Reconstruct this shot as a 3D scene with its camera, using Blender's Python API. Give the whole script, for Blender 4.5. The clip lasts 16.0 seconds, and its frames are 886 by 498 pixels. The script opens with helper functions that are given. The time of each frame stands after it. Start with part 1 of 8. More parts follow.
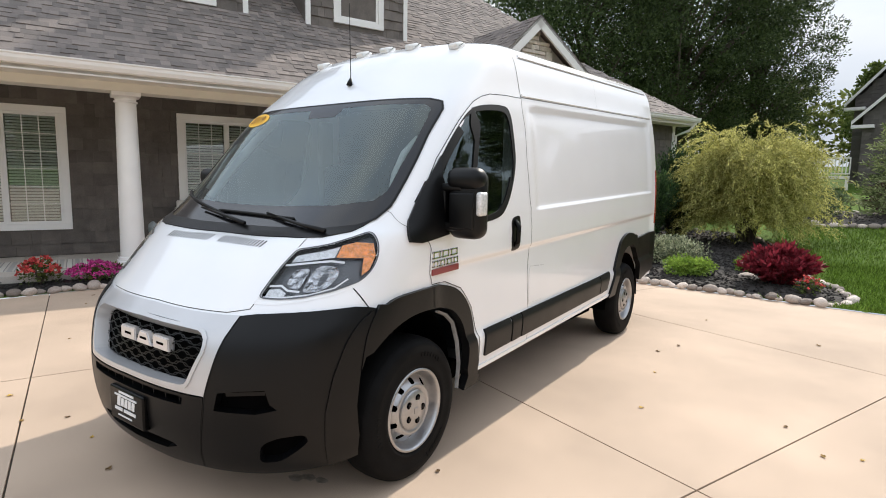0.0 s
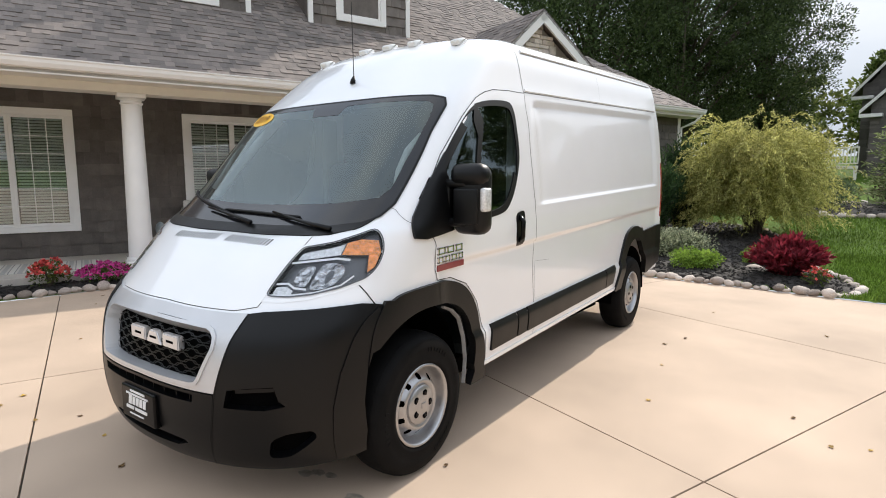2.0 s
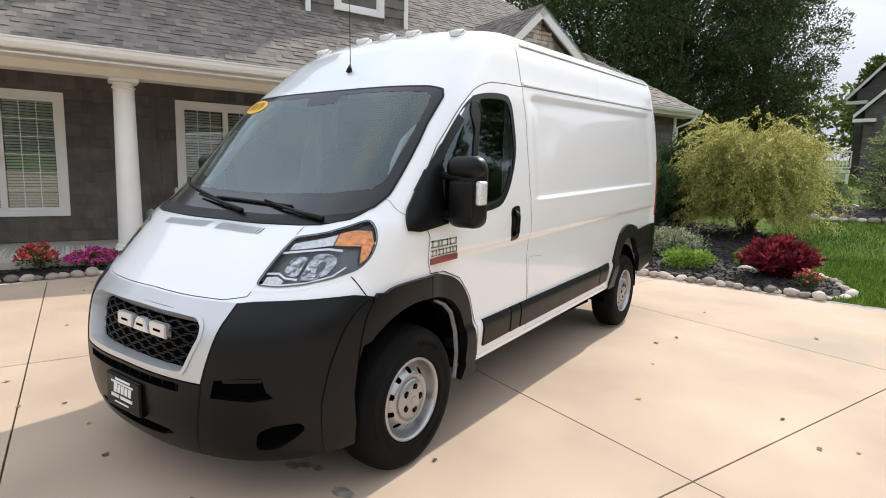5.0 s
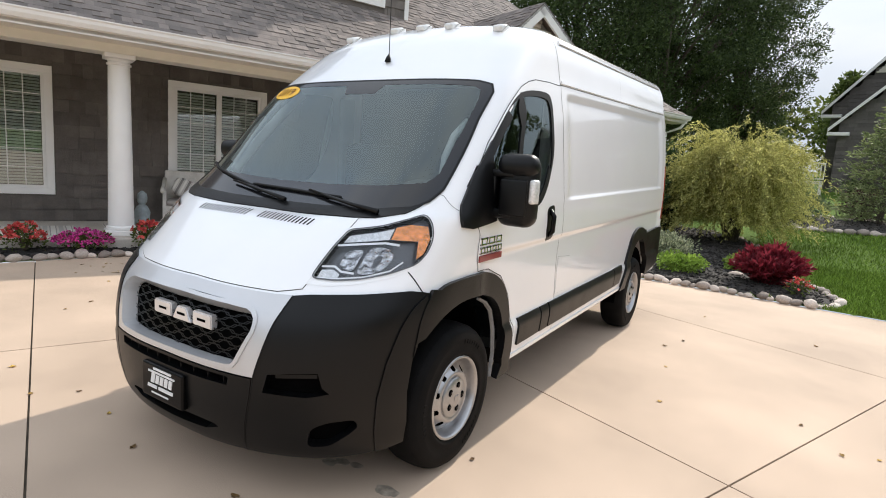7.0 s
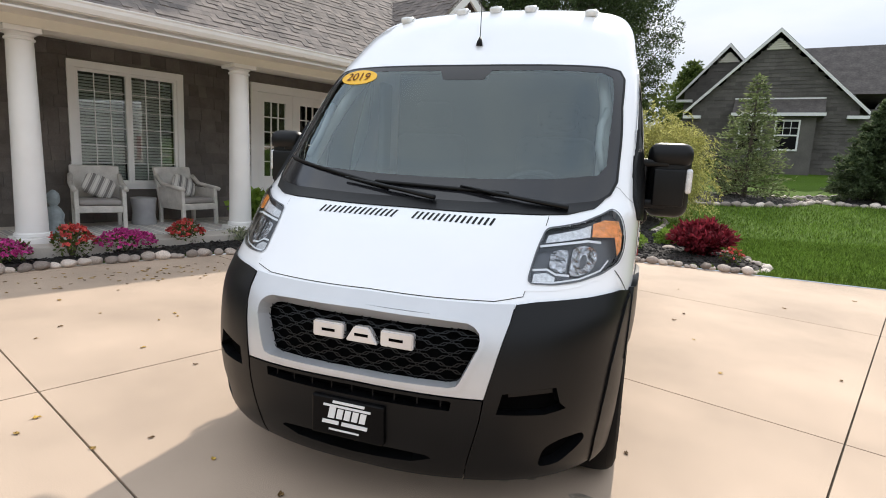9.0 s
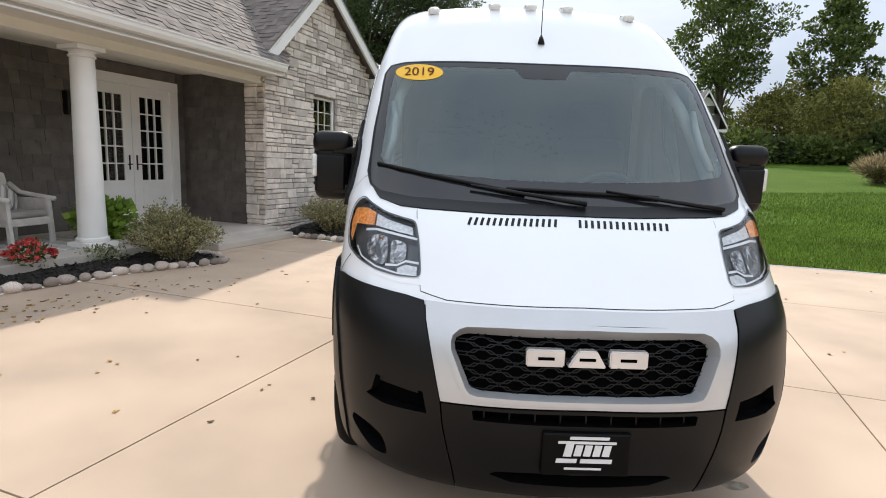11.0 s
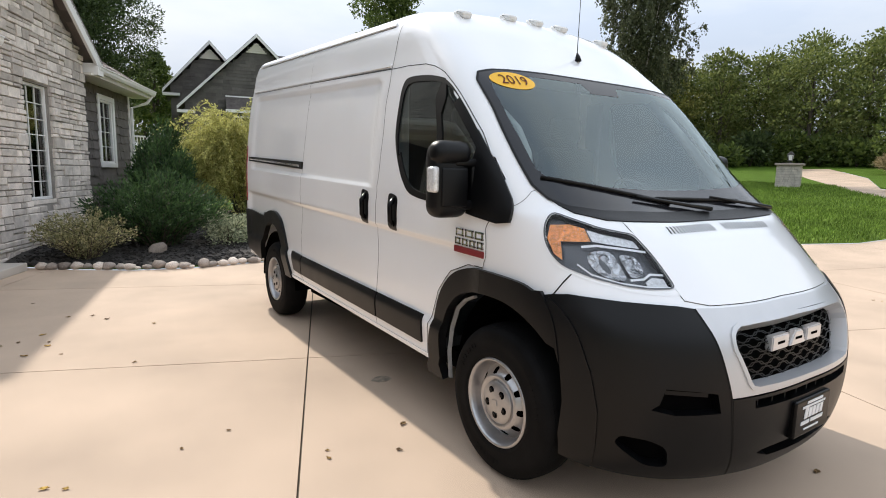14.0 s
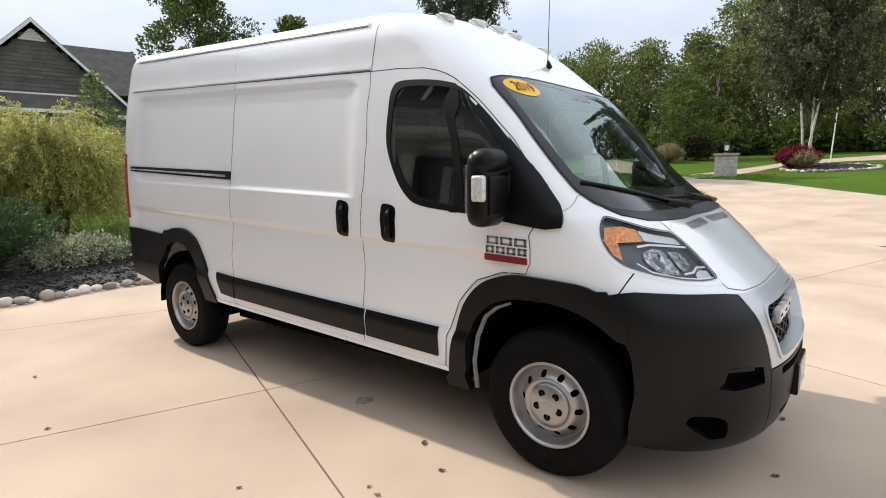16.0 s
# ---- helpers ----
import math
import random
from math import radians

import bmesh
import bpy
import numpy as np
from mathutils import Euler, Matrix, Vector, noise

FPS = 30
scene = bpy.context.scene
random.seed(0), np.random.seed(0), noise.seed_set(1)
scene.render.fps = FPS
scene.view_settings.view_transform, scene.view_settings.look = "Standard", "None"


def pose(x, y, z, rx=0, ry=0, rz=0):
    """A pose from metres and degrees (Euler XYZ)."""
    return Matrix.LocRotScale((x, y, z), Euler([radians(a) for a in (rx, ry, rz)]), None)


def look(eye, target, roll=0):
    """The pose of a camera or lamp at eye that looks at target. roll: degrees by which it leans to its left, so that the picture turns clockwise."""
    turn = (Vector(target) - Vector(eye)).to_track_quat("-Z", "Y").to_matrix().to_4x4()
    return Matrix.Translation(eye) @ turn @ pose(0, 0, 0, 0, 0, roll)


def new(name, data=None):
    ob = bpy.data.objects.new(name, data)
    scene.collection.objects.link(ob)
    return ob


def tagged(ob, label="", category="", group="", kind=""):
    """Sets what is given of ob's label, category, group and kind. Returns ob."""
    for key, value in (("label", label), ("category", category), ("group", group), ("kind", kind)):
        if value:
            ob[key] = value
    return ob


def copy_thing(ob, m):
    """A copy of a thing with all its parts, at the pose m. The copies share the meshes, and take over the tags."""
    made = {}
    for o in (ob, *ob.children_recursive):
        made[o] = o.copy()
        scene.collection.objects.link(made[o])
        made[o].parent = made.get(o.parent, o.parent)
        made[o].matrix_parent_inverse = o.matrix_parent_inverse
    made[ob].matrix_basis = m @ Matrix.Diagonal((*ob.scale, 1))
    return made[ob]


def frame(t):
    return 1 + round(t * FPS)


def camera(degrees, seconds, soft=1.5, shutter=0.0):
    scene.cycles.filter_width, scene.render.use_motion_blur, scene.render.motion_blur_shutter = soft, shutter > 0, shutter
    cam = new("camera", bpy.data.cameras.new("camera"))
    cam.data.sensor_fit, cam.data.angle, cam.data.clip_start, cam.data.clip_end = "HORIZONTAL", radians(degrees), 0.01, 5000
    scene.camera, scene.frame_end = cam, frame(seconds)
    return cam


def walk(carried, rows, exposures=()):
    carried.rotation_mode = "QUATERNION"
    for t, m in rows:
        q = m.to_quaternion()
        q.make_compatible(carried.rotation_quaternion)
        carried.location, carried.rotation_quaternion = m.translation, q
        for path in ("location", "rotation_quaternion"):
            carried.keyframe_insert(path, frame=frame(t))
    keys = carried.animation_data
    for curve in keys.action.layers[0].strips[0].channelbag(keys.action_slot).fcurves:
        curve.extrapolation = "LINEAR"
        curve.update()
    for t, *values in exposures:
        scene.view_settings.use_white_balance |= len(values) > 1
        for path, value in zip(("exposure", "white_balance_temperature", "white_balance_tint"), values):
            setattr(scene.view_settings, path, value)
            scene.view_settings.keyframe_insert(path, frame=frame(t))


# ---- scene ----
cam = camera(77.3, 16.0, soft=1.0)
PATH = [
    (0, (2.621, -2.11, 1.497), (1.478, -0.486, 1.26), 0.9),
    (0.5, (2.622, -2.109, 1.504), (1.473, -0.488, 1.272), 0.8),
    (1, (2.62, -2.112, 1.503), (1.466, -0.495, 1.271), 0.5),
    (1.5, (2.63, -2.114, 1.502), (1.472, -0.501, 1.262), 0.2),
    (2, (2.635, -2.119, 1.498), (1.475, -0.509, 1.247), 0.0),
    (2.5, (2.639, -2.12, 1.498), (1.479, -0.513, 1.232), -0.1),
    (3, (2.637, -2.115, 1.494), (1.479, -0.508, 1.218), -0.1),
    (3.5, (2.622, -2.102, 1.492), (1.469, -0.492, 1.21), 0.0),
    (4, (2.62, -2.092, 1.493), (1.474, -0.476, 1.214), 0.4),
    (6.5, (2.501, -2.144, 1.479), (1.399, -0.498, 1.203), 3.5),
    (7, (2.284, -2.268, 1.48), (1.225, -0.596, 1.192), 4.0),
    (7.5, (2.028, -2.344, 1.45), (1.036, -0.633, 1.151), 4.2),
    (8, (1.673, -2.395, 1.463), (0.771, -0.636, 1.157), 4.0),
    (8.5, (1.325, -2.588, 1.454), (0.533, -0.779, 1.141), 3.5),
    (9, (0.979, -2.707, 1.438), (0.328, -0.842, 1.123), 2.8),
    (9.5, (0.611, -2.742, 1.449), (0.1, -0.834, 1.137), 2.3),
    (12, (-1.271, -2.659, 1.405), (-0.83, -0.731, 1.11), 1.9),
    (12.5, (-1.606, -2.46, 1.419), (-0.975, -0.585, 1.13), 1.7),
    (13, (-1.989, -2.336, 1.446), (-1.185, -0.526, 1.166), 1.4),
    (13.5, (-2.29, -2.145, 1.416), (-1.332, -0.411, 1.14), 1.2),
    (14, (-2.581, -1.915, 1.427), (-1.477, -0.27, 1.154), 1.1),
    (14.5, (-2.87, -1.739, 1.45), (-1.626, -0.198, 1.174), 1.0),
    (15, (-2.998, -1.506, 1.433), (-1.626, -0.077, 1.154), 0.5),
    (15.5, (-3.11, -1.278, 1.465), (-1.626, 0.033, 1.185), -0.2),
    (16, (-3.264, -1.158, 1.476), (-1.702, 0.059, 1.197), -0.8),
]
walk(cam, [(t, look(eye, target, roll)) for t, eye, target, roll in PATH])

# ---- sky, sun, exposure ----
SUN_FROM = Vector((0.03, 0.99, 0.0)).normalized()
SUN_ELEV = radians(38)
world = bpy.data.worlds.new("sky")
scene.world = world
world.use_nodes = True
wn, wl = world.node_tree.nodes, world.node_tree.links
wn.clear()
sky = wn.new("ShaderNodeTexSky")
sky.sky_type, sky.sun_disc = "NISHITA", False
sky.sun_elevation = SUN_ELEV
sky.sun_rotation = math.atan2(SUN_FROM.x, SUN_FROM.y)
sky.air_density, sky.dust_density, sky.ozone_density = 1.0, 2.5, 1.0
# thin high cloud mixed over the clear sky
tc = wn.new("ShaderNodeTexCoord")
mp = wn.new("ShaderNodeMapping")
mp.inputs["Scale"].default_value = (1.2, 1.2, 3.5)
cl = wn.new("ShaderNodeTexNoise")
cl.inputs["Scale"].default_value, cl.inputs["Detail"].default_value = 2.2, 6
cr = wn.new("ShaderNodeValToRGB")
cr.color_ramp.elements[0].position, cr.color_ramp.elements[0].color = 0.36, (0.96, 0.96, 0.96, 1)
cr.color_ramp.elements[1].position, cr.color_ramp.elements[1].color = 0.68, (0.99, 0.99, 0.99, 1)
mx = wn.new("ShaderNodeMix")
mx.data_type = "RGBA"
cc = wn.new("ShaderNodeValToRGB")
cc.color_ramp.elements[0].position, cc.color_ramp.elements[0].color = 0.35, (0.66, 0.75, 0.90, 1)
cc.color_ramp.elements[1].position, cc.color_ramp.elements[1].color = 0.66, (0.91, 0.95, 1.0, 1)
cs = wn.new("ShaderNodeVectorMath")
cs.operation = "SCALE"
cs.inputs["Scale"].default_value = 8.4
wl.new(cc.outputs["Color"], cs.inputs[0])
# the veil is a little thinner towards the horizon
sx = wn.new("ShaderNodeSeparateXYZ")
zr = wn.new("ShaderNodeMapRange")
zr.inputs["From Min"].default_value, zr.inputs["From Max"].default_value = 0.1, 0.42
zr.inputs["To Min"].default_value, zr.inputs["To Max"].default_value = 3.95, 6.9
wl.new(tc.outputs["Generated"], sx.inputs[0])
wl.new(sx.outputs["Z"], zr.inputs["Value"])
wl.new(zr.outputs["Result"], cs.inputs["Scale"])
wl.new(cs.outputs["Vector"], mx.inputs[7])
bg = wn.new("ShaderNodeBackground")
bg.inputs["Strength"].default_value = 0.178
wo = wn.new("ShaderNodeOutputWorld")
wl.new(tc.outputs["Generated"], mp.inputs["Vector"])
wl.new(mp.outputs["Vector"], cl.inputs["Vector"])
wl.new(cl.outputs["Fac"], cr.inputs["Fac"])
wl.new(cl.outputs["Fac"], cc.inputs["Fac"])
wl.new(cr.outputs["Color"], mx.inputs[0])
wl.new(sky.outputs["Color"], mx.inputs[6])
wl.new(mx.outputs[2], bg.inputs["Color"])
wl.new(bg.outputs["Background"], wo.inputs["Surface"])

sun_data = bpy.data.lights.new("sun", "SUN")
sun_data.energy, sun_data.angle, sun_data.color = 3.6, radians(1.0), (1.0, 0.925, 0.83)
sun = new("sun", sun_data)
sun_dir = Vector((SUN_FROM.x * math.cos(SUN_ELEV), SUN_FROM.y * math.cos(SUN_ELEV), math.sin(SUN_ELEV)))
sun.matrix_world = look(sun_dir * 60, (0, 0, 0))
scene.view_settings.exposure = 0.22

# ---- materials ----
def mat(name, base, rough=0.6, metal=0.0, vary=0.12, scale=6.0, grain=0.0, gscale=90.0, bump=0.0, bscale=60.0,
        coat=0.0, spec=0.5, rnd=0.0, isl=0.0, coords="Object", tint=None, dist=0.01, rvar=0.0):
    """A surface: base colour varied at two scales, fine relief, optional per-object / per-island variation."""
    m = bpy.data.materials.new(name)
    m.use_nodes = True
    nt = m.node_tree
    n, l = nt.nodes, nt.links
    b = n["Principled BSDF"]
    b.inputs["Roughness"].default_value, b.inputs["Metallic"].default_value = rough, metal
    b.inputs["Specular IOR Level"].default_value = spec
    if coat:
        b.inputs["Coat Weight"].default_value, b.inputs["Coat Roughness"].default_value = coat, 0.04
    tcn = n.new("ShaderNodeTexCoord")
    n1 = n.new("ShaderNodeTexNoise")
    n1.inputs["Scale"].default_value, n1.inputs["Detail"].default_value = scale, 5
    l.new(tcn.outputs[coords], n1.inputs["Vector"])
    mr = n.new("ShaderNodeMapRange")
    mr.inputs["To Min"].default_value, mr.inputs["To Max"].default_value = 1 - vary, 1 + vary
    mr.inputs["From Min"].default_value, mr.inputs["From Max"].default_value = 0.3, 0.7
    l.new(n1.outputs["Fac"], mr.inputs["Value"])
    fac = mr.outputs["Result"]

    def times(a, lo, hi, src):
        r = n.new("ShaderNodeMapRange")
        r.inputs["To Min"].default_value, r.inputs["To Max"].default_value = lo, hi
        l.new(src, r.inputs["Value"])
        k = n.new("ShaderNodeMath")
        k.operation = "MULTIPLY"
        l.new(a, k.inputs[0])
        l.new(r.outputs["Result"], k.inputs[1])
        return k.outputs[0]

    if grain:
        n2 = n.new("ShaderNodeTexNoise")
        n2.inputs["Scale"].default_value, n2.inputs["Detail"].default_value = gscale, 3
        l.new(tcn.outputs[coords], n2.inputs["Vector"])
        fac = times(fac, 1 - grain, 1 + grain, n2.outputs["Fac"])
    if rnd:
        oi = n.new("ShaderNodeObjectInfo")
        fac = times(fac, 1 - rnd, 1 + rnd, oi.outputs["Random"])
    if isl:
        gi = n.new("ShaderNodeNewGeometry")
        fac = times(fac, 1 - isl, 1 + isl, gi.outputs["Random Per Island"])
    col = n.new("ShaderNodeMix")
    col.data_type, col.blend_type = "RGBA", "MULTIPLY"
    col.inputs[0].default_value = 1
    col.inputs[6].default_value = (*base, 1)
    if tint:
        t = n.new("ShaderNodeMix")
        t.data_type = "RGBA"
        t.inputs[6].default_value, t.inputs[7].default_value = (*base, 1), (*tint, 1)
        src = None
        if isl:
            src = gi.outputs["Random Per Island"]
        elif rnd:
            src = oi.outputs["Random"]
        else:
            n3 = n.new("ShaderNodeTexNoise")
            n3.inputs["Scale"].default_value = scale * 0.37
            l.new(tcn.outputs[coords], n3.inputs["Vector"])
            src = n3.outputs["Fac"]
        l.new(src, t.inputs[0])
        l.new(t.outputs[2], col.inputs[6])
    l.new(fac, col.inputs[7])
    l.new(col.outputs[2], b.inputs["Base Color"])
    if rvar:
        rr = n.new("ShaderNodeMapRange")
        rr.inputs["To Min"].default_value, rr.inputs["To Max"].default_value = max(0.02, rough - rvar), min(1, rough + rvar)
        l.new(n1.outputs["Fac"], rr.inputs["Value"])
        l.new(rr.outputs["Result"], b.inputs["Roughness"])
    if bump:
        nb = n.new("ShaderNodeTexNoise")
        nb.inputs["Scale"].default_value, nb.inputs["Detail"].default_value = bscale, 4
        l.new(tcn.outputs[coords], nb.inputs["Vector"])
        bp = n.new("ShaderNodeBump")
        bp.inputs["Strength"].default_value, bp.inputs["Distance"].default_value = bump, dist
        l.new(nb.outputs["Fac"], bp.inputs["Height"])
        l.new(bp.outputs["Normal"], b.inputs["Normal"])
    return m


def glass(name, tint=(1, 1, 1), rough=0.0, ior=1.45, shine=(1, 1, 1)):
    """A thin pane: mostly clear, mirror-like at a slant."""
    m = bpy.data.materials.new(name)
    m.use_nodes = True
    n, l = m.node_tree.nodes, m.node_tree.links
    n.clear()
    out = n.new("ShaderNodeOutputMaterial")
    tr = n.new("ShaderNodeBsdfTransparent")
    tr.inputs["Color"].default_value = (*tint, 1)
    gl = n.new("ShaderNodeBsdfGlossy")
    gl.inputs["Roughness"].default_value = rough
    gl.inputs["Color"].default_value = (*shine, 1)
    fr = n.new("ShaderNodeFresnel")
    fr.inputs["IOR"].default_value = ior
    mxs = n.new("ShaderNodeMixShader")
    l.new(fr.outputs[0], mxs.inputs[0])
    l.new(tr.outputs[0], mxs.inputs[1])
    l.new(gl.outputs[0], mxs.inputs[2])
    l.new(mxs.outputs[0], out.inputs["Surface"])
    return m


M_PAINT = mat("white_paint", (0.875, 0.888, 0.91), 0.24, vary=0.015, coat=0.9, scale=2)
M_SILVER = mat("silver_paint", (0.58, 0.59, 0.61), 0.34, metal=0.35, vary=0.03, coat=0.6, grain=0.05, gscale=900)
M_PLASTIC = mat("black_plastic", (0.0030, 0.0032, 0.0038), 0.38, spec=0.27, vary=0.2, bump=0.12, bscale=900, dist=0.001, rvar=0.08)
M_GLOSSBLACK = mat("gloss_black", (0.003, 0.003, 0.0034), 0.22, vary=0.1, spec=0.15)
M_SEAL = mat("black_rubber_seal", (0.005, 0.005, 0.005), 0.5, vary=0.2, spec=0.25)
# near-black, almost glossless: the deep shade of recesses and wheel bays is in the colour
M_RECESS_SHADE = mat("recess_shade_black", (0.002, 0.002, 0.0022), 0.9, vary=0.2, spec=0.02)
M_CHROME = mat("chrome", (0.75, 0.76, 0.78), 0.12, metal=1.0, vary=0.04)
M_STEEL = mat("silver_steel_wheel", (0.42, 0.42, 0.43), 0.33, metal=0.85, vary=0.08, grain=0.1, gscale=60)
M_TYRE = mat("tyre_rubber", (0.006, 0.006, 0.0063), 0.65, spec=0.08, vary=0.25, bump=0.3, bscale=250, dist=0.002, scale=12)
M_CONCRETE = mat("concrete", (0.500, 0.382, 0.287), 0.85, vary=0.16, scale=0.9, grain=0.5, gscale=210, bump=0.12, bscale=320, dist=0.003, rnd=0.03)
M_PORCH = mat("grey_porch_concrete", (0.50, 0.46, 0.415), 0.85, vary=0.12, scale=1.5, grain=0.3, gscale=150, bump=0.12, bscale=300, dist=0.003)
M_JOINT = mat("joint_dirt", (0.09, 0.075, 0.055), 0.95, vary=0.4, scale=9)
M_GRASS = mat("grass_ground", (0.080, 0.142, 0.016), 0.9, spec=0.1, vary=0.14, scale=0.5, grain=0.3, gscale=30, bump=0.8, bscale=60, dist=0.04)
M_BLADE = mat("grass_blade", (0.120, 0.202, 0.022), 0.7, spec=0.2, vary=0.2, scale=0.6, isl=0.35, tint=(0.20, 0.30, 0.05))
M_MULCH = mat("black_mulch", (0.022, 0.019, 0.017), 0.9, vary=0.4, scale=14, isl=0.5, bump=0.8, bscale=60, dist=0.02)
M_ROCK = mat("border_rock", (0.37, 0.305, 0.26), 0.85, vary=0.3, scale=9, grain=0.2, gscale=60, bump=0.5, bscale=40, rnd=0.4, tint=(0.60, 0.52, 0.46))
M_SHAKE = mat("dark_shake_siding", (0.135, 0.118, 0.106), 0.82, vary=0.18, scale=5, grain=0.2, gscale=45, bump=0.4, bscale=70, isl=0.22, rnd=0.16)
M_TRIM = mat("white_trim", (0.86, 0.85, 0.83), 0.45, vary=0.03, scale=3)
M_SOFFIT = mat("cream_soffit", (0.78, 0.745, 0.66), 0.6, vary=0.04, scale=3)
M_ROOFS = mat("roof_shingle", (0.18, 0.158, 0.146), 0.92, vary=0.12, scale=3, grain=0.35, gscale=300, bump=0.5, bscale=350, dist=0.004, isl=0.17, tint=(0.225, 0.192, 0.172))
M_STONE = mat("stone_veneer", (0.60, 0.535, 0.48), 0.88, vary=0.18, scale=7, grain=0.2, gscale=60, bump=0.6, bscale=45, rnd=0.22, isl=0.22, tint=(0.72, 0.655, 0.60))
M_MORTAR = mat("mortar", (0.30, 0.275, 0.25), 0.95, vary=0.15, grain=0.2)
M_BARK = mat("bark", (0.10, 0.08, 0.062), 0.9, vary=0.3, scale=8, bump=0.6, bscale=30)
M_GLASS = glass("window_glass", (0.90, 0.93, 0.91), ior=1.75)
M_VGLASS = glass("vehicle_glass", (0.80, 0.88, 0.87), ior=1.9, shine=(0.88, 1.0, 1.0))


def leafm(name, base, tint, isl=0.35, thin=0.35):
    """A leaf that lets some light through."""
    m = mat(name, base, 0.62, vary=0.2, scale=0.7, isl=isl, tint=tint, spec=0.3)
    n, l = m.node_tree.nodes, m.node_tree.links
    b = n["Principled BSDF"]
    tr = n.new("ShaderNodeBsdfTranslucent")
    ms = n.new("ShaderNodeMixShader")
    ms.inputs[0].default_value = thin
    l.new(b.inputs["Base Color"].links[0].from_socket, tr.inputs["Color"])
    l.new(b.outputs[0], ms.inputs[1])
    l.new(tr.outputs[0], ms.inputs[2])
    l.new(ms.outputs[0], n["Material Output"].inputs["Surface"])
    return m


M_LEAF_DK = leafm("oak_leaf", (0.050, 0.078, 0.028), (0.085, 0.115, 0.04))
M_LEAF_MD = leafm("wood_leaf", (0.074, 0.115, 0.030), (0.135, 0.169, 0.041))
M_LEAF_YL = leafm("willow_leaf", (0.36, 0.365, 0.10), (0.56, 0.53, 0.20), thin=0.5)
M_LEAF_JN = leafm("juniper_leaf", (0.030, 0.066, 0.027), (0.07, 0.125, 0.042))
M_LEAF_SP = leafm("spruce_leaf", (0.085, 0.125, 0.062), (0.15, 0.19, 0.095))
M_LEAF_FIR = leafm("fir_leaf", (0.16, 0.21, 0.085), (0.27, 0.31, 0.14))
M_LEAF_RD = leafm("burgundy_leaf", (0.135, 0.014, 0.024), (0.270, 0.030, 0.047))
M_LEAF_VA = leafm("variegated_leaf", (0.216, 0.230, 0.101), (0.405, 0.365, 0.203))
M_LEAF_GY = leafm("grey_green_leaf", (0.20, 0.25, 0.14), (0.46, 0.47, 0.32))
M_LEAF_LM = leafm("lime_leaf", (0.176, 0.297, 0.041), (0.270, 0.392, 0.068))
M_FL_PINK = leafm("pink_petal", (0.55, 0.04, 0.25), (0.70, 0.10, 0.40))
M_FL_RED = leafm("red_petal", (0.55, 0.05, 0.06), (0.72, 0.14, 0.12))
M_STRAW = leafm("plume_grass", (0.28, 0.22, 0.12), (0.40, 0.33, 0.20))

# ---- mesh helpers ----
def link(name, bm, material, parent=None, smooth=False, label="", sharp=None):
    me = bpy.data.meshes.new(name)
    bm.to_mesh(me)
    bm.free()
    me.materials.append(material)
    if smooth:
        me.polygons.foreach_set("use_smooth", [True] * len(me.polygons))
        if sharp:
            me.set_sharp_from_angle(angle=radians(sharp))
    ob = new(name, me)
    if parent:
        ob.parent = parent
    if label:
        tagged(ob, label)
    return ob


def part(name, bm, material, parent, label="", smooth=False, sharp=None):
    return link(name, bm, material, parent, smooth, label, sharp)


def empty(name, label, category, m=None, group="", kind=""):
    ob = new(name)
    if m is not None:
        ob.matrix_world = m
    return tagged(ob, label, category, group, kind)


def box(bm, x0, y0, z0, x1, y1, z1, bevel=0.0, m=None):
    """A box between two corners, bevelled, added to bm."""
    xs, ys, zs = sorted((x0, x1)), sorted((y0, y1)), sorted((z0, z1))
    r = bmesh.ops.create_cube(bm, size=1)
    vs = r["verts"]
    for v in vs:
        v.co = Vector((xs[v.co.x > 0], ys[v.co.y > 0], zs[v.co.z > 0]))
    if bevel:
        es = list({e for v in vs for e in v.link_edges})
        out = bmesh.ops.bevel(bm, geom=es, offset=bevel, segments=2, affect="EDGES", profile=0.5, clamp_overlap=True)
        vs = list({v for f in out["faces"] for v in f.verts} | {v for v in vs if v.is_valid})
    if m is not None:
        bmesh.ops.transform(bm, matrix=m, verts=vs)
    return vs


def boxes(name, rows, material, parent, bevel=0.0, label=""):
    bm = bmesh.new()
    for r in rows:
        box(bm, *r, bevel=bevel)
    return part(name, bm, material, parent, label)


def lathe(bm, prof, seg=24, m=None):
    """Turns (r, z) round z."""
    rings = []
    for r, z in prof:
        if r < 1e-5:
            rings.append([bm.verts.new((0, 0, z))])
        else:
            rings.append([bm.verts.new((r * math.cos(2 * math.pi * k / seg), r * math.sin(2 * math.pi * k / seg), z)) for k in range(seg)])
    for a, b in zip(rings, rings[1:]):
        for k in range(seg):
            p, q = a[k % len(a)], a[(k + 1) % len(a)]
            s, t = b[(k + 1) % len(b)], b[k % len(b)]
            vs = []
            for v in (p, q, s, t):
                if v not in vs:
                    vs.append(v)
            if len(vs) > 2:
                bm.faces.new(vs)
    vs = [v for r in rings for v in r]
    if m is not None:
        bmesh.ops.transform(bm, matrix=m, verts=vs)
    return vs


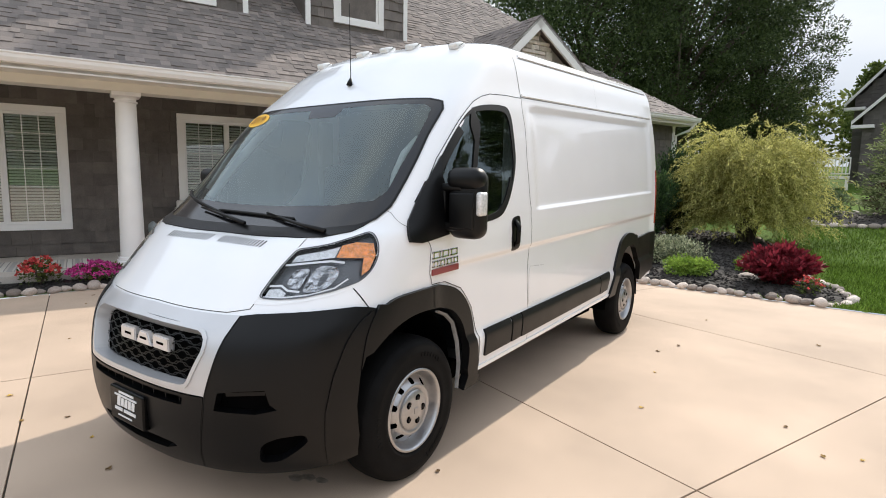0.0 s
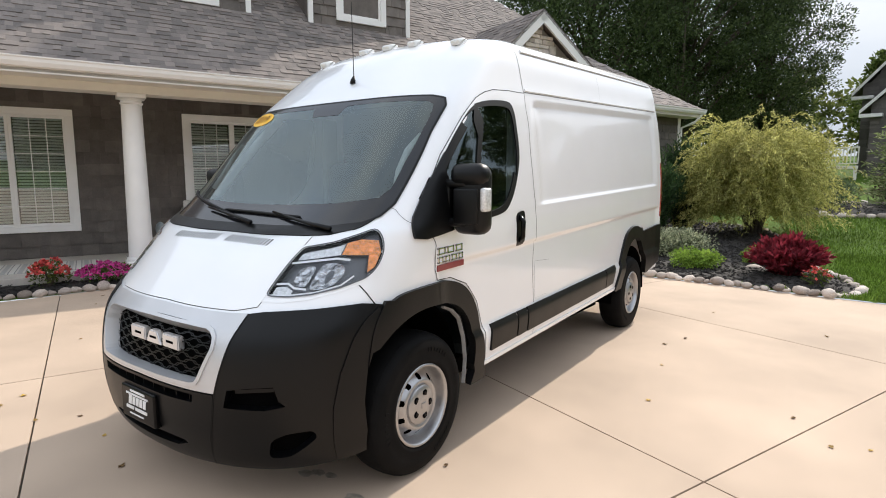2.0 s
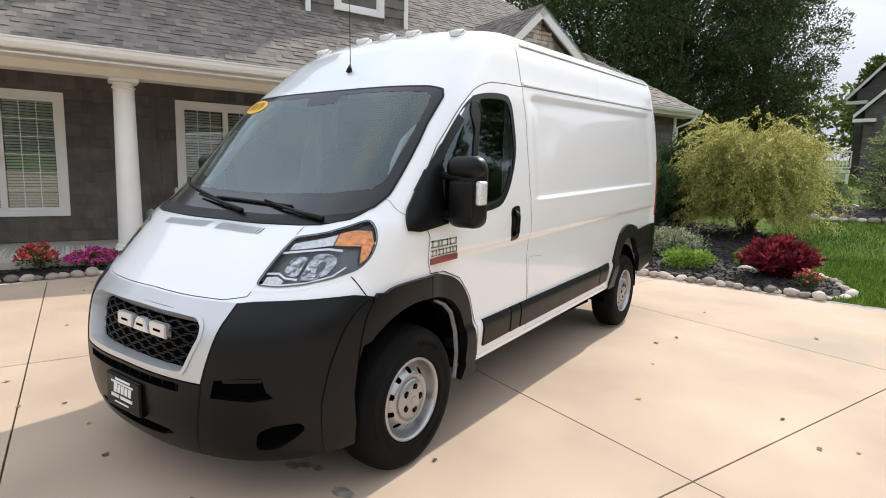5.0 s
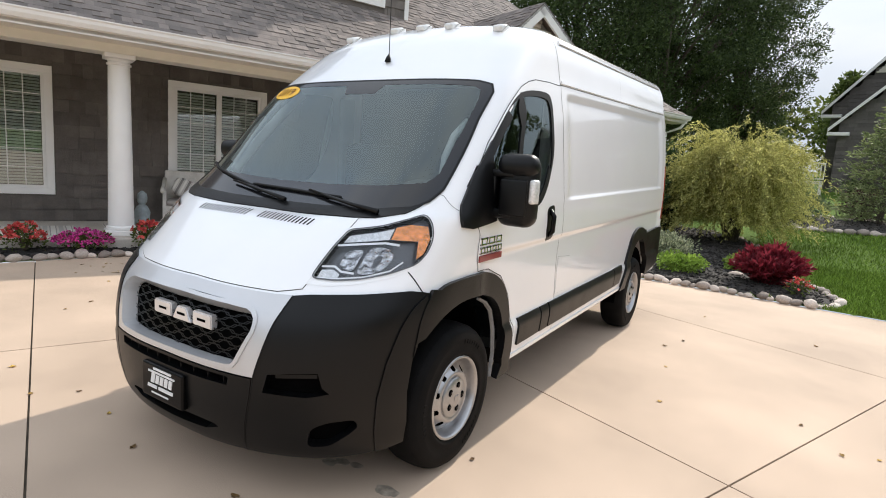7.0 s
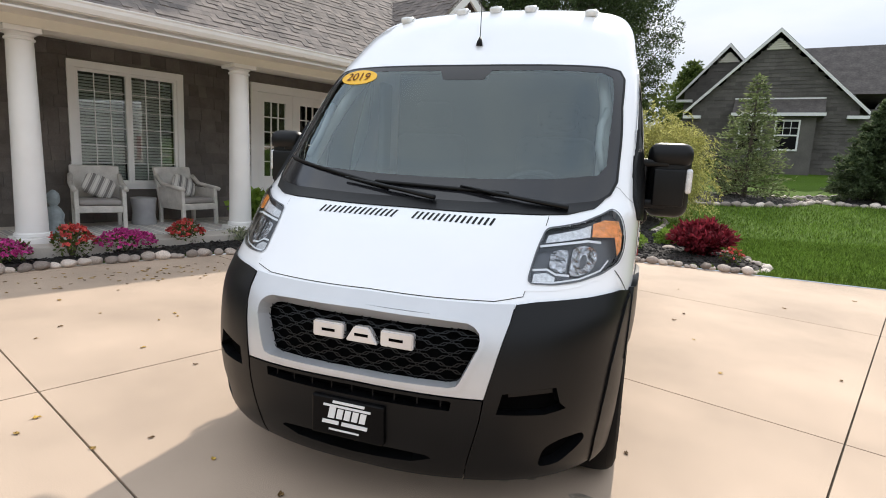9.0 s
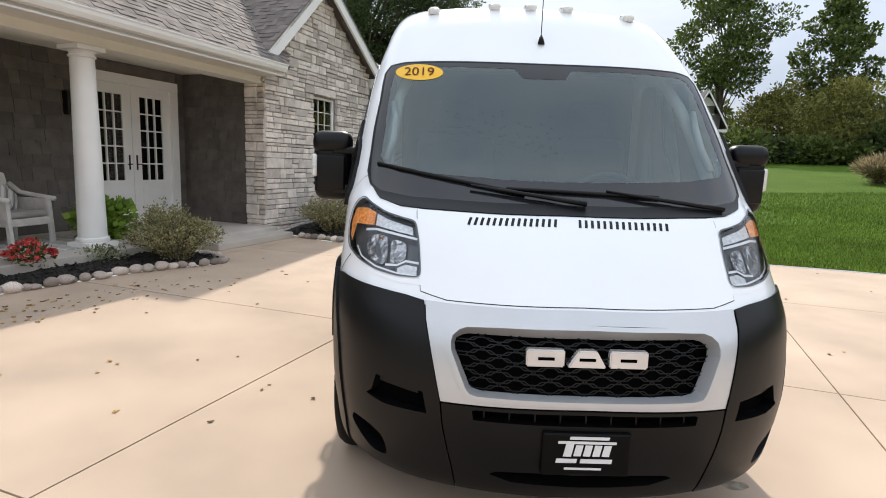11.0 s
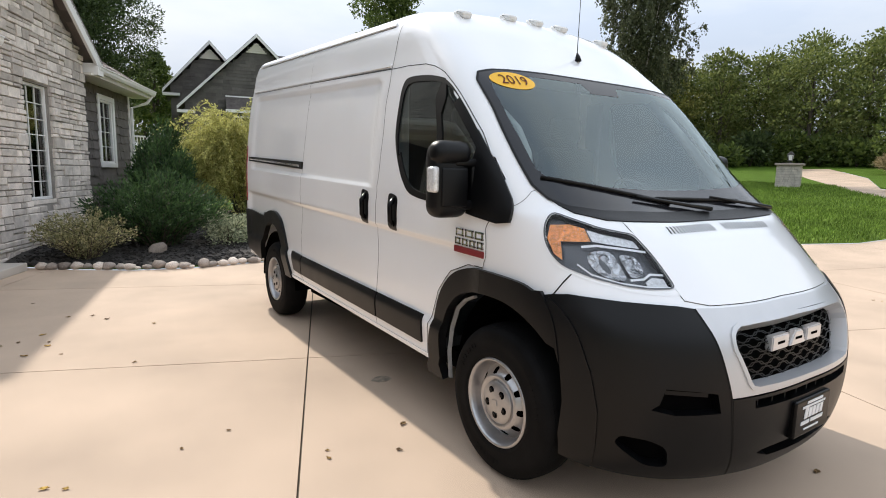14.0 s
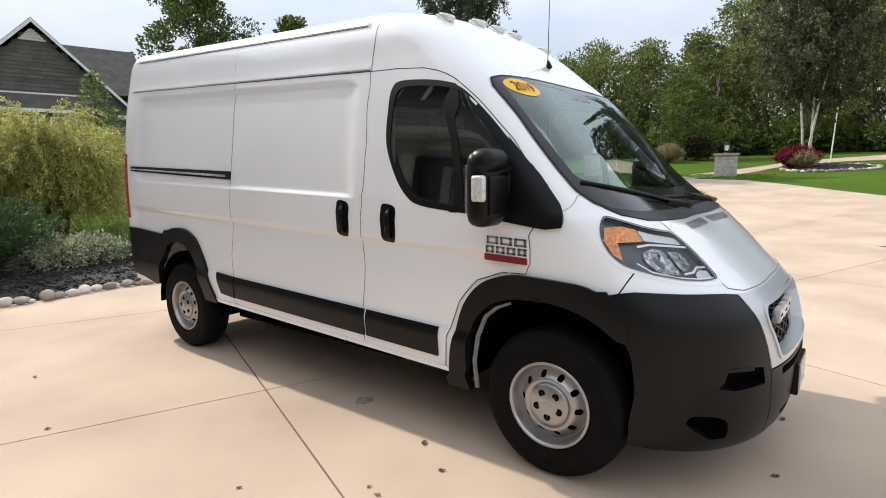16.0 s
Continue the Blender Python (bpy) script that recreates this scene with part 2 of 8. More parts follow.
def tube(bm, pts, radii, seg=8):
    """A tapered tube along points."""
    pts = [Vector(p) for p in pts]
    if not hasattr(radii, "__len__"):
        radii = [radii] * len(pts)
    rings, up = [], None
    for i, p in enumerate(pts):
        t = (pts[min(i + 1, len(pts) - 1)] - pts[max(i - 1, 0)]).normalized()
        if up is None:
            up = t.orthogonal().normalized()
        up = (up - t * up.dot(t)).normalized()
        s = t.cross(up)
        rings.append([bm.verts.new(p + radii[i] * (math.cos(2 * math.pi * k / seg) * up + math.sin(2 * math.pi * k / seg) * s)) for k in range(seg)])
    for a, b in zip(rings, rings[1:]):
        for k in range(seg):
            bm.faces.new((a[k], a[(k + 1) % seg], b[(k + 1) % seg], b[k]))
    bm.faces.new(rings[0][::-1])
    bm.faces.new(rings[-1])


def prism(bm, poly, z0, z1, m=None):
    """An upright prism over an outline in x, y."""
    lo = [bm.verts.new((x, y, z0)) for x, y in poly]
    hi = [bm.verts.new((x, y, z1)) for x, y in poly]
    k = len(poly)
    for i in range(k):
        bm.faces.new((lo[i], lo[(i + 1) % k], hi[(i + 1) % k], hi[i]))
    bm.faces.new(lo[::-1])
    bm.faces.new(hi)
    bmesh.ops.recalc_face_normals(bm, faces=bm.faces[:])
    if m is not None:
        bmesh.ops.transform(bm, matrix=m, verts=lo + hi)
    return lo + hi


def raw(name, verts, faces, material, parent=None, smooth=False, label=""):
    """A mesh from long computed lists."""
    me = bpy.data.meshes.new(name)
    me.from_pydata(verts, [], faces)
    me.materials.append(material)
    if smooth:
        me.polygons.foreach_set("use_smooth", [True] * len(me.polygons))
    ob = new(name, me)
    if parent:
        ob.parent = parent
    if label:
        tagged(ob, label)
    return ob


def ground_z(x, y):
    """The lie of the land: level round the house, rising gently away from it."""
    r = math.hypot(x, y - 1)
    t = max(0.0, r - 7.0)
    return 0.068 * t * t / (t + 4.0) if t < 60 else 0.068 * 3600 / 64 + (t - 60) * 0.01


def inside(x, y, poly):
    c = False
    k = len(poly)
    for i in range(k):
        (xa, ya), (xb, yb) = poly[i], poly[i - 1]
        if (ya > y) != (yb > y) and x < (xb - xa) * (y - ya) / (yb - ya) + xa:
            c = not c
    return c


def smoothed(pts, n=6):
    """A closed Catmull-Rom curve through points in x, y."""
    out, k = [], len(pts)
    for i in range(k):
        p0, p1, p2, p3 = (Vector(pts[(i + j - 1) % k]) for j in range(4))
        for s in range(n):
            t = s / n
            out.append(tuple(0.5 * ((2 * p1) + (p2 - p0) * t + (2 * p0 - 5 * p1 + 4 * p2 - p3) * t * t + (3 * p1 - p0 - 3 * p2 + p3) * t ** 3)))
    return out


HOUSE = pose(0, 0, 0, 0, 0, -21.5)  # house frame: x out of the front towards the drive, y along it

# ---- ground, drive, beds ----
def hw(c, a):
    """House frame to world, in plan."""
    v = HOUSE @ Vector((c, a, 0))
    return v.x, v.y


DRIVE = [(-9.5, -20), (-7.4, -6), (-6.1, -1.5), (-5.6, 0.3), (-5.35, 1.6), (-5.1, 2.1), (-4.6, 3.1), (-4.1, 4.0), (-3.6, 4.45), (-3.35, 4.7),
         (-3.42, 5.0), (-3.8, 5.2), hw(-5.9, 3.75), hw(-5.9, 5.68), hw(-5.95, 6.0), (-2.6, 7.15), (-1.9, 6.75), (-1.17, 6.6), (-0.22, 6.68), (0.3, 6.55), (1.6, 6.45), (2.72, 6.33),
         (4.2, 6.18), (5.8, 5.6), (7.35, 4.78), (8.7, 4.09), (9.7, 3.53), (10.9, 2.75), (12.25, 2.5), (14.8, 2.6), (17.4, 3.4), (19.9, 4.75), (22, 6.1), (23.6, 7.5), (30, 12), (38, 17),
         (40, 15), (32, 10), (25.6, 7.3), (23.7, 5.1), (23.3, 3.2), (21.45, 1.4), (19.45, -.15), (17.9, -1.43), (18, -7), (22, -20)]


def clip_poly(poly, nx, ny, d):
    """The part of an outline with nx*x + ny*y <= d."""
    out = []
    for i, (x1, y1) in enumerate(poly):
        x0, y0 = poly[i - 1]
        s0, s1 = nx * x0 + ny * y0 - d, nx * x1 + ny * y1 - d
        if (s0 <= 0) != (s1 <= 0):
            t = s0 / (s0 - s1)
            out.append((x0 + t * (x1 - x0), y0 + t * (y1 - y0)))
        if s1 <= 0:
            out.append((x1, y1))
    return out


def sheet(outer, inner_pts, holes=()):
    """Triangles between an outline and holes, through inner points, in plan."""
    from mathutils.geometry import delaunay_2d_cdt
    verts, edges = [], []
    for loop in (outer, *holes):
        k = len(verts)
        verts += [Vector(p) for p in loop]
        edges += [(k + i, k + (i + 1) % len(loop)) for i in range(len(loop))]
    verts += [Vector(p) for p in inner_pts]
    vs, _, fs, *_ = delaunay_2d_cdt(verts, edges, [], 0, 1e-4)
    good = []
    for f in fs:
        cx, cy = sum(vs[i].x for i in f) / len(f), sum(vs[i].y for i in f) / len(f)
        if inside(cx, cy, outer) and not any(inside(cx, cy, h) for h in holes):
            good.append(f if (vs[f[1]] - vs[f[0]]).cross(vs[f[2]] - vs[f[0]]) > 0 else f[::-1])
    return vs, good


rg = random.Random(3)
ring = [(900 * math.cos(a), 900 * math.sin(a)) for a in np.linspace(0, 2 * math.pi, 48, endpoint=False)]
pts = []
for r in (6, 9, 12, 15, 19, 24, 30, 38, 48, 65, 90, 130, 200, 350, 600):
    k = 40
    pts += [(r * math.cos(t + r), 1 + r * math.sin(t + r)) for t in np.linspace(0, 2 * math.pi, k, endpoint=False)]
pts = [p for p in pts if not inside(*p, DRIVE)]
vs, fs = sheet(ring, pts, [DRIVE])
ground = raw("ground", [(v.x, v.y, ground_z(v.x, v.y) + 0.012) for v in vs], fs, M_GRASS, smooth=True)
tagged(ground, "mown green lawn ground reaching the horizon", "ground", kind="structure")

# drive: poured slabs on a grid in line with the house, with sawn joints
ipts = [(x, y) for x in range(-8, 38, 3) for y in range(-18, 17, 3) if inside(x, y, DRIVE)]
vs, fs = sheet(DRIVE, ipts)
driveway = raw("driveway", [(v.x, v.y, ground_z(v.x, v.y) - 0.014) for v in vs], fs, M_JOINT)
tagged(driveway, "pale tan broom-finished concrete drive with sawn joints", "driveway", kind="structure")
CL = [-9.0, -5.39, -1.82, 1.75, 5.32, 8.9, 12.5, 16.1, 19.7, 23.3, 27, 31, 36, 42]
AL = [-26, -22, -18.6, -15.7, -12.8, -9.9, -7.1, -4.25, -1.37, 1.49, 4.4, 7.3, 10.2, 13.2, 16.2, 20, 24, 28, 33]
NXY = hw(1, 0)
DXY = hw(0, 1)
for c0, c1 in zip(CL, CL[1:]):
    for a0, a1 in zip(AL, AL[1:]):
        g = 0.0055
        p = clip_poly(DRIVE, NXY[0], NXY[1], c1 - g)
        p = clip_poly(p, -NXY[0], -NXY[1], -c0 - g)
        p = clip_poly(p, DXY[0], DXY[1], a1 - g)
        p = clip_poly(p, -DXY[0], -DXY[1], -a0 - g)
        if len(p) < 3:
            continue
        cv, cf = sheet(p, [])
        if not cf:
            continue
        k = len(cv)
        verts = [(v.x, v.y, ground_z(v.x, v.y)) for v in cv] + [(v.x, v.y, ground_z(v.x, v.y) - 0.10) for v in cv]
        faces = list(cf)
        cnt = {}
        for f in cf:
            for i in range(len(f)):
                e = (f[i - 1], f[i])
                cnt[e] = cnt.get(e, 0) + 1
        for (i, j) in cnt:
            if (j, i) not in cnt:
                faces.append((j, i, i + k, j + k))
        raw("slab", verts, faces, M_CONCRETE, driveway)


def bed(outline, label, z0=0.02, step=0.16, seed=1, mound=0.06):
    """A mulched bed with a lumpy top and loose chips."""
    r = random.Random(seed)
    xs, ys = [p[0] for p in outline], [p[1] for p in outline]
    ip = []
    for x in np.arange(min(xs), max(xs), step):
        for y in np.arange(min(ys), max(ys), step):
            q = (x + r.uniform(-.05, .05), y + r.uniform(-.05, .05))
            if inside(*q, outline):
                ip.append(q)
    v2, f2 = sheet(outline, ip)
    k = len(outline)
    vz = []
    for i, v in enumerate(v2):
        edge = min(((v.x - x) ** 2 + (v.y - y) ** 2) ** 0.5 for x, y in outline)
        vz.append((v.x, v.y, ground_z(v.x, v.y) + z0 + min(edge, 0.6) / 0.6 * mound + r.uniform(0, 0.02)))
    ob = raw("flower_bed", vz, f2, M_MULCH, smooth=False)
    tagged(ob, label, "flower bed", kind="structure")
    cv, cf = [], []
    for x, y in ip * 9:
        x, y = x + r.uniform(-step, step) * .6, y + r.uniform(-step, step) * .6
        if not inside(x, y, outline):
            continue
        edge = min(((x - p) ** 2 + (y - q) ** 2) ** 0.5 for p, q in outline)
        z = ground_z(x, y) + z0 + min(edge, 0.6) / 0.6 * mound + r.uniform(0.005, 0.028)
        m = pose(x, y, z, r.uniform(-35, 35), r.uniform(-35, 35), r.uniform(0, 360))
        l, w, h = r.uniform(.012, .045), r.uniform(.006, .016), r.uniform(.003, .008)
        b = len(cv)
        cv += [m @ Vector((sx * l, sy * w, sz * h)) for sx, sy, sz in ((-1, -1, -1), (1, -1, -1), (1, 1, -1), (-1, 1, -1), (-.8, -.8, 1), (.8, -.8, 1), (.8, .8, 1), (-.8, .8, 1))]
        cf += [(b + 4, b + 5, b + 6, b + 7), (b, b + 1, b + 5, b + 4), (b + 1, b + 2, b + 6, b + 5), (b + 2, b + 3, b + 7, b + 6), (b + 3, b, b + 4, b + 7)]
    chips = raw("mulch_chips", cv, cf, M_MULCH, ob)
    tagged(chips, "loose black bark chips", kind="stuff")
    return ob


ROCKS = []
for s in range(10):
    bm = bmesh.new()
    bmesh.ops.create_icosphere(bm, subdivisions=2, radius=1)
    o = Vector((s * 7.3, s * 3.1, 0))
    for v in bm.verts:
        v.co *= 1 + 0.42 * noise.noise(v.co * 0.9 + o) + 0.12 * noise.noise(v.co * 2.6 + o)
        v.co.z = max(v.co.z, -0.75)
    me = bpy.data.meshes.new("rock")
    bm.to_mesh(me)
    bm.free()
    me.materials.append(M_ROCK)
    me.polygons.foreach_set("use_smooth", [True] * len(me.polygons))
    ROCKS.append(me)


def rock_line(pts, group, size=(0.05, 0.095), seed=0, label="rounded pinkish-grey fieldstone edging the bed", zoff=0.0):
    r = random.Random(seed)
    pts = [Vector(p) for p in pts]
    seg, i, pos = 0.0, 0, pts[0].copy()
    k = 0
    while i < len(pts) - 1:
        s = r.uniform(*size)
        step = s * 1.75
        while i < len(pts) - 1 and (pts[i + 1] - pos).length < step:
            i += 1
        if i >= len(pts) - 1:
            break
        t = (pts[i + 1] - pos).normalized()
        pos = pos + t * step
        ob = new("rock", ROCKS[r.randrange(10)])
        hz = s * r.uniform(0.55, 0.75)
        ob.matrix_world = pose(pos.x + r.uniform(-.02, .02), pos.y + r.uniform(-.02, .02), ground_z(pos.x, pos.y) + hz * 0.70 + zoff, 0, 0,
                               math.degrees(math.atan2(t.y, t.x)) + r.uniform(-25, 25)) @ Matrix.Diagonal((s, s * r.uniform(.7, .95), hz, 1))
        tagged(ob, label, "rock", group)
        k += 1


PORCH_BED = [(-7.2, -3.5), (-6.65, -2.0), (-6.1, -0.6), (-5.66, 0.5), (-5.42, 1.6), (-5.17, 2.15), (-4.67, 3.12), (-4.17, 4.02), (-3.67, 4.5), (-3.45, 4.72), (-3.55, 5.0), (-3.9, 5.12),
             hw(-5.97, 3.6), hw(-5.97, 0), hw(-5.97, -5)]
bed(PORCH_BED, "black mulch bed along the porch", seed=2)
rock_line([(-7.2, -3.4), (-6.62, -2.0), (-6.02, -0.5), (-5.6, 0.5), (-5.36, 1.6), (-5.1, 2.15), (-4.6, 3.1), (-4.1, 4.0), (-3.6, 4.45), (-3.36, 4.72), (-3.45, 5.02), (-3.9, 5.22), (-4.2, 5.5)], "rocks along the porch bed", seed=4)
SIDE_BED = [hw(-6.1, 6.05), (-2.9, 7.45), (-2.55, 7.25), (-1.85, 6.85), (-1.17, 6.7), (-0.22, 6.76), (0.3, 6.64), (1.6, 6.54), (2.6, 6.42), (2.85, 6.6), (2.9, 7.1), (2.6, 7.9), (2.2, 8.8), (1.9, 9.7), (1.2, 10.6), (1.6, 12.4), (0.8, 13.8), (-0.6, 14.3), hw(-6.4, 13.4), hw(-6.4, 9.6)]
bed(SIDE_BED, "black mulch bed with shrubs beside the stone gable", seed=5, step=0.2)
rock_line([(-3.1, 7.5), (-2.55, 7.2), (-1.85, 6.8), (-1.17, 6.62), (-0.22, 6.7), (0.3, 6.58), (1.6, 6.48), (2.6, 6.36), (2.9, 6.6), (2.98, 7.1), (2.68, 7.9), (2.3, 8.8), (2.0, 9.7), (1.35, 10.5), (1.7, 12.2), (0.9, 13.9), (-0.6, 14.4)], "rocks round the side bed", seed=6)

for i, (x, y, sx, sy, sz) in enumerate(((-1.5, 7.8, .16, .11, .12), (2.05, 8.0, .16, .11, .05), (1.55, 7.9, .15, .12, .05))):
    ob = new("flat_rock", ROCKS[3 + i])
    ob.matrix_world = pose(x, y, ground_z(x, y) + .06 + sz * .6, 0, 0, 20 + 35 * i) @ Matrix.Diagonal((sx, sy, sz, 1))
    tagged(ob, "loose brownish fieldstone lying in the mulch", "rock", "loose stones in the side bed")

# ---- the house ----
house = empty("house", "dark shingled house with stone gable, grey roof and columned porch", "house", HOUSE)
WALLX, STONEX, WINGX = -8.1, -6.2, -6.5


def plane_pt(kind, at, u, z, out):
    """A point on a wall: kind 'x' faces the drive at x = at and runs along y; kind 'y' faces -y at y = at and runs along x."""
    return (at + out, u, z) if kind == "x" else (u, at - out, z)


def wall(name, kind, at, u0, u1, z0, z1, holes, thick=0.15, material=None, top=None):
    """A wall with openings: boxes between the holes (u0, u1, z0, z1)."""
    bm = bmesh.new()
    us = sorted({u0, u1, *[h[0] for h in holes], *[h[1] for h in holes]})
    zs = sorted({z0, z1, *[h[2] for h in holes], *[h[3] for h in holes]})
    for a, b in zip(us, us[1:]):
        for c, d in zip(zs, zs[1:]):
            if any(h[0] - 1e-6 <= a and b <= h[1] + 1e-6 and h[2] - 1e-6 <= c and d <= h[3] + 1e-6 for h in holes):
                continue
            p, q = plane_pt(kind, at, a, c, 0), plane_pt(kind, at, b, d, -thick)
            box(bm, *p, *q)
    bmesh.ops.remove_doubles(bm, verts=bm.verts[:], dist=1e-5)
    return part(name, bm, material or M_SHAKE, house)


def piece_box(kind, at, u0, u1, z0, z1, t0, t1, tilt=0.0):
    """Eight corners of a siding piece; the bottom edge stands out by t1, the top by t0."""
    return [plane_pt(kind, at, *p) for p in ((u0, z0, 0), (u1, z0, 0), (u1, z1, 0), (u0, z1, 0), (u0, z0, t1), (u1, z0, t1), (u1, z1, t0), (u0, z1, t0))]


BOXF = [(4, 5, 6, 7), (0, 1, 5, 4), (1, 2, 6, 5), (2, 3, 7, 6), (3, 0, 4, 7)]


def shakes(owner, kind, at, u0, u1, z0, z1, holes, seed, singles=0, row=0.195, width=(0.13, 0.34), gable=None):
    """Rows of shakes on a wall; the first `singles` are objects of their own."""
    r = random.Random(seed)
    verts, faces, n = [], [], 0
    z = z0
    while z < z1 - 0.02:
        zt = min(z + row + 0.012, z1)
        u = u0 - r.uniform(0, 0.15)
        while u < u1:
            w = r.uniform(*width)
            a, b = max(u, u0), min(u + w - 0.004, u1)
            u += w
            if b - a < 0.02:
                continue
            if gable and not gable((a + b) / 2, zt):
                continue
            drop = r.choice((0, 0, 0.0, 0.012, 0.022))
            spans = [(a, b)]
            for h in holes:
                if zt > h[2] and z < h[3]:
                    nxt = []
                    for s, e in spans:
                        if e <= h[0] or s >= h[1]:
                            nxt.append((s, e))
                        else:
                            if s < h[0] - .02:
                                nxt.append((s, h[0]))
                            if e > h[1] + .02:
                                nxt.append((h[1], e))
                    spans = nxt
            for s, e in spans:
                c = piece_box(kind, at, s, e, z - drop, zt, 0.004, r.uniform(0.020, 0.034))
                if n < singles:
                    raw("shake", c, BOXF, M_SHAKE, owner)
                else:
                    k = len(verts)
                    verts += c
                    faces += [tuple(i + k for i in f) for f in BOXF]
                n += 1
        z += row
    if verts:
        ob = raw("shake_facing", verts, faces, M_SHAKE, owner)
        tagged(ob, "courses of dark wooden shakes", kind="stuff")


def frame_window(kind, at, u0, u1, z0, z1, trim=0.11, mullion=1, grid=(3, 6), name="window", blinds=True, sill=True, casing=True):
    """A cased window with sashes, muntins, glass and blinds; u and z are the casing's outside."""
    w = new(name)
    w.parent = house
    P = lambda u, z, o: plane_pt(kind, at, u, z, o)
    if casing:
        for q in ((u0, z1 - trim, u1, z1, .045), (u0, z0, u1, z0 + trim * .9, .045), (u0, z0 + trim * .9, u0 + trim, z1 - trim, .042), (u1 - trim, z0 + trim * .9, u1, z1 - trim, .042)):
            bm = bmesh.new()
            box(bm, *P(q[0], q[1], -.02), *P(q[2], q[3], q[4]), bevel=.004)
            part("casing_board", bm, M_TRIM, w)
    i0, i1, j0, j1 = (u0 + trim, u1 - trim, z0 + trim * .9, z1 - trim) if casing else (u0, u1, z0, z1)
    if sill and not casing:
        bm = bmesh.new()
        box(bm, *P(i0 - .06, j0 - .07, -.05), *P(i1 + .06, j0, .06), bevel=.006)
        part("sill", bm, M_STONE, w)
    n = mullion + 1
    sw = (i1 - i0) / n
    for s in range(n):
        a, b = i0 + s * sw, i0 + (s + 1) * sw
        bm = bmesh.new()
        f = .045
        box(bm, *P(a, j0, -.06), *P(a + f, j1, .012), bevel=.004)
        box(bm, *P(b - f, j0, -.06), *P(b, j1, .012), bevel=.004)
        box(bm, *P(a + f, j0, -.06), *P(b - f, j0 + f, .010), bevel=.004)
        box(bm, *P(a + f, j1 - f, -.06), *P(b - f, j1, .010), bevel=.004)
        sash = part("sash", bm, M_TRIM, w)
        bm = bmesh.new()
        for k in range(1, grid[0]):
            x = a + f + (b - a - 2 * f) * k / grid[0]
            box(bm, *P(x - .006, j0 + f, -.035), *P(x + .006, j1 - f, -.016))
        for k in range(1, grid[1]):
            z = j0 + f + (j1 - j0 - 2 * f) * k / grid[1]
            box(bm, *P(a + f, z - .006, -.034), *P(b - f, z + .006, -.017))
        if grid[0] > 1 or grid[1] > 1:
            part("muntin", bm, M_TRIM, sash)
        bm = bmesh.new()
        box(bm, *P(a + f, j0 + f, -.030), *P(b - f, j1 - f, -.026))
        part("pane", bm, M_GLASS, sash)
        if blinds:
            bm = bmesh.new()
            z = j0 + f + .01
            while z < j1 - f - .03:
                c = [P(a + f + .01, z, -.10), P(b - f - .01, z, -.10), P(b - f - .01, z + .036, -.124), P(a + f + .01, z + .036, -.124)]
                vv = [bm.verts.new(p) for p in c]
                bm.faces.new(vv)
                z += .048
            part("blind", bm, M_BLIND, sash, "white slatted blind, half closed")
    # dark room behind
    bm = bmesh.new()
    box(bm, *P(i0 - .05, j0 - .05, -.16), *P(i1 + .05, j1 + .05, -.9))
    bmesh.ops.reverse_faces(bm, faces=bm.faces[:])
    bm.faces.ensure_lookup_table()
    front = max(bm.faces, key=lambda q: (q.calc_center_median().x if kind == "x" else -q.calc_center_median().y))
    bmesh.ops.delete(bm, geom=[front], context="FACES_ONLY")
    part("room", bm, M_ROOM, w)
    return w


M_BLIND = mat("blind_slat", (0.82, 0.83, 0.80), 0.5, vary=0.03)
M_ROOM = mat("dim_room", (0.16, 0.155, 0.145), 0.9, vary=0.2, scale=2)

WIN_A, WIN_B = (-2.85, -1.10, 0.62, 2.64), (0.57, 2.31, 0.72, 2.68)
DOOR_HOUSE = (3.58, 5.52, 0.24, 2.74)
RET = 5.70  # return wall of the stone wing
main_wall = wall("wall", "x", WALLX, -7.0, RET + .2, 0.18, 3.0, [WIN_A, WIN_B, DOOR_HOUSE])
shakes(main_wall, "x", WALLX, -7.0, RET, 0.2, 3.0, [WIN_A, WIN_B, DOOR_HOUSE], 11, singles=300)
ret_wall = wall("wall", "y", RET, WALLX, STONEX - 0.42, 0.18, 3.0, [])
shakes(ret_wall, "y", RET, WALLX, STONEX - 0.42, 0.2, 3.0, [], 12, singles=100)
frame_window("x", WALLX, *WIN_A)
frame_window("x", WALLX, *WIN_B)

# porch: slab, step, columns, beam, ceiling
porch = boxes("porch_floor", [(WALLX - .1, -7.0, -0.1, -5.95, RET, 0.185)], M_PORCH, house, bevel=0.012)
boxes("porch_step", [(-6.3, 3.85, 0.0, -5.62, RET + .02, 0.11)], M_PORCH, house, bevel=0.012)


def column(a, c=-6.42):
    h0, h1 = 0.185, 2.74
    col = new("column")
    col.parent = house
    bm = bmesh.new()
    lathe(bm, [(.0, h0 + .07), (.19, h0 + .07), (.2, h0 + .09), (.195, h0 + .12), (.172, h0 + .135), (.165, h0 + .5), (.158, 1.3), (.140, h1 - .16), (.138, h1 - .15), (.158, h1 - .14), (.158, h1 - .12), (.14, h1 - .11), (.14, h1 - .09), (.17, h1 - .065), (.0, h1 - .06)], 28)
    bmesh.ops.translate(bm, vec=(c, a, 0), verts=bm.verts[:])
    part("shaft", bm, M_TRIM, col, smooth=True, sharp=35)
    bm = bmesh.new()
    box(bm, c - .21, a - .21, h0, c + .21, a + .21, h0 + .07, bevel=.008)
    part("plinth", bm, M_TRIM, col)
    bm = bmesh.new()
    box(bm, c - .19, a - .19, h1 - .06, c + .19, a + .19, h1, bevel=.008)
    part("capital", bm, M_TRIM, col)
    return col


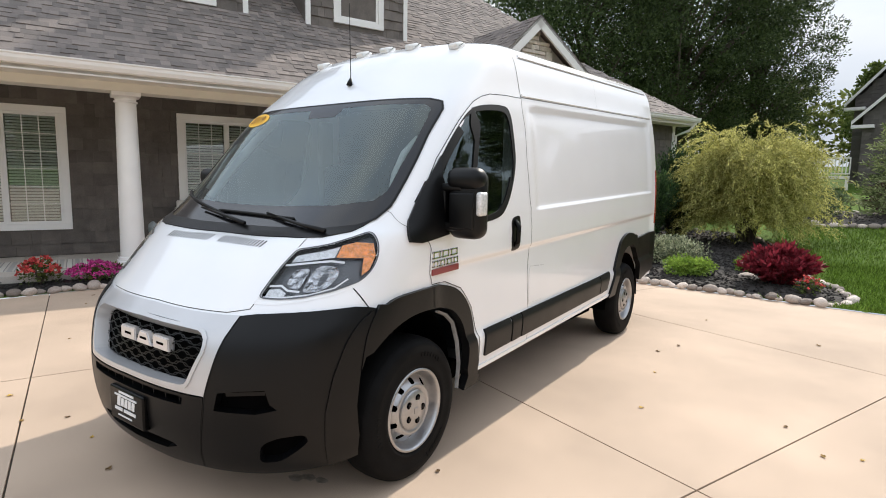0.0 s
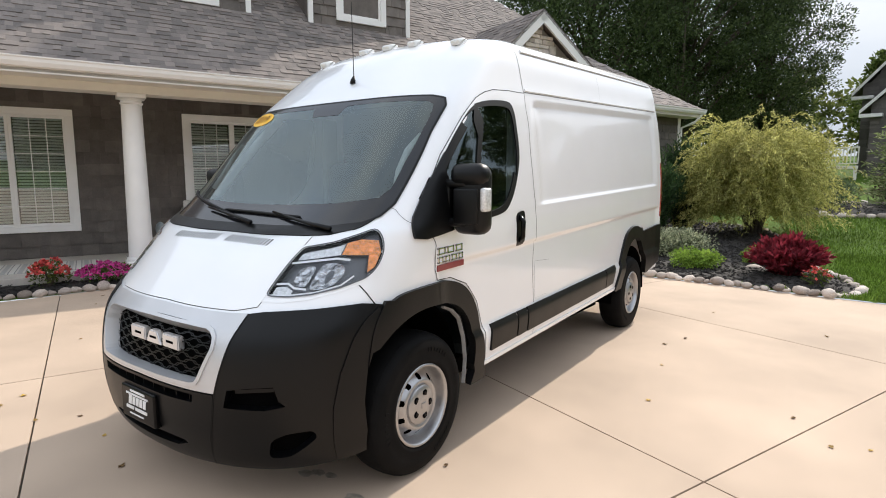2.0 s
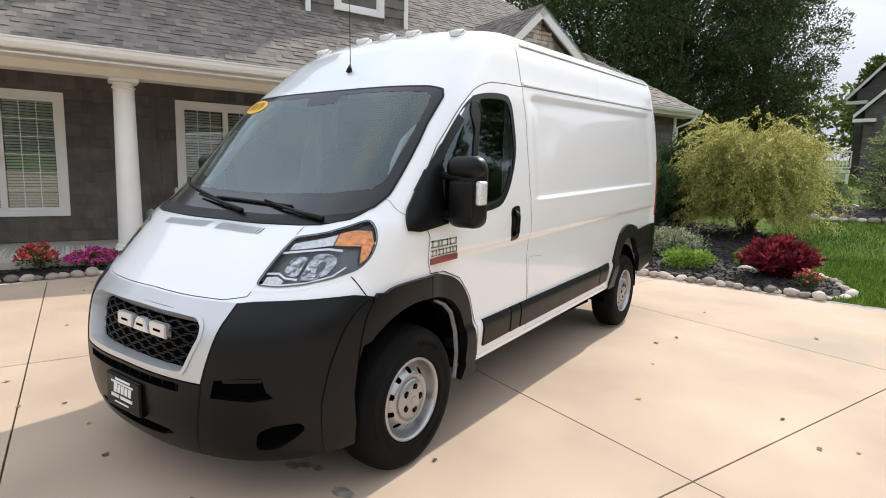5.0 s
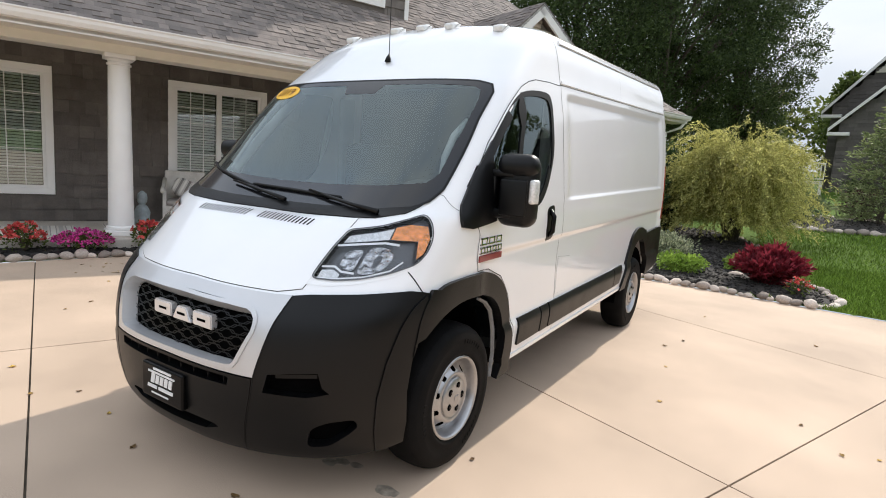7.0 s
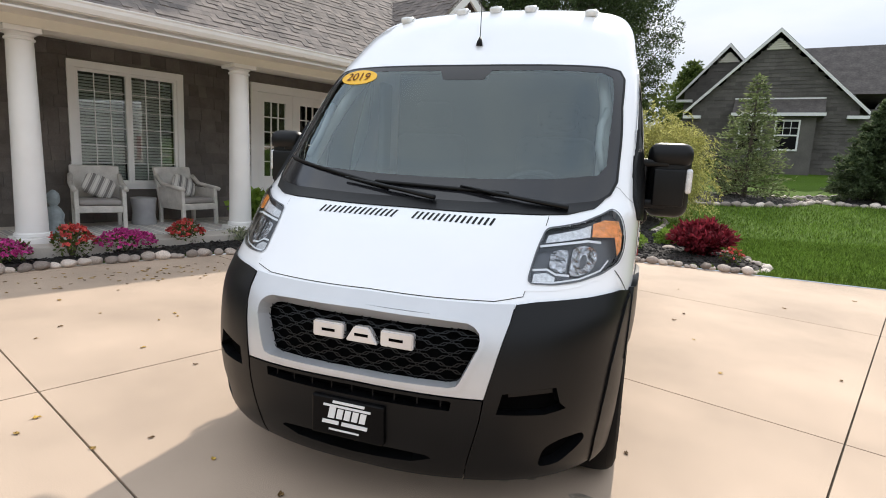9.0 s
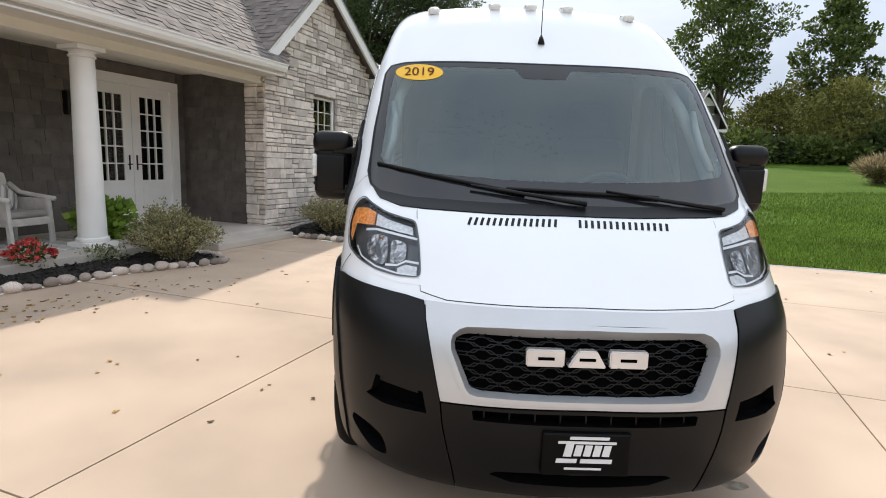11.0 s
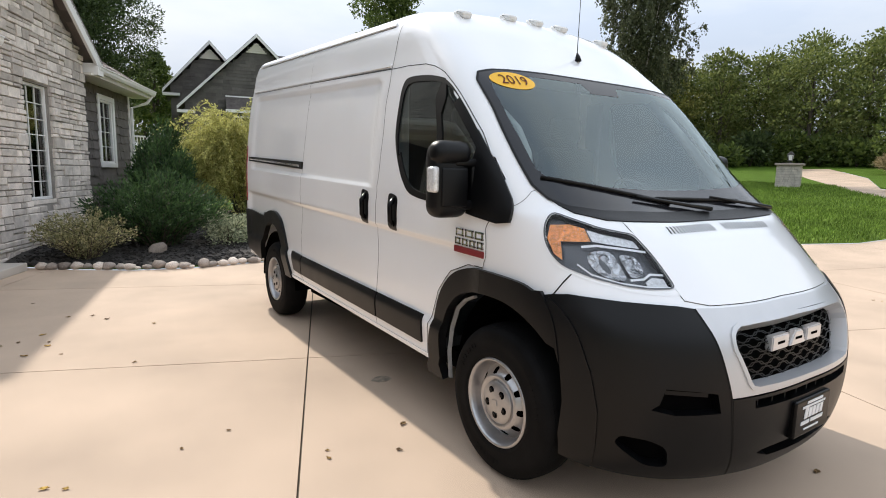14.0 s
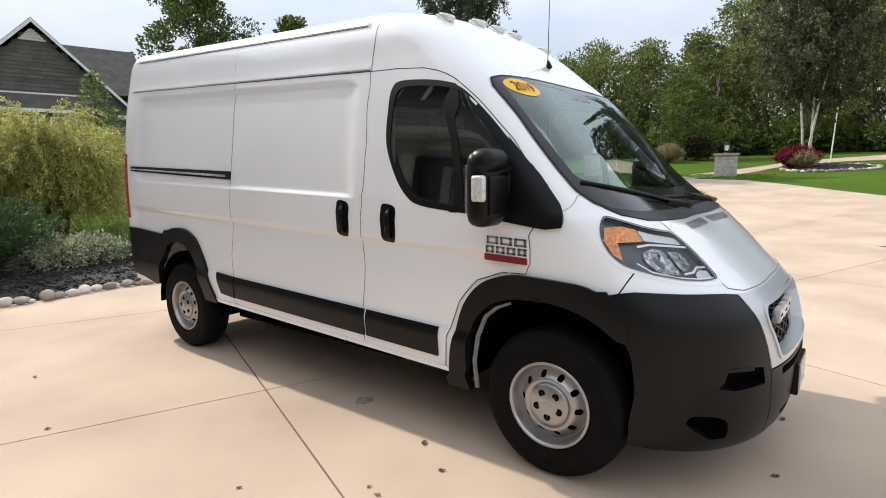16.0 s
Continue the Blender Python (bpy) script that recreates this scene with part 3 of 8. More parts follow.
for a in (-5.9, -3.12, -0.34, 2.44):
    column(a)
boxes("porch_beam", [(-6.58, -7.0, 2.74, -6.24, RET - .02, 2.93)], M_SOFFIT, house, bevel=.006)
boxes("porch_soffit", [(-6.24, -7.0, 2.86, -5.72, RET - .05, 2.90)], M_SOFFIT, house)
boxes("porch_ceiling", [(WALLX, -7.0, 2.935, -6.58, RET, 2.97)], M_SOFFIT, house)


def gutter(a0, a1, c, z, name="gutter"):
    """An ogee gutter along the eave."""
    prof = [(c - .02, z - .06), (c + .07, z - .06), (c + .085, z - .035), (c + .10, z - .01), (c + .105, z + .03), (c + .12, z + .045), (c + .12, z + .06), (c + .105, z + .06), (c + .10, z + .045), (c + .02, z - .04), (c - .02, z + .06)]
    bm = bmesh.new()
    A = [bm.verts.new((x, a0, q)) for x, q in prof]
    B = [bm.verts.new((x, a1, q)) for x, q in prof]
    for i in range(len(prof)):
        bm.faces.new((A[i], A[(i + 1) % len(prof)], B[(i + 1) % len(prof)], B[i]))
    bm.faces.new(A[::-1])
    bm.faces.new(B)
    bmesh.ops.recalc_face_normals(bm, faces=bm.faces[:])
    return part(name, bm, M_TRIM, house)


boxes("fascia", [(-5.76, -7.0, 2.84, -5.72, RET - .12, 3.02)], M_TRIM, house)
gutter(-7.0, RET - .1, -5.72, 2.97)


def roof_plane(name, p0, along, up, length, height, keep=None, seed=0, row=0.135, parent=None, singles=0):
    """A sloped roof: a deck and laminated shingles. p0: the eave's corner; along, up: unit vectors in the roof."""
    r = random.Random(seed)
    p0, along, up = Vector(p0), Vector(along).normalized(), Vector(up).normalized()
    nrm = along.cross(up)
    if nrm.z < 0:
        nrm = -nrm
    par = parent or house
    keep = keep or (lambda s, t: True)
    verts, faces = [], []
    t = -0.02
    while t < height:
        s = -r.uniform(0, .2)
        t1 = min(t + row + .03, height)
        while s < length:
            w = r.choice((.09, .11, .13, .16, .20))
            a, b = max(s, 0), min(s + w, length)
            s += w
            if b <= a or not keep((a + b) / 2, min(t + row * .5, height)):
                continue
            th = r.choice((.006, .006, .014, .017))
            k = len(verts)
            for q, o in (((a, t), 0), ((b, t), 0), ((b, t1), 0), ((a, t1), 0), ((a, t), th), ((b, t), th), ((b, t1), .003), ((a, t1), .003)):
                verts.append(p0 + along * q[0] + up * q[1] + nrm * (o + .004))
            faces += [tuple(i + k for i in f) for f in BOXF]
        t += row
    deck_v, deck_f = [], []
    ns, nt = max(2, int(length / .25)), max(2, int(height / .25))
    for i in range(ns):
        for j in range(nt):
            s0, s1, q0, q1 = length * i / ns, length * (i + 1) / ns, height * j / nt, height * (j + 1) / nt
            if keep((s0 + s1) / 2, (q0 + q1) / 2):
                k = len(deck_v)
                for o in (0, -.06):
                    for s, q in ((s0, q0), (s1, q0), (s1, q1), (s0, q1)):
                        deck_v.append(p0 + along * s + up * q + nrm * o)
                deck_f += [(k, k + 1, k + 2, k + 3), (k + 7, k + 6, k + 5, k + 4), (k, k + 4, k + 5, k + 1), (k + 1, k + 5, k + 6, k + 2), (k + 2, k + 6, k + 7, k + 3), (k + 3, k + 7, k + 4, k)]
    deck = raw(name, deck_v, deck_f, M_ROOFS, par)
    sh = raw("shingles", verts, faces, M_ROOFS, deck)
    tagged(sh, "laminated grey-brown asphalt shingles", kind="stuff")
    return deck


SL = Vector((-1, 0, 0.78)).normalized()
EZ = 3.02
roof_plane("roof", (-5.68, -7.0, EZ), (0, 1, 0), SL, 18.5, 8.0, keep=lambda s, t: not (s - 7.0 > 5.75 and t < (s - 7.0 - 5.75) * 1.125) and s - 7.0 < 13.8 - .698 * t, seed=21)

# dormers on the main roof
def dormer(a0, a1, c, win):
    d = new("dormer")
    d.parent = house
    zb = EZ + (-5.68 - c) * 0.78 - .02
    bm = bmesh.new()
    box(bm, c, a0, zb - .3, c - 3.0, a1, zb + 2.2)
    body = part("dormer_wall", bm, M_SHAKE, d)
    shakes(body, "x", c, a0 + .06, a1 - .06, zb, zb + 2.2, [win], 31 + int(a0 * 7))
    bm = bmesh.new()
    box(bm, c - .02, a0 - .01, zb - .02, c + .035, a0 + .085, zb + 2.2, bevel=.004)
    box(bm, c - .02, a1 - .085, zb - .02, c + .035, a1 + .01, zb + 2.2, bevel=.004)
    part("corner_board", bm, M_TRIM, d)
    wv = frame_window("x", c + .002, *win, trim=.12, mullion=0, grid=(3, 4), blinds=False)
    bm = bmesh.new()
    zt = zb + 2.2
    am = (a0 + a1) / 2
    for sgn, e in ((-1, a0 - .3), (1, a1 + .3)):
        vs4 = [bm.verts.new(p) for p in ((c + .25, e, zt - .15), (c + .25, am, zt + (a1 - a0) * .45), (c - 3, am, zt + (a1 - a0) * .45), (c - 3, e, zt - .15))]
        bm.faces.new(vs4)
    g = bmesh.ops.solidify(bm, geom=bm.faces[:], thickness=.06)
    part("dormer_roof", bm, M_ROOFS, d)


dormer(2.86, 5.08, -7.6, (3.42, 4.52, 4.63, 6.2))
dormer(-0.45, 1.76, -7.6, (0.12, 1.22, 4.53, 6.1))

# stone wing with a steep gable facing the drive
G0, G1, GE = RET, 9.5, 3.13
GM, PEAK, KL, KR = 7.42, 4.89, .93, .67  # ridge, its height and the two slopes
WIN_C = (7.22, 8.06, 0.86, 2.72)


def gable_ok(u, z):
    return z < PEAK - (KL * (GM - u) if u < GM else KR * (u - GM)) - .02


stone_wall = wall("stone_wall", "x", STONEX, G0, G1, 0, GE, [WIN_C], thick=.3, material=M_MORTAR)
bm = bmesh.new()
GABLE = ((G0, GE), (G1, GE), (G1, PEAK - KR * (G1 - GM)), (GM, PEAK), (G0, PEAK - KL * (GM - G0)))
A = [bm.verts.new((STONEX, u, z)) for u, z in GABLE]
B = [bm.verts.new((STONEX - .3, u, z)) for u, z in GABLE]
bm.faces.new(A), bm.faces.new(B[::-1])
for i in range(5):
    bm.faces.new((A[i], B[i], B[(i + 1) % 5], A[(i + 1) % 5]))
bmesh.ops.recalc_face_normals(bm, faces=bm.faces[:])
part("gable", bm, M_MORTAR, stone_wall)
bm = bmesh.new()
box(bm, STONEX - .42, G0, 0, STONEX - .3, G0 + .3, GE)
part("stone_return", bm, M_MORTAR, stone_wall)


def stones(owner, kind, at, u0, u1, z0, z1, holes, seed, singles=300, ok=None, wr=(.13, .46), out=(.03, .062)):
    """Split-face stones in uneven courses, each a chamfered block of its own."""
    r = random.Random(seed)
    n, z = 0, z0
    verts, faces = [], []
    while z < z1 - .02:
        h = r.choice((.06, .085, .11, .14, .17, .19))
        h = min(h, z1 - z)
        u = u0
        while u < u1 - .01:
            w = r.uniform(*wr)
            if u + w > u1 - .10:
                w = u1 - u
            sub = [(z, z + h)]
            if h > .12 and r.random() < .5:
                k = r.uniform(.4, .6)
                sub = [(z, z + h * k), (z + h * k, z + h)]
            for s0, s1 in sub:
                a, b, c, d = u + .005, u + w - .005, s0 + .005, s1 - .005
                if ok and not ok((a + b) / 2, d):
                    continue
                if any(b > q[0] and a < q[1] and d > q[2] and c < q[3] for q in holes):
                    a2, b2 = a, b
                    for q in holes:
                        if d > q[2] and c < q[3]:
                            if a < q[0] < b:
                                b2 = q[0] - .004
                            elif a < q[1] < b:
                                a2 = q[1] + .004
                            elif q[0] <= a and b <= q[1]:
                                b2 = a2
                    a, b = a2, b2
                    if b - a < .03:
                        continue
                o = r.uniform(*out)
                j = lambda: r.uniform(-.004, .004)
                e = .009
                c8 = [plane_pt(kind, at, *p) for p in ((a, c, 0), (b, c, 0), (b, d, 0), (a, d, 0),
                      (a + j(), c + j(), o * .65), (b + j(), c + j(), o * .65), (b + j(), d + j(), o * .65), (a + j(), d + j(), o * .65),
                      (a + e, c + e, o + j()), (b - e, c + e, o + j()), (b - e, d - e, o + j()), (a + e, d - e, o + j()))]
                fc = [(8, 9, 10, 11), (4, 5, 9, 8), (5, 6, 10, 9), (6, 7, 11, 10), (7, 4, 8, 11), (0, 1, 5, 4), (1, 2, 6, 5), (2, 3, 7, 6), (3, 0, 4, 7)]
                if n < singles:
                    raw("stone", c8, fc, M_STONE, owner)
                else:
                    k = len(verts)
                    verts += c8
                    faces += [tuple(i + k for i in f) for f in fc]
                n += 1
            u += w
        z += h
    if verts:
        tagged(raw("stone_facing", verts, faces, M_STONE, owner), "courses of split-face grey-pink stones", kind="stuff")


stones(stone_wall, "x", STONEX, G0 - .04, G1 + .02, 0.02, PEAK, [(WIN_C[0] - .02, WIN_C[1] + .02, WIN_C[2] - .08, WIN_C[3] + .02)], 41, 300, ok=lambda u, z: z < GE or gable_ok(u, z))
stones(stone_wall, "y", G0, STONEX - .42, STONEX + .02, 0.02, GE - .12, [], 42, 40, wr=(.16, .30))
frame_window("x", STONEX - .05, *WIN_C, mullion=0, grid=(3, 7), casing=False)


def rake(name, y0, z0, y1, z1, c, w=.20, t=.05):
    bm = bmesh.new()
    d = Vector((0, y1 - y0, z1 - z0)).normalized()
    n = Vector((0, -d.z, d.y))
    if n.z < 0:
        n = -n
    a, b = Vector((c, y0, z0)), Vector((c, y1, z1))
    vv = []
    for x in (0, t):
        for p, k in ((a, 0), (b, 0), (b, -w), (a, -w)):
            vv.append(bm.verts.new(p + n * k + Vector((x, 0, 0))))
    for f in ((0, 1, 2, 3), (7, 6, 5, 4), (0, 4, 5, 1), (1, 5, 6, 2), (2, 6, 7, 3), (3, 7, 4, 0)):
        bm.faces.new([vv[i] for i in f])
    bmesh.ops.recalc_face_normals(bm, faces=bm.faces[:])
    part(name, bm, M_TRIM, house)


OV = .20
for sgn in (-1, 1):
    ye, ks = (G0 - OV, KL) if sgn < 0 else (G1 + OV + .15, KR)
    ze = PEAK + .16 - abs(ye - GM) * ks
    rake("rake_board", ye, ze, GM, PEAK + .16, STONEX + .22)
    up = Vector((0, -sgn, ks)).normalized()
    L = math.hypot(GM - ye, (GM - ye) * ks)
    roof_plane("gable_roof", (STONEX + .27, ye, ze + .02), (-1, 0, 0), up, 5.5, L, seed=50 + sgn)
    boxes("eave_return", [(STONEX - .02, ye - sgn * .26, ze - .24, STONEX + .27, ye + sgn * .02, ze - .02)], M_TRIM, house, bevel=.006)
    boxes("soffit", [(STONEX - .3, ye - sgn * .24, ze - .26, STONEX + .2, ye, ze - .22)], M_SOFFIT, house)

# low wing beyond the stone gable
W0, W1 = G1, 13.1
WIN_D = (11.0, 12.0, 1.40, 3.0)
wing_wall = wall("wall", "x", WINGX, W0, W1, 0.0, 3.2, [WIN_D])
shakes(wing_wall, "x", WINGX, W0, W1, 0.05, 3.2, [WIN_D], 13, singles=120)
frame_window("x", WINGX, *WIN_D, mullion=0, grid=(2, 4))
boxes("corner_board", [(WINGX - .02, W1 - .09, 0.05, WINGX + .03, W1 + .02, 3.2)], M_TRIM, house)
end_wall = boxes("wall", [(WINGX - 6, W1 - .15, 0, WINGX - .02, W1, 3.2)], M_SHAKE, house)
boxes("soffit", [(WINGX, W0, 3.17, -6.02, W1 + .32, 3.21)], M_SOFFIT, house)
boxes("fascia", [(-6.05, W0 + .1, 3.19, -6.02, W1 + .32, 3.34)], M_TRIM, house)
gutter(W0 + .15, W1 + .35, -6.02, 3.31)
roof_plane("roof", (-5.99, W0 - 1.5, 3.36), (0, 1, 0), (-1, 0, .62), W1 + .35 - W0 + 1.5, 3.6, seed=61,
           keep=lambda s, t: s < (W1 + .35 - W0 + 1.5) - t * .52 and (s > 1.75 or t > .7))
for k in (0,):
    bm = bmesh.new()
    tube(bm, [(-5.98, W1 + .22, 3.25), (-6.1, W1 + .15, 3.05), (-6.42, W1 - .03, 2.9), (-6.42, W1 - .03, .1)], .04, 8)
    part("downspout", bm, M_TRIM, house)

# closing walls out of view
boxes("wall", [(-16, -7.15, 0, WALLX, -7.0, 3.0), (-16.2, -7.15, 0, -16, 13.1, 3.0)], M_SHAKE, house)

# ---- on and around the porch ----
def french_doors():
    d = new("entry_door")
    d.parent = house
    u0, u1, z0, z1 = DOOR_OPEN
    bm = bmesh.new()
    t = .15
    box(bm, WALLX - .02, u0, z0, WALLX + .05, u0 + t, z1 - .16, bevel=.005)
    box(bm, WALLX - .02, u1 - t, z0, WALLX + .05, u1, z1 - .16, bevel=.005)
    box(bm, WALLX - .02, u0, z1 - .16, WALLX + .055, u1, z1, bevel=.005)
    part("casing", bm, M_TRIM, d)
    i0, i1, top = u0 + t, u1 - t, z1 - .16
    mid = (i0 + i1) / 2
    for k, (a, b) in enumerate(((i0, mid - .004), (mid + .004, i1))):
        leaf = new("door_leaf")
        leaf.parent = d
        g0, g1, h0, h1 = a + .17, b - .17, z0 + .72, top - .17
        bm = bmesh.new()
        box(bm, WALLX - .06, a, z0, WALLX - .012, g0, top)
        box(bm, WALLX - .06, g1, z0, WALLX - .012, b, top)
        box(bm, WALLX - .06, g0, z0, WALLX - .012, g1, h0)
        box(bm, WALLX - .06, g0, h1, WALLX - .012, g1, top)
        part("stile_frame", bm, M_TRIM, leaf)
        bm = bmesh.new()
        box(bm, WALLX - .014, g0 + .0, z0 + .16, WALLX - .002, g1, h0 - .14, bevel=.006)
        part("raised_panel", bm, M_TRIM, leaf)
        bm = bmesh.new()
        for q in (1, 2):
            x = g0 + (g1 - g0) * q / 3
            box(bm, WALLX - .045, x - .011, h0, WALLX - .013, x + .011, h1)
        for q in range(1, 5):
            z = h0 + (h1 - h0) * q / 5
            box(bm, WALLX - .044, g0, z - .011, WALLX - .014, g1, z + .011)
        part("muntin", bm, M_TRIM, leaf)
        bm = bmesh.new()
        box(bm, WALLX - .036, g0, h0, WALLX - .032, g1, h1)
        part("pane", bm, M_GLASS, leaf)
        bm = bmesh.new()
        y = mid + (-.075 if k == 0 else .075)
        box(bm, WALLX - .013, y - .016, 1.14, WALLX - .004, y + .016, 1.40, bevel=.004)
        tube(bm, [(WALLX - .01, y, 1.24), (WALLX + .05, y, 1.24), (WALLX + .055, y + (-.09 if k == 0 else .09), 1.235)], .010, 8)
        part("handle", bm, M_BRONZE, leaf, "dark bronze lever handle")
    bm = bmesh.new()
    box(bm, WALLX - .1, u0, z0 - .05, WALLX + .10, u1, z0, bevel=.008)
    part("threshold", bm, M_STONE, d)
    bm = bmesh.new()
    box(bm, WALLX - .07, i0, z0, WALLX - 1.2, i1, top)
    bmesh.ops.reverse_faces(bm, faces=bm.faces[:])
    bm.faces.ensure_lookup_table()
    bmesh.ops.delete(bm, geom=[max(bm.faces, key=lambda f: f.calc_center_median().x)], context="FACES_ONLY")
    part("hall", bm, M_ROOM, d)


DOOR_OPEN = DOOR_HOUSE
M_BRONZE = mat("dark_bronze", (0.04, 0.035, 0.03), 0.4, metal=0.8, vary=0.1)
french_doors()

# wall lantern and door bell by the entrance
bm = bmesh.new()
box(bm, WALLX, 3.33, 1.98, WALLX + .14, 3.46, 2.34, bevel=.015)
wl_ = part("wall_lantern", bm, M_BRONZE, house)

# woven armchairs with striped cushions
M_WICKER = mat("grey_wicker", (0.60, 0.575, 0.535), 0.75, vary=0.12, scale=8, grain=0.35, gscale=140, bump=0.8, bscale=160, dist=0.004)
M_CUSH = mat("taupe_cushion", (0.32, 0.30, 0.285), 0.9, vary=0.1, bump=0.2, bscale=200)


def stripes(name, cols, scale, axis="X"):
    m = bpy.data.materials.new(name)
    m.use_nodes = True
    n, l = m.node_tree.nodes, m.node_tree.links
    b = n["Principled BSDF"]
    b.inputs["Roughness"].default_value = .9
    t = n.new("ShaderNodeTexCoord")
    w = n.new("ShaderNodeTexWave")
    w.bands_direction = axis
    w.inputs["Scale"].default_value = scale
    w.inputs["Distortion"].default_value = .15
    r = n.new("ShaderNodeValToRGB")
    r.color_ramp.interpolation = "CONSTANT"
    for k, c in enumerate(cols):
        e = r.color_ramp.elements[k] if k < 2 else r.color_ramp.elements.new(.5)
        e.position, e.color = k / len(cols), (*c, 1)
    l.new(t.outputs["Object"], w.inputs["Vector"])
    l.new(w.outputs["Fac"], r.inputs["Fac"])
    l.new(r.outputs["Color"], b.inputs["Base Color"])
    return m


M_PILLOW = stripes("striped_pillow", [(.20, .19, .18), (.62, .60, .56), (.36, .34, .32), (.66, .64, .60)], 2.6, "X")
M_RUG = stripes("striped_rug", [(.64, .62, .58), (.30, .29, .285), (.58, .55, .51), (.42, .41, .40), (.68, .65, .61)], 1.6, "Y")


def armchair():
    c = empty("armchair", "grey wicker porch armchair with a taupe seat cushion", "chair", group="chairs on the porch")
    for x in (-.30, .30):
        for y in (-.28, .30):
            bm = bmesh.new()
            box(bm, x - .028, y - .028, 0, x + .028, y + .028, .36 if y > 0 else .60, bevel=.008)
            if y < 0:
                for v in bm.verts:
                    v.co.y -= .04 * (1 - v.co.z / .6)
            part("leg", bm, M_WICKER, c)
    bm = bmesh.new()
    box(bm, -.31, -.32, .26, .31, .32, .36, bevel=.015)
    part("seat_frame", bm, M_WICKER, c)
    bm = bmesh.new()
    vs = box(bm, -.33, .26, .34, .33, .32, .92, bevel=.02)
    for v in bm.verts:
        v.co.y += (v.co.z - .34) * .28
        v.co.z += .03 * (1 - (v.co.x / .33) ** 2) * (v.co.z > .7)
    part("backrest", bm, M_WICKER, c)
    for sx in (-1, 1):
        bm = bmesh.new()
        tube(bm, [(sx * .325, -.36, .60), (sx * .335, -.1, .625), (sx * .335, .2, .66), (sx * .325, .36, .78)], .034, 8)
        part("armrest", bm, M_WICKER, c, smooth=True)
        bm = bmesh.new()
        box(bm, sx * .315 - .01, -.28, .34, sx * .315 + .01, .30, .60)
        part("side_panel", bm, M_WICKER, c)
    bm = bmesh.new()
    box(bm, -.28, -.30, .36, .28, .28, .45, bevel=.035)
    part("seat_cushion", bm, M_CUSH, c, smooth=True, sharp=60)
    return c


chair = armchair()
H = lambda c, a, z=0.185, rz=0: HOUSE @ pose(c, a, z, 0, 0, rz)
chair.matrix_basis = H(-7.42, 0.72, rz=78)
copy_thing(chair, H(-7.40, 2.05, rz=100))
for m4 in (H(-7.52, 0.76, .185 + .62) @ pose(0, 0, 0, 0, 14, 78), H(-7.50, 2.02, .185 + .62) @ pose(0, 0, 0, 0, 16, 100)):
    bm = bmesh.new()
    bmesh.ops.create_uvsphere(bm, u_segments=20, v_segments=12, radius=1)
    for v in bm.verts:
        x, y, z = v.co
        f = lambda q: math.copysign(abs(q) ** .55, q)
        v.co = Vector((f(x) * .22, y * .075, f(z) * .17))
    pl = link("pillow", bm, M_PILLOW, smooth=True)
    pl.matrix_world = m4 @ pose(0, 0, 0, -24, 12, 0)
    tagged(pl, "grey and cream striped pillow leaning on the chair", "pillow", "pillows on the chairs")
bm = bmesh.new()
lathe(bm, [(0, 0), (.175, 0), (.185, .02), (.165, .2), (.185, .40), (.19, .43), (.175, .44), (0, .44)], 28)
tb = link("side_table", bm, mat("grey_concrete_table", (0.36, 0.36, 0.37), 0.8, vary=0.1, bump=0.3, bscale=60), smooth=True, sharp=40)
tb.matrix_world = H(-7.55, 1.40)
tagged(tb, "round grey drum side table between the chairs", "side table")
bm = bmesh.new()
box(bm, -.62, -1.75, 0, .62, 1.75, .012, bevel=.004)
rug = link("porch_rug", bm, M_RUG)
rug.matrix_world = H(-7.0, 1.25, .187)
tagged(rug, "grey and cream striped woven rug on the porch floor", "rug")
bm = bmesh.new()
box(bm, -.5, -.9, 0, .5, .9, .012, bevel=.004)
mat2 = link("porch_rug", bm, M_RUG)
mat2.matrix_world = H(-6.85, -1.75, .187)
tagged(mat2, "grey and cream striped woven mat on the porch floor", "rug")
# seated garden statue by the column, one plain shape
bm = bmesh.new()
lathe(bm, [(0, 0), (.19, 0), (.20, .05), (.15, .12), (.13, .22), (.145, .30), (.10, .38), (.05, .42), (.085, .46), (.095, .52), (.08, .58), (.03, .62), (0, .63)], 20)
for v in bm.verts:
    v.co.y *= .8
st2 = link("garden_statue", bm, mat("weathered_stone_statue", (0.26, 0.30, 0.31), 0.85, vary=0.2, scale=12, bump=0.4, bscale=50), smooth=True)
st2.matrix_world = H(-6.75, -.02)
tagged(st2, "small grey seated stone garden statue by the column", "statue")

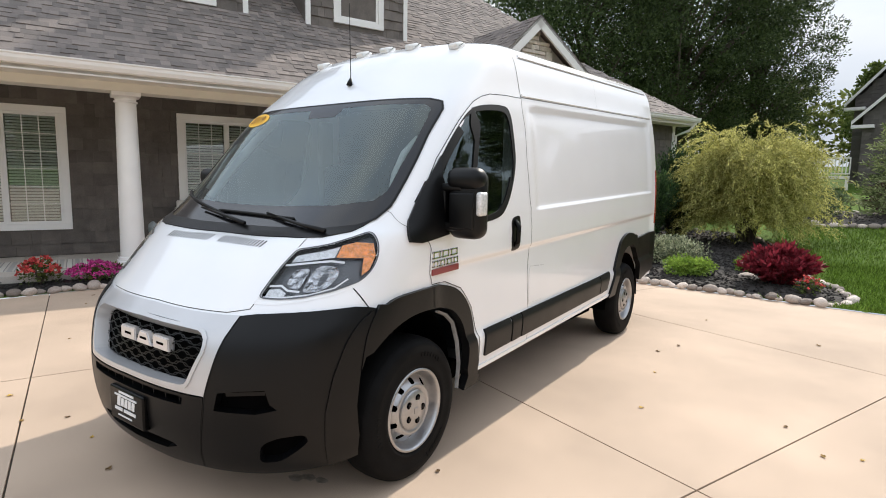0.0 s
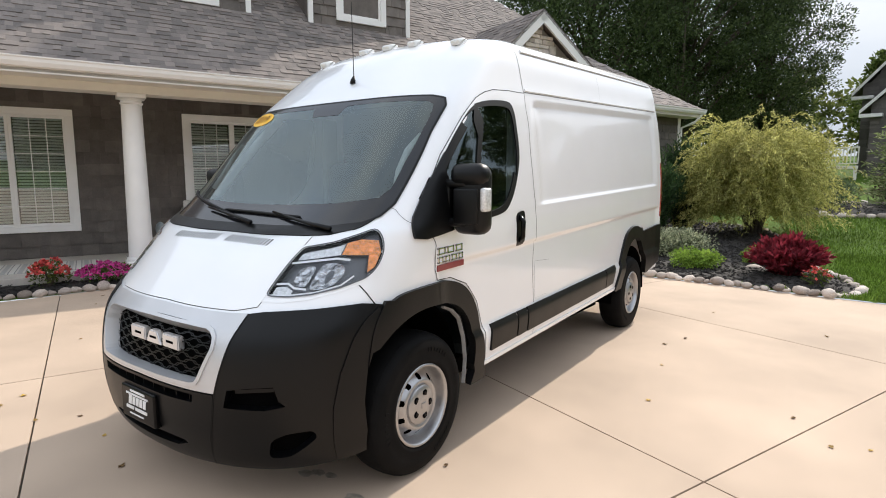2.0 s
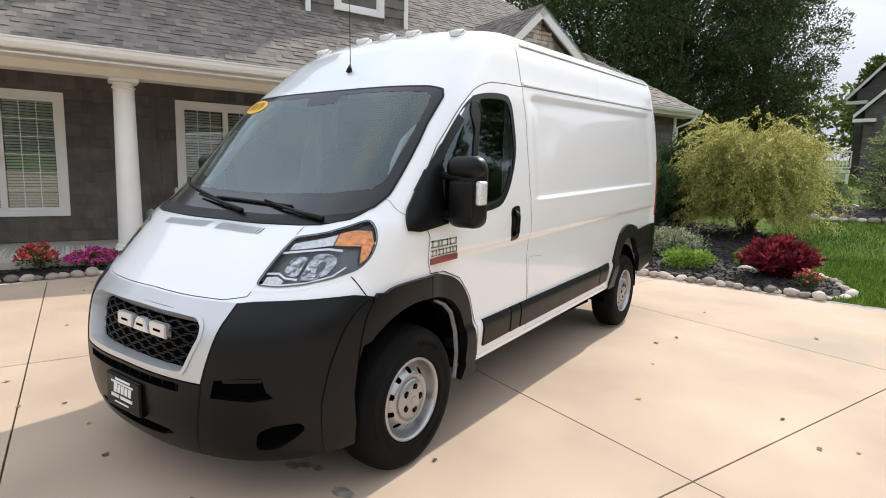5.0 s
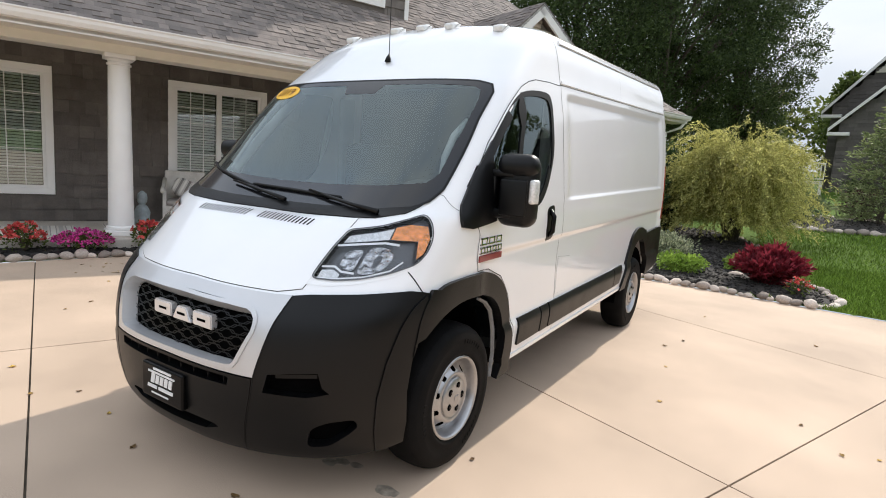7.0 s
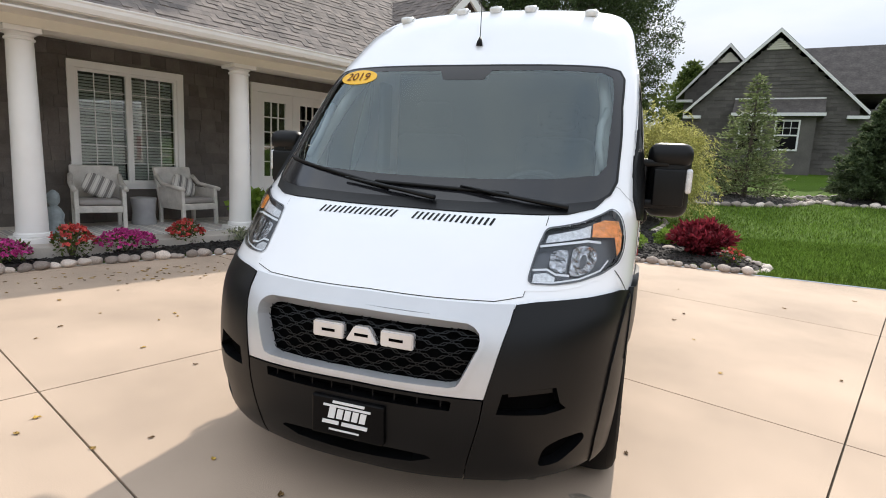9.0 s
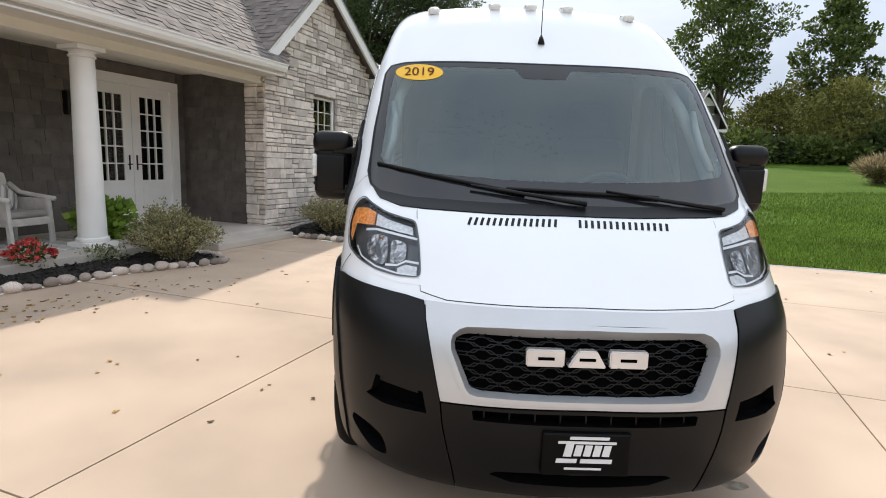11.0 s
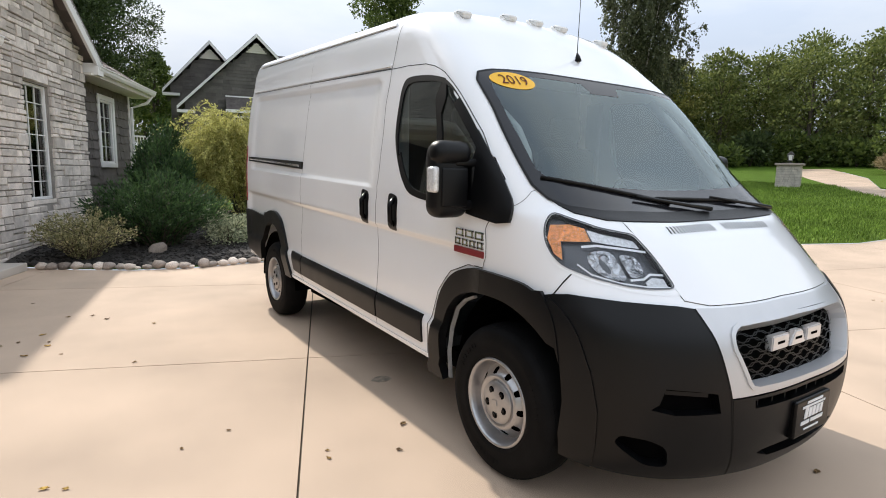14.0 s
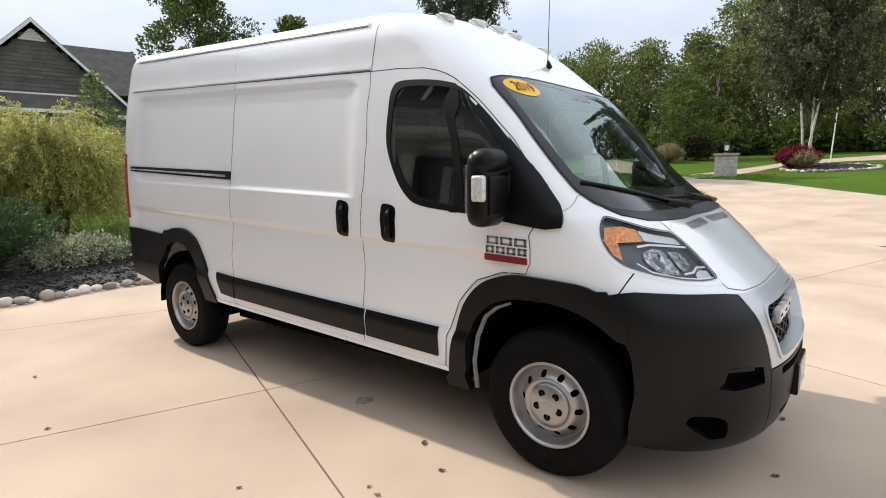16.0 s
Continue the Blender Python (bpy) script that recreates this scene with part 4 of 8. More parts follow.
# ---- plants ----
def leaves(name, pts, size, material, parent=None, seed=0, up=0.3, aspect=0.55, droop=0.0, label=""):
    """Small folded leaves at the given places: (x, y, z, nx, ny, nz)."""
    r = np.random.RandomState(seed)
    n = len(pts)
    P = np.array([p[:3] for p in pts])
    D = np.array([p[3:6] for p in pts]) + r.normal(0, .55, (n, 3))
    D[:, 2] += up - droop
    D /= np.linalg.norm(D, axis=1)[:, None] + 1e-9
    A = np.cross(D, r.normal(0, 1, (n, 3)))
    A /= np.linalg.norm(A, axis=1)[:, None] + 1e-9
    s = (size * r.uniform(.6, 1.35, n))[:, None]
    N = np.cross(D, A)
    v = np.empty((n, 4, 3))
    v[:, 0] = P
    v[:, 1] = P + D * s * .5 + A * s * aspect * .5 + N * s * .08
    v[:, 2] = P + D * s
    v[:, 3] = P + D * s * .5 - A * s * aspect * .5 + N * s * .08
    me = bpy.data.meshes.new(name)
    me.vertices.add(4 * n)
    me.vertices.foreach_set("co", v.ravel())
    me.loops.add(4 * n)
    me.loops.foreach_set("vertex_index", np.arange(4 * n))
    me.polygons.add(n)
    me.polygons.foreach_set("loop_start", np.arange(n) * 4)
    me.polygons.foreach_set("loop_total", np.full(n, 4))
    me.update(calc_edges=True)
    me.materials.append(material)
    ob = new(name, me)
    if parent:
        ob.parent = parent
    if label:
        tagged(ob, label)
    return ob


def blob_points(r, n, c, rad, hollow=.55):
    """Places in an uneven ellipsoid, denser towards its outside, with the outward way."""
    q = np.random.RandomState(r.randrange(1 << 30))
    d = q.normal(0, 1, (n, 3))
    d /= np.linalg.norm(d, axis=1)[:, None] + 1e-9
    k = hollow + (1 - hollow) * q.random_sample(n) ** .6
    f = q.uniform(0, 6.28, 3)
    k *= 1 + .16 * np.sin(d[:, 0] * 3.1 + f[0]) * np.sin(d[:, 1] * 3.7 + f[1]) + .12 * np.sin(d[:, 2] * 5.3 + f[2])
    return np.hstack([np.array(tuple(c)) + d * np.array(rad) * k[:, None], d]).tolist()


def limb_tree(name, x, y, h, spread, material, label, seed=0, trunk=.22, clear=.25, n_leaf=9000, leaf=.22, clumps=46, bark=None, group="", lean=0.0, flat=.55, droop=0.0, crown_label=""):
    """A tapered trunk with limbs and a crown of many small leaves set in uneven clumps."""
    r = random.Random(seed)
    z0 = ground_z(x, y)
    t = empty(name, label, "tree", pose(x, y, z0 - .05), group)
    bm = bmesh.new()
    top = Vector((lean, 0, h * .82))
    tr = [Vector((0, 0, 0)), Vector((lean * .2 + r.uniform(-.1, .1), r.uniform(-.1, .1), h * .25)), Vector((lean * .5 + r.uniform(-.2, .2), r.uniform(-.2, .2), h * .52)), top]
    tube(bm, tr, [trunk, trunk * .75, trunk * .5, trunk * .12], 10)
    cs = []
    for k in range(clumps):
        f = clear + (1 - clear) * (k + r.random()) / clumps
        prof = math.sin(math.pi * min(1, max(.08, (f - clear) / (1 - clear) * .86 + .14))) ** .7
        a = k * 2.4 + r.uniform(-.5, .5)
        rr = spread * prof * r.uniform(.35, 1.0)
        c = Vector((lean * f + rr * math.cos(a), rr * math.sin(a), h * f))
        cs.append((c, r.uniform(.6, 1.15) * spread * .36))
        if k % 2 == 0:
            b = Vector((lean * f * .8, 0, h * max(.12, f - .22 - .1 * r.random())))
            tube(bm, [b, b.lerp(c, .5) + Vector((0, 0, .06 * h * r.random())), c], [trunk * .30 * (1.1 - f * .6), trunk * .18 * (1.1 - f * .6), trunk * .05], 6)
    part("trunk", bm, bark or M_BARK, t, smooth=True)
    pts = []
    per = max(8, n_leaf // clumps)
    for c, s in cs:
        pts += blob_points(r, per, c, (s, s, s * flat), hollow=.35)
    leaves("crown", pts, leaf, material, t, seed, droop=droop, label=crown_label)
    return t


def shrub(name, x, y, rad, h, material, label, seed=0, n=2600, leaf=.05, stems=9, aspect=.55, up=.4, cat="shrub", group="", z=None, hollow=.45, clumps=9):
    r = random.Random(seed)
    z0 = (ground_z(x, y) + .05) if z is None else z
    t = empty(name, label, cat, pose(x, y, z0), group)
    bm = bmesh.new()
    pts = []
    for k in range(stems):
        a = 2 * math.pi * k / stems + r.uniform(-.3, .3)
        q = rad * r.uniform(.35, .8)
        tube(bm, [(0, 0, -.02), (q * .4 * math.cos(a), q * .4 * math.sin(a), h * .4), (q * math.cos(a), q * math.sin(a), h * r.uniform(.6, .9))], [.014 + rad * .012, .01, .004], 5)
    part("stem", bm, M_BARK, t)
    for k in range(clumps):
        a = 2.4 * k
        q = rad * .62 * math.sqrt((k + .5) / clumps)
        c = (q * math.cos(a), q * math.sin(a), h * r.uniform(.42, .68) * (1 - .25 * q / rad))
        pts += blob_points(r, n // clumps, c, (rad * .48, rad * .48, h * .40), hollow)
    pts = [p for p in pts if p[2] > 0.0]
    leaves("foliage", pts, leaf, material, t, seed, up=up, aspect=aspect)
    return t


def spray_shrub(name, x, y, rad, h, material, label, seed=0, n=260, per=26, leaf=.05, up=1.0, arch=.3, cat="shrub", aspect=.4, group="", z=None):
    """Arching shoots from the base, each set with leaves."""
    r = random.Random(seed)
    z0 = (ground_z(x, y) + .05) if z is None else z
    t = empty(name, label, cat, pose(x, y, z0), group)
    bm = bmesh.new()
    pts = []
    for k in range(n):
        a, q = r.uniform(0, 2 * math.pi), rad * math.sqrt(r.random())
        hh = h * (1 - .45 * (q / rad) ** 2) * r.uniform(.7, 1.08)
        p0 = Vector((q * .15 * math.cos(a), q * .15 * math.sin(a), 0))
        p1 = Vector((q * .6 * math.cos(a), q * .6 * math.sin(a), hh * .7))
        p2 = Vector((q * 1.05 * math.cos(a), q * 1.05 * math.sin(a), hh * (1 - arch * .5)))
        if k % 4 == 0:
            tube(bm, [p0, p1, p2], [.012, .007, .002], 4)
        for j in range(per):
            s = r.random() ** .7
            p = p0.lerp(p1, s).lerp(p1.lerp(p2, s), s)
            d = (p2 - p0).normalized()
            pts.append((p.x + r.gauss(0, .02), p.y + r.gauss(0, .02), p.z + r.gauss(0, .02), d.x, d.y, d.z * up))
    part("stem", bm, M_BARK, t)
    leaves("foliage", pts, leaf, material, t, seed, up=.1, aspect=aspect)
    return t


def conifer(name, x, y, h, rad, material, label, seed=0, tiers=26, per=240, leaf=.13, group="", sparse=1.0):
    r = random.Random(seed)
    t = empty(name, label, "tree", pose(x, y, ground_z(x, y)), group)
    bm = bmesh.new()
    tube(bm, [(0, 0, -.05), (0, 0, h * .5), (0, 0, h)], [.02 * h, .012 * h, .003], 8)
    pts = []
    for k in range(tiers):
        f = (k + .3) / tiers
        z = h * (.06 + .92 * f)
        R = rad * (1 - f) ** .85 + .05
        nb = max(5, int(9 * (1 - f) + 4))
        for b in range(nb):
            a = b * 2 * math.pi / nb + k * 1.3 + r.uniform(-.25, .25)
            L = R * r.uniform(.7, 1.12)
            d = Vector((math.cos(a), math.sin(a), r.uniform(-.12, .22)))
            e = d * L
            tube(bm, [(0, 0, z), (e.x * .5, e.y * .5, z + e.z * .5 - .02), (e.x, e.y, z + e.z)], [.012, .007, .002], 4)
            for j in range(int(per * sparse * (L / rad) / nb * 2) + 4):
                s = r.random() ** .6
                w = .16 * L * (1 - s * .5)
                pts.append((e.x * s + r.gauss(0, w * .5), e.y * s + r.gauss(0, w * .5), z + e.z * s + r.gauss(0, .03), d.x, d.y, .1))
    part("trunk", bm, M_BARK, t)
    leaves("needles", pts, leaf, material, t, seed, up=.1, aspect=.28)
    return t


def flowers(name, x, y, rad, h, leafmat, petal, label, seed=0, n=500, m=160, fl=.035, group=""):
    t = shrub(name, x, y, rad, h, leafmat, label, seed, n=n, leaf=.05, stems=6, cat="flowers", group=group, clumps=5)
    r = random.Random(seed + 5)
    pts = []
    for k in range(m):
        a, q = r.uniform(0, 2 * math.pi), rad * math.sqrt(r.random()) * 1.05
        c = Vector((q * math.cos(a), q * math.sin(a), h * (.95 - .45 * (q / rad) ** 2) + r.uniform(-.02, .05)))
        for j in range(5):
            b = j * 1.257
            pts.append((c.x, c.y, c.z, math.cos(b), math.sin(b), .3))
    leaves("blossom", pts, fl, petal, t, seed, up=.2, aspect=.8)
    return t


# beside the house
spray_shrub("spreading_juniper", -1.35, 8.7, 1.15, 1.35, M_LEAF_JN, "dark green spreading juniper by the stone wall", 1, n=420, per=46, leaf=.07, aspect=.25, arch=.1)
spray_shrub("juniper", -0.62, 12.6, .72, 2.15, M_LEAF_JN, "tall dark green upright juniper beside the house", 2, n=420, per=60, leaf=.085, aspect=.25, arch=-.1)
spray_shrub("juniper", -0.95, 11.2, .7, 1.9, M_LEAF_JN, "tall dark green juniper by the wing wall", 3, n=300, per=50, leaf=.09, aspect=.25, arch=-.1)


def weeping_shrub(name, x, y, rad, h, material, label, seed=0, shoots=520, per=70, leaf=.06, stems=13):
    """A vase of stems that break into long shoots, rising, arching over and hanging at the tips."""
    r, q = random.Random(seed), np.random.RandomState(seed)
    t = empty(name, label, "shrub", pose(x, y, ground_z(x, y) + .03))
    bm = bmesh.new()
    heads = []
    for k in range(stems):
        a = 2.4 * k + r.uniform(-.3, .3)
        f = math.sqrt((k + .5) / stems)
        w = rad * .62 * f
        top = Vector((w * math.cos(a), w * math.sin(a), h * (.74 - .22 * f * f) * r.uniform(.9, 1.08)))
        tube(bm, [(.10 * math.cos(a), .10 * math.sin(a), -.05), (top.x * .35, top.y * .35, top.z * .5), top], [.035, .024, .008], 6)
        heads.append(top)
    part("stem", bm, M_BARK, t, smooth=True)
    pts = []
    for k in range(shoots):
        c = heads[k % stems]
        low = k % 3 == 0
        b = Vector((c.x * r.uniform(.45, 1.0), c.y * r.uniform(.45, 1.0), c.z * (r.uniform(.22, .6) if low else r.uniform(.62, 1.0))))
        a = math.atan2(c.y, c.x) + r.gauss(0, .9)
        out, rise, fall = rad * r.uniform(.28, .66), h * r.uniform(.10, .42) * (.5 if low else 1), h * r.uniform(.15, .52) * (.5 if low else 1)
        s = q.random_sample(per) ** .8
        P = np.stack([b.x + out * s * math.cos(a), b.y + out * s * math.sin(a), b.z + rise * 2 * s - (rise + fall) * s * s], 1) + q.normal(0, .022, (per, 3))
        D = np.stack([np.full(per, out * math.cos(a)), np.full(per, out * math.sin(a)), 2 * rise - 2 * (rise + fall) * s], 1)
        D /= np.linalg.norm(D, axis=1)[:, None]
        pts += np.hstack([P, D]).tolist()
    pts = [p for p in pts if p[2] > .15]
    leaves("foliage", pts, leaf, material, t, seed, up=0, aspect=.26)
    return t


weeping_shrub("willow_shrub", 1.0, 12.5, 1.95, 3.0, M_LEAF_YL, "large yellow-green willow shrub with arching shoots", 4, shoots=1150, per=84, leaf=.075)
spray_shrub("cotoneaster", -2.45, 7.75, .68, .86, M_LEAF_VA, "yellowish variegated shrub at the stone wall", 6, n=210, per=34, leaf=.035, aspect=.6)
spray_shrub("cotoneaster", -3.95, 4.55, .62, .72, M_LEAF_VA, "yellowish variegated shrub at the drive edge", 7, n=230, per=38, leaf=.032, aspect=.6)
spray_shrub("cotoneaster", -4.35, 5.1, .45, .85, M_LEAF_VA, "yellowish variegated shrub in front of the doors", 8, n=150, per=34, leaf=.034, aspect=.6)
for i, (x, y, rd, hh, mt, lab) in enumerate([(-.25, 8.55, .58, .62, M_LEAF_GY, "low grey-green shrub in the mulch"), (.35, 8.75, .48, .56, M_LEAF_GY, "low grey-green shrub in the mulch"),
                                            (.05, 9.3, .45, .5, M_LEAF_GY, "low grey-green mounded shrub"), (.75, 7.45, .40, .34, M_LEAF_LM, "low bright green ground shrub"), (1.55, 8.5, .26, .3, M_LEAF_LM, "small bright green plant by the stones")]):
    shrub("low_shrub", x, y, rd, hh, mt, lab, 20 + i, n=2800, leaf=.05)
spray_shrub("burgundy_bush", 2.02, 7.45, .50, .72, M_LEAF_RD, "dense burgundy-leaved bush in the mulch bed", 30, n=240, per=26, leaf=.10, aspect=.35, arch=.4)
flowers("red_flowers", 2.42, 6.85, .17, .24, M_LEAF_MD, M_FL_RED, "small clump of red flowers in the bed corner", 31, n=160, m=34)
# along the porch
flowers("red_flowers", -5.95, .75, .24, .36, M_LEAF_MD, M_FL_RED, "red flowering plant in the porch bed", 32, n=420, m=70, fl=.045)
flowers("pink_flowers", -5.75, 1.35, .34, .26, M_LEAF_MD, M_FL_PINK, "mound of bright pink flowers in the porch bed", 33, n=500, m=260, fl=.035)
flowers("red_flowers", -5.55, 2.12, .24, .38, M_LEAF_MD, M_FL_RED, "red flowering plant in the porch bed", 34, n=420, m=70, fl=.045)
flowers("pink_flowers", -5.35, 2.72, .36, .26, M_LEAF_MD, M_FL_PINK, "mound of bright pink flowers in the porch bed", 35, n=500, m=260, fl=.035)
flowers("red_flowers", -5.10, 3.50, .24, .36, M_LEAF_MD, M_FL_RED, "red flowering plant in the porch bed", 36, n=420, m=70, fl=.045)
shrub("low_shrub", -4.75, 4.25, .26, .22, M_LEAF_GY, "low silvery plant in the porch bed", 37, n=700, leaf=.04)
hx, hy = hw(-6.9, 2.95)
shrub("hosta", hx, hy, .36, .62, M_LEAF_LM, "lime green potted sweet-potato vine by the column", 38, n=900, leaf=.11, aspect=.8, z=.2)

# lawn trees with their own ringed beds
conifer("fir_tree", 4.35, 18.9, 4.3, 1.5, M_LEAF_FIR, "young feathery green fir on the lawn", 40, tiers=22, per=420, leaf=.15, sparse=.6)
conifer("spruce_tree", 8.2, 19.3, 3.4, 1.45, M_LEAF_SP, "dense blue-green spruce on the lawn", 41, tiers=24, per=900, leaf=.16)
conifer("fir_tree", 10.15, 20.0, 3.25, 1.15, M_LEAF_FIR, "young yellowish fir on the lawn", 42, tiers=20, per=420, leaf=.18)
for cx, cy, rx, ry, sd in ((3.1, 18.5, 3.2, 1.8, 60), (8.8, 19.4, 2.7, 1.5, 61)):
    ol = [(cx + rx * math.cos(t) * (1 + .08 * math.sin(3 * t)), cy + ry * math.sin(t)) for t in np.linspace(0, 2 * math.pi, 36, endpoint=False)]
    bed(ol, "oval mulch bed on the lawn", seed=sd, step=.45, mound=.12)
    rock_line(ol + ol[:1], "rocks round the lawn beds", (.10, .17), seed=sd)
shrub("dark_shrub", 2.3, 18.6, .8, 1.0, M_LEAF_SP, "dark green shrub in the lawn bed", 62, n=1800, leaf=.09)
shrub("purple_shrub", 3.9, 19.8, .62, 1.15, leafm("purple_leaf", (.05, .022, .03), (.08, .04, .04)), "dark purple barberry in the lawn bed", 63, n=1600, leaf=.08)

# old oaks behind the house
limb_tree("oak_tree", -5.2, 31.5, 17.5, 5.2, M_LEAF_DK, "huge dark oak behind the house", 70, trunk=.55, clear=.18, n_leaf=120000, leaf=.135, clumps=150, flat=.45)
limb_tree("oak_tree", -1.6, 35.0, 14.0, 3.3, M_LEAF_DK, "large dark oak behind the house", 71, trunk=.45, clear=.12, n_leaf=76000, leaf=.135, clumps=110, flat=.45)
limb_tree("oak_tree", -10.5, 31, 17, 6.5, M_LEAF_DK, "large dark oak behind the house", 72, trunk=.5, clear=.12, n_leaf=130000, leaf=.17, clumps=150, flat=.5)
limb_tree("maple_tree", 26.2, 51, 18.0, 4.4, M_LEAF_MD, "tall round-headed tree beyond the neighbouring roof", 73, trunk=.3, clear=.35, n_leaf=16000, leaf=.34, clumps=60)
limb_tree("maple_tree", 33.6, 46.5, 13.5, 3.0, M_LEAF_MD, "green tree beyond the neighbouring roof", 74, trunk=.3, clear=.3, n_leaf=10000, leaf=.34, clumps=46)
limb_tree("maple_tree", 4.6, 58, 8.6, 2.0, M_LEAF_MD, "slim tree behind the neighbouring house", 75, trunk=.25, clear=.3, n_leaf=7000, leaf=.3, clumps=40)

# birches in an island bed, with the wood behind
M_BIRCH = mat("birch_bark", (0.62, 0.58, 0.52), 0.8, vary=0.25, scale=6, grain=0.25, gscale=25)
M_LEAF_BI = leafm("birch_leaf", (0.065, 0.080, 0.040), (0.135, 0.145, 0.075))


def birch(x, y, h, spread, label, seed, lean=(0, 0), trunk=.065, limbs=40, twigs=11, per=38, leaf=.14, low=.28):
    """A slender pale stem with rising limbs, from which long leafy twigs hang down."""
    r, q = random.Random(seed), np.random.RandomState(seed)
    t = empty("birch_tree", label, "tree", pose(x, y, ground_z(x, y) - .05), "birches")
    axis = lambda f: Vector((lean[0] * f ** 1.5 + .12 * math.sin(f * 5 + seed), lean[1] * f ** 1.5 + .1 * math.sin(f * 4 + seed * 2), h * f))
    bm = bmesh.new()
    tube(bm, [axis(k / 8) for k in range(9)], [trunk * (1 - .11 * k) for k in range(9)], 9)
    part("trunk", bm, M_BIRCH, t, smooth=True)
    bm = bmesh.new()
    pts = []
    for k in range(limbs):
        f = low + (1 - low) * (k + r.random()) / limbs
        b, a = axis(f), 2.4 * k + r.uniform(-.4, .4)
        L = spread * (1.05 - .75 * f) * r.uniform(.7, 1.25) + .25
        e = b + Vector((L * math.cos(a), L * math.sin(a), L * r.uniform(.35, .9)))
        m = b.lerp(e, .5) + Vector((0, 0, .12 * L))
        tube(bm, [b, m, e], [.028 * (1.15 - f), .016 * (1.15 - f), .004], 5)
        for j in range(twigs):
            u = r.uniform(.15, 1.0)
            o = b.lerp(m, u).lerp(m.lerp(e, u), u)
            drop = r.uniform(.5, 2.2) * (1 if f > .4 else .55)
            w = r.uniform(0, 6.28)
            v = q.random_sample(per)
            P = np.stack([o.x + .35 * v * math.cos(w), o.y + .35 * v * math.sin(w), o.z + .12 * v - drop * v * v], 1) + q.normal(0, .05, (per, 3))
            pts += np.hstack([P, np.tile((.3 * math.cos(w), .3 * math.sin(w), -.9), (per, 1))]).tolist()
    part("limb", bm, M_BARK, t)
    leaves("crown", pts, leaf, M_LEAF_BI, t, seed, up=0, aspect=.6)
    return t


for i, (x, y, h, lx, ly) in enumerate(((24.0, 18.3, 13.0, .7, .2), (24.2, 18.5, 12.3, -1.2, 1.0), (23.85, 18.6, 11.6, .4, -1.4))):
    birch(x, y, h, 3.0, "white-stemmed birch with drooping twigs", 80 + i, (lx, ly))
for i, (x, y, h, lx, ly) in enumerate(((30.6, 1.7, 13.5, .8, -.3), (30.75, 1.85, 13.0, -.9, 1.3), (30.45, 1.65, 12.0, .4, -1.9))):
    birch(x, y, h, 3.3, "white-stemmed birch in the drive island", 84 + i, (lx, ly), limbs=46, twigs=13, per=42, low=.2)

# ---- neighbouring house ----
NB = pose(8.1, 34.6, 0, 0, 0, -11)
nb = empty("neighbour_house", "dark shingled neighbouring house with steep white-edged gables", "house", NB)
NZ = 1.2
M_ROOF2 = mat("dark_roof_shingle", (0.105, 0.092, 0.085), 0.92, vary=0.25, scale=2.0, grain=0.5, gscale=9, bump=0.5, bscale=14, dist=0.03)
M_SHAKE2 = mat("grey_brown_siding", (0.118, 0.107, 0.098), 0.85, vary=0.16, scale=1.5, grain=0.15, gscale=12, isl=.2)


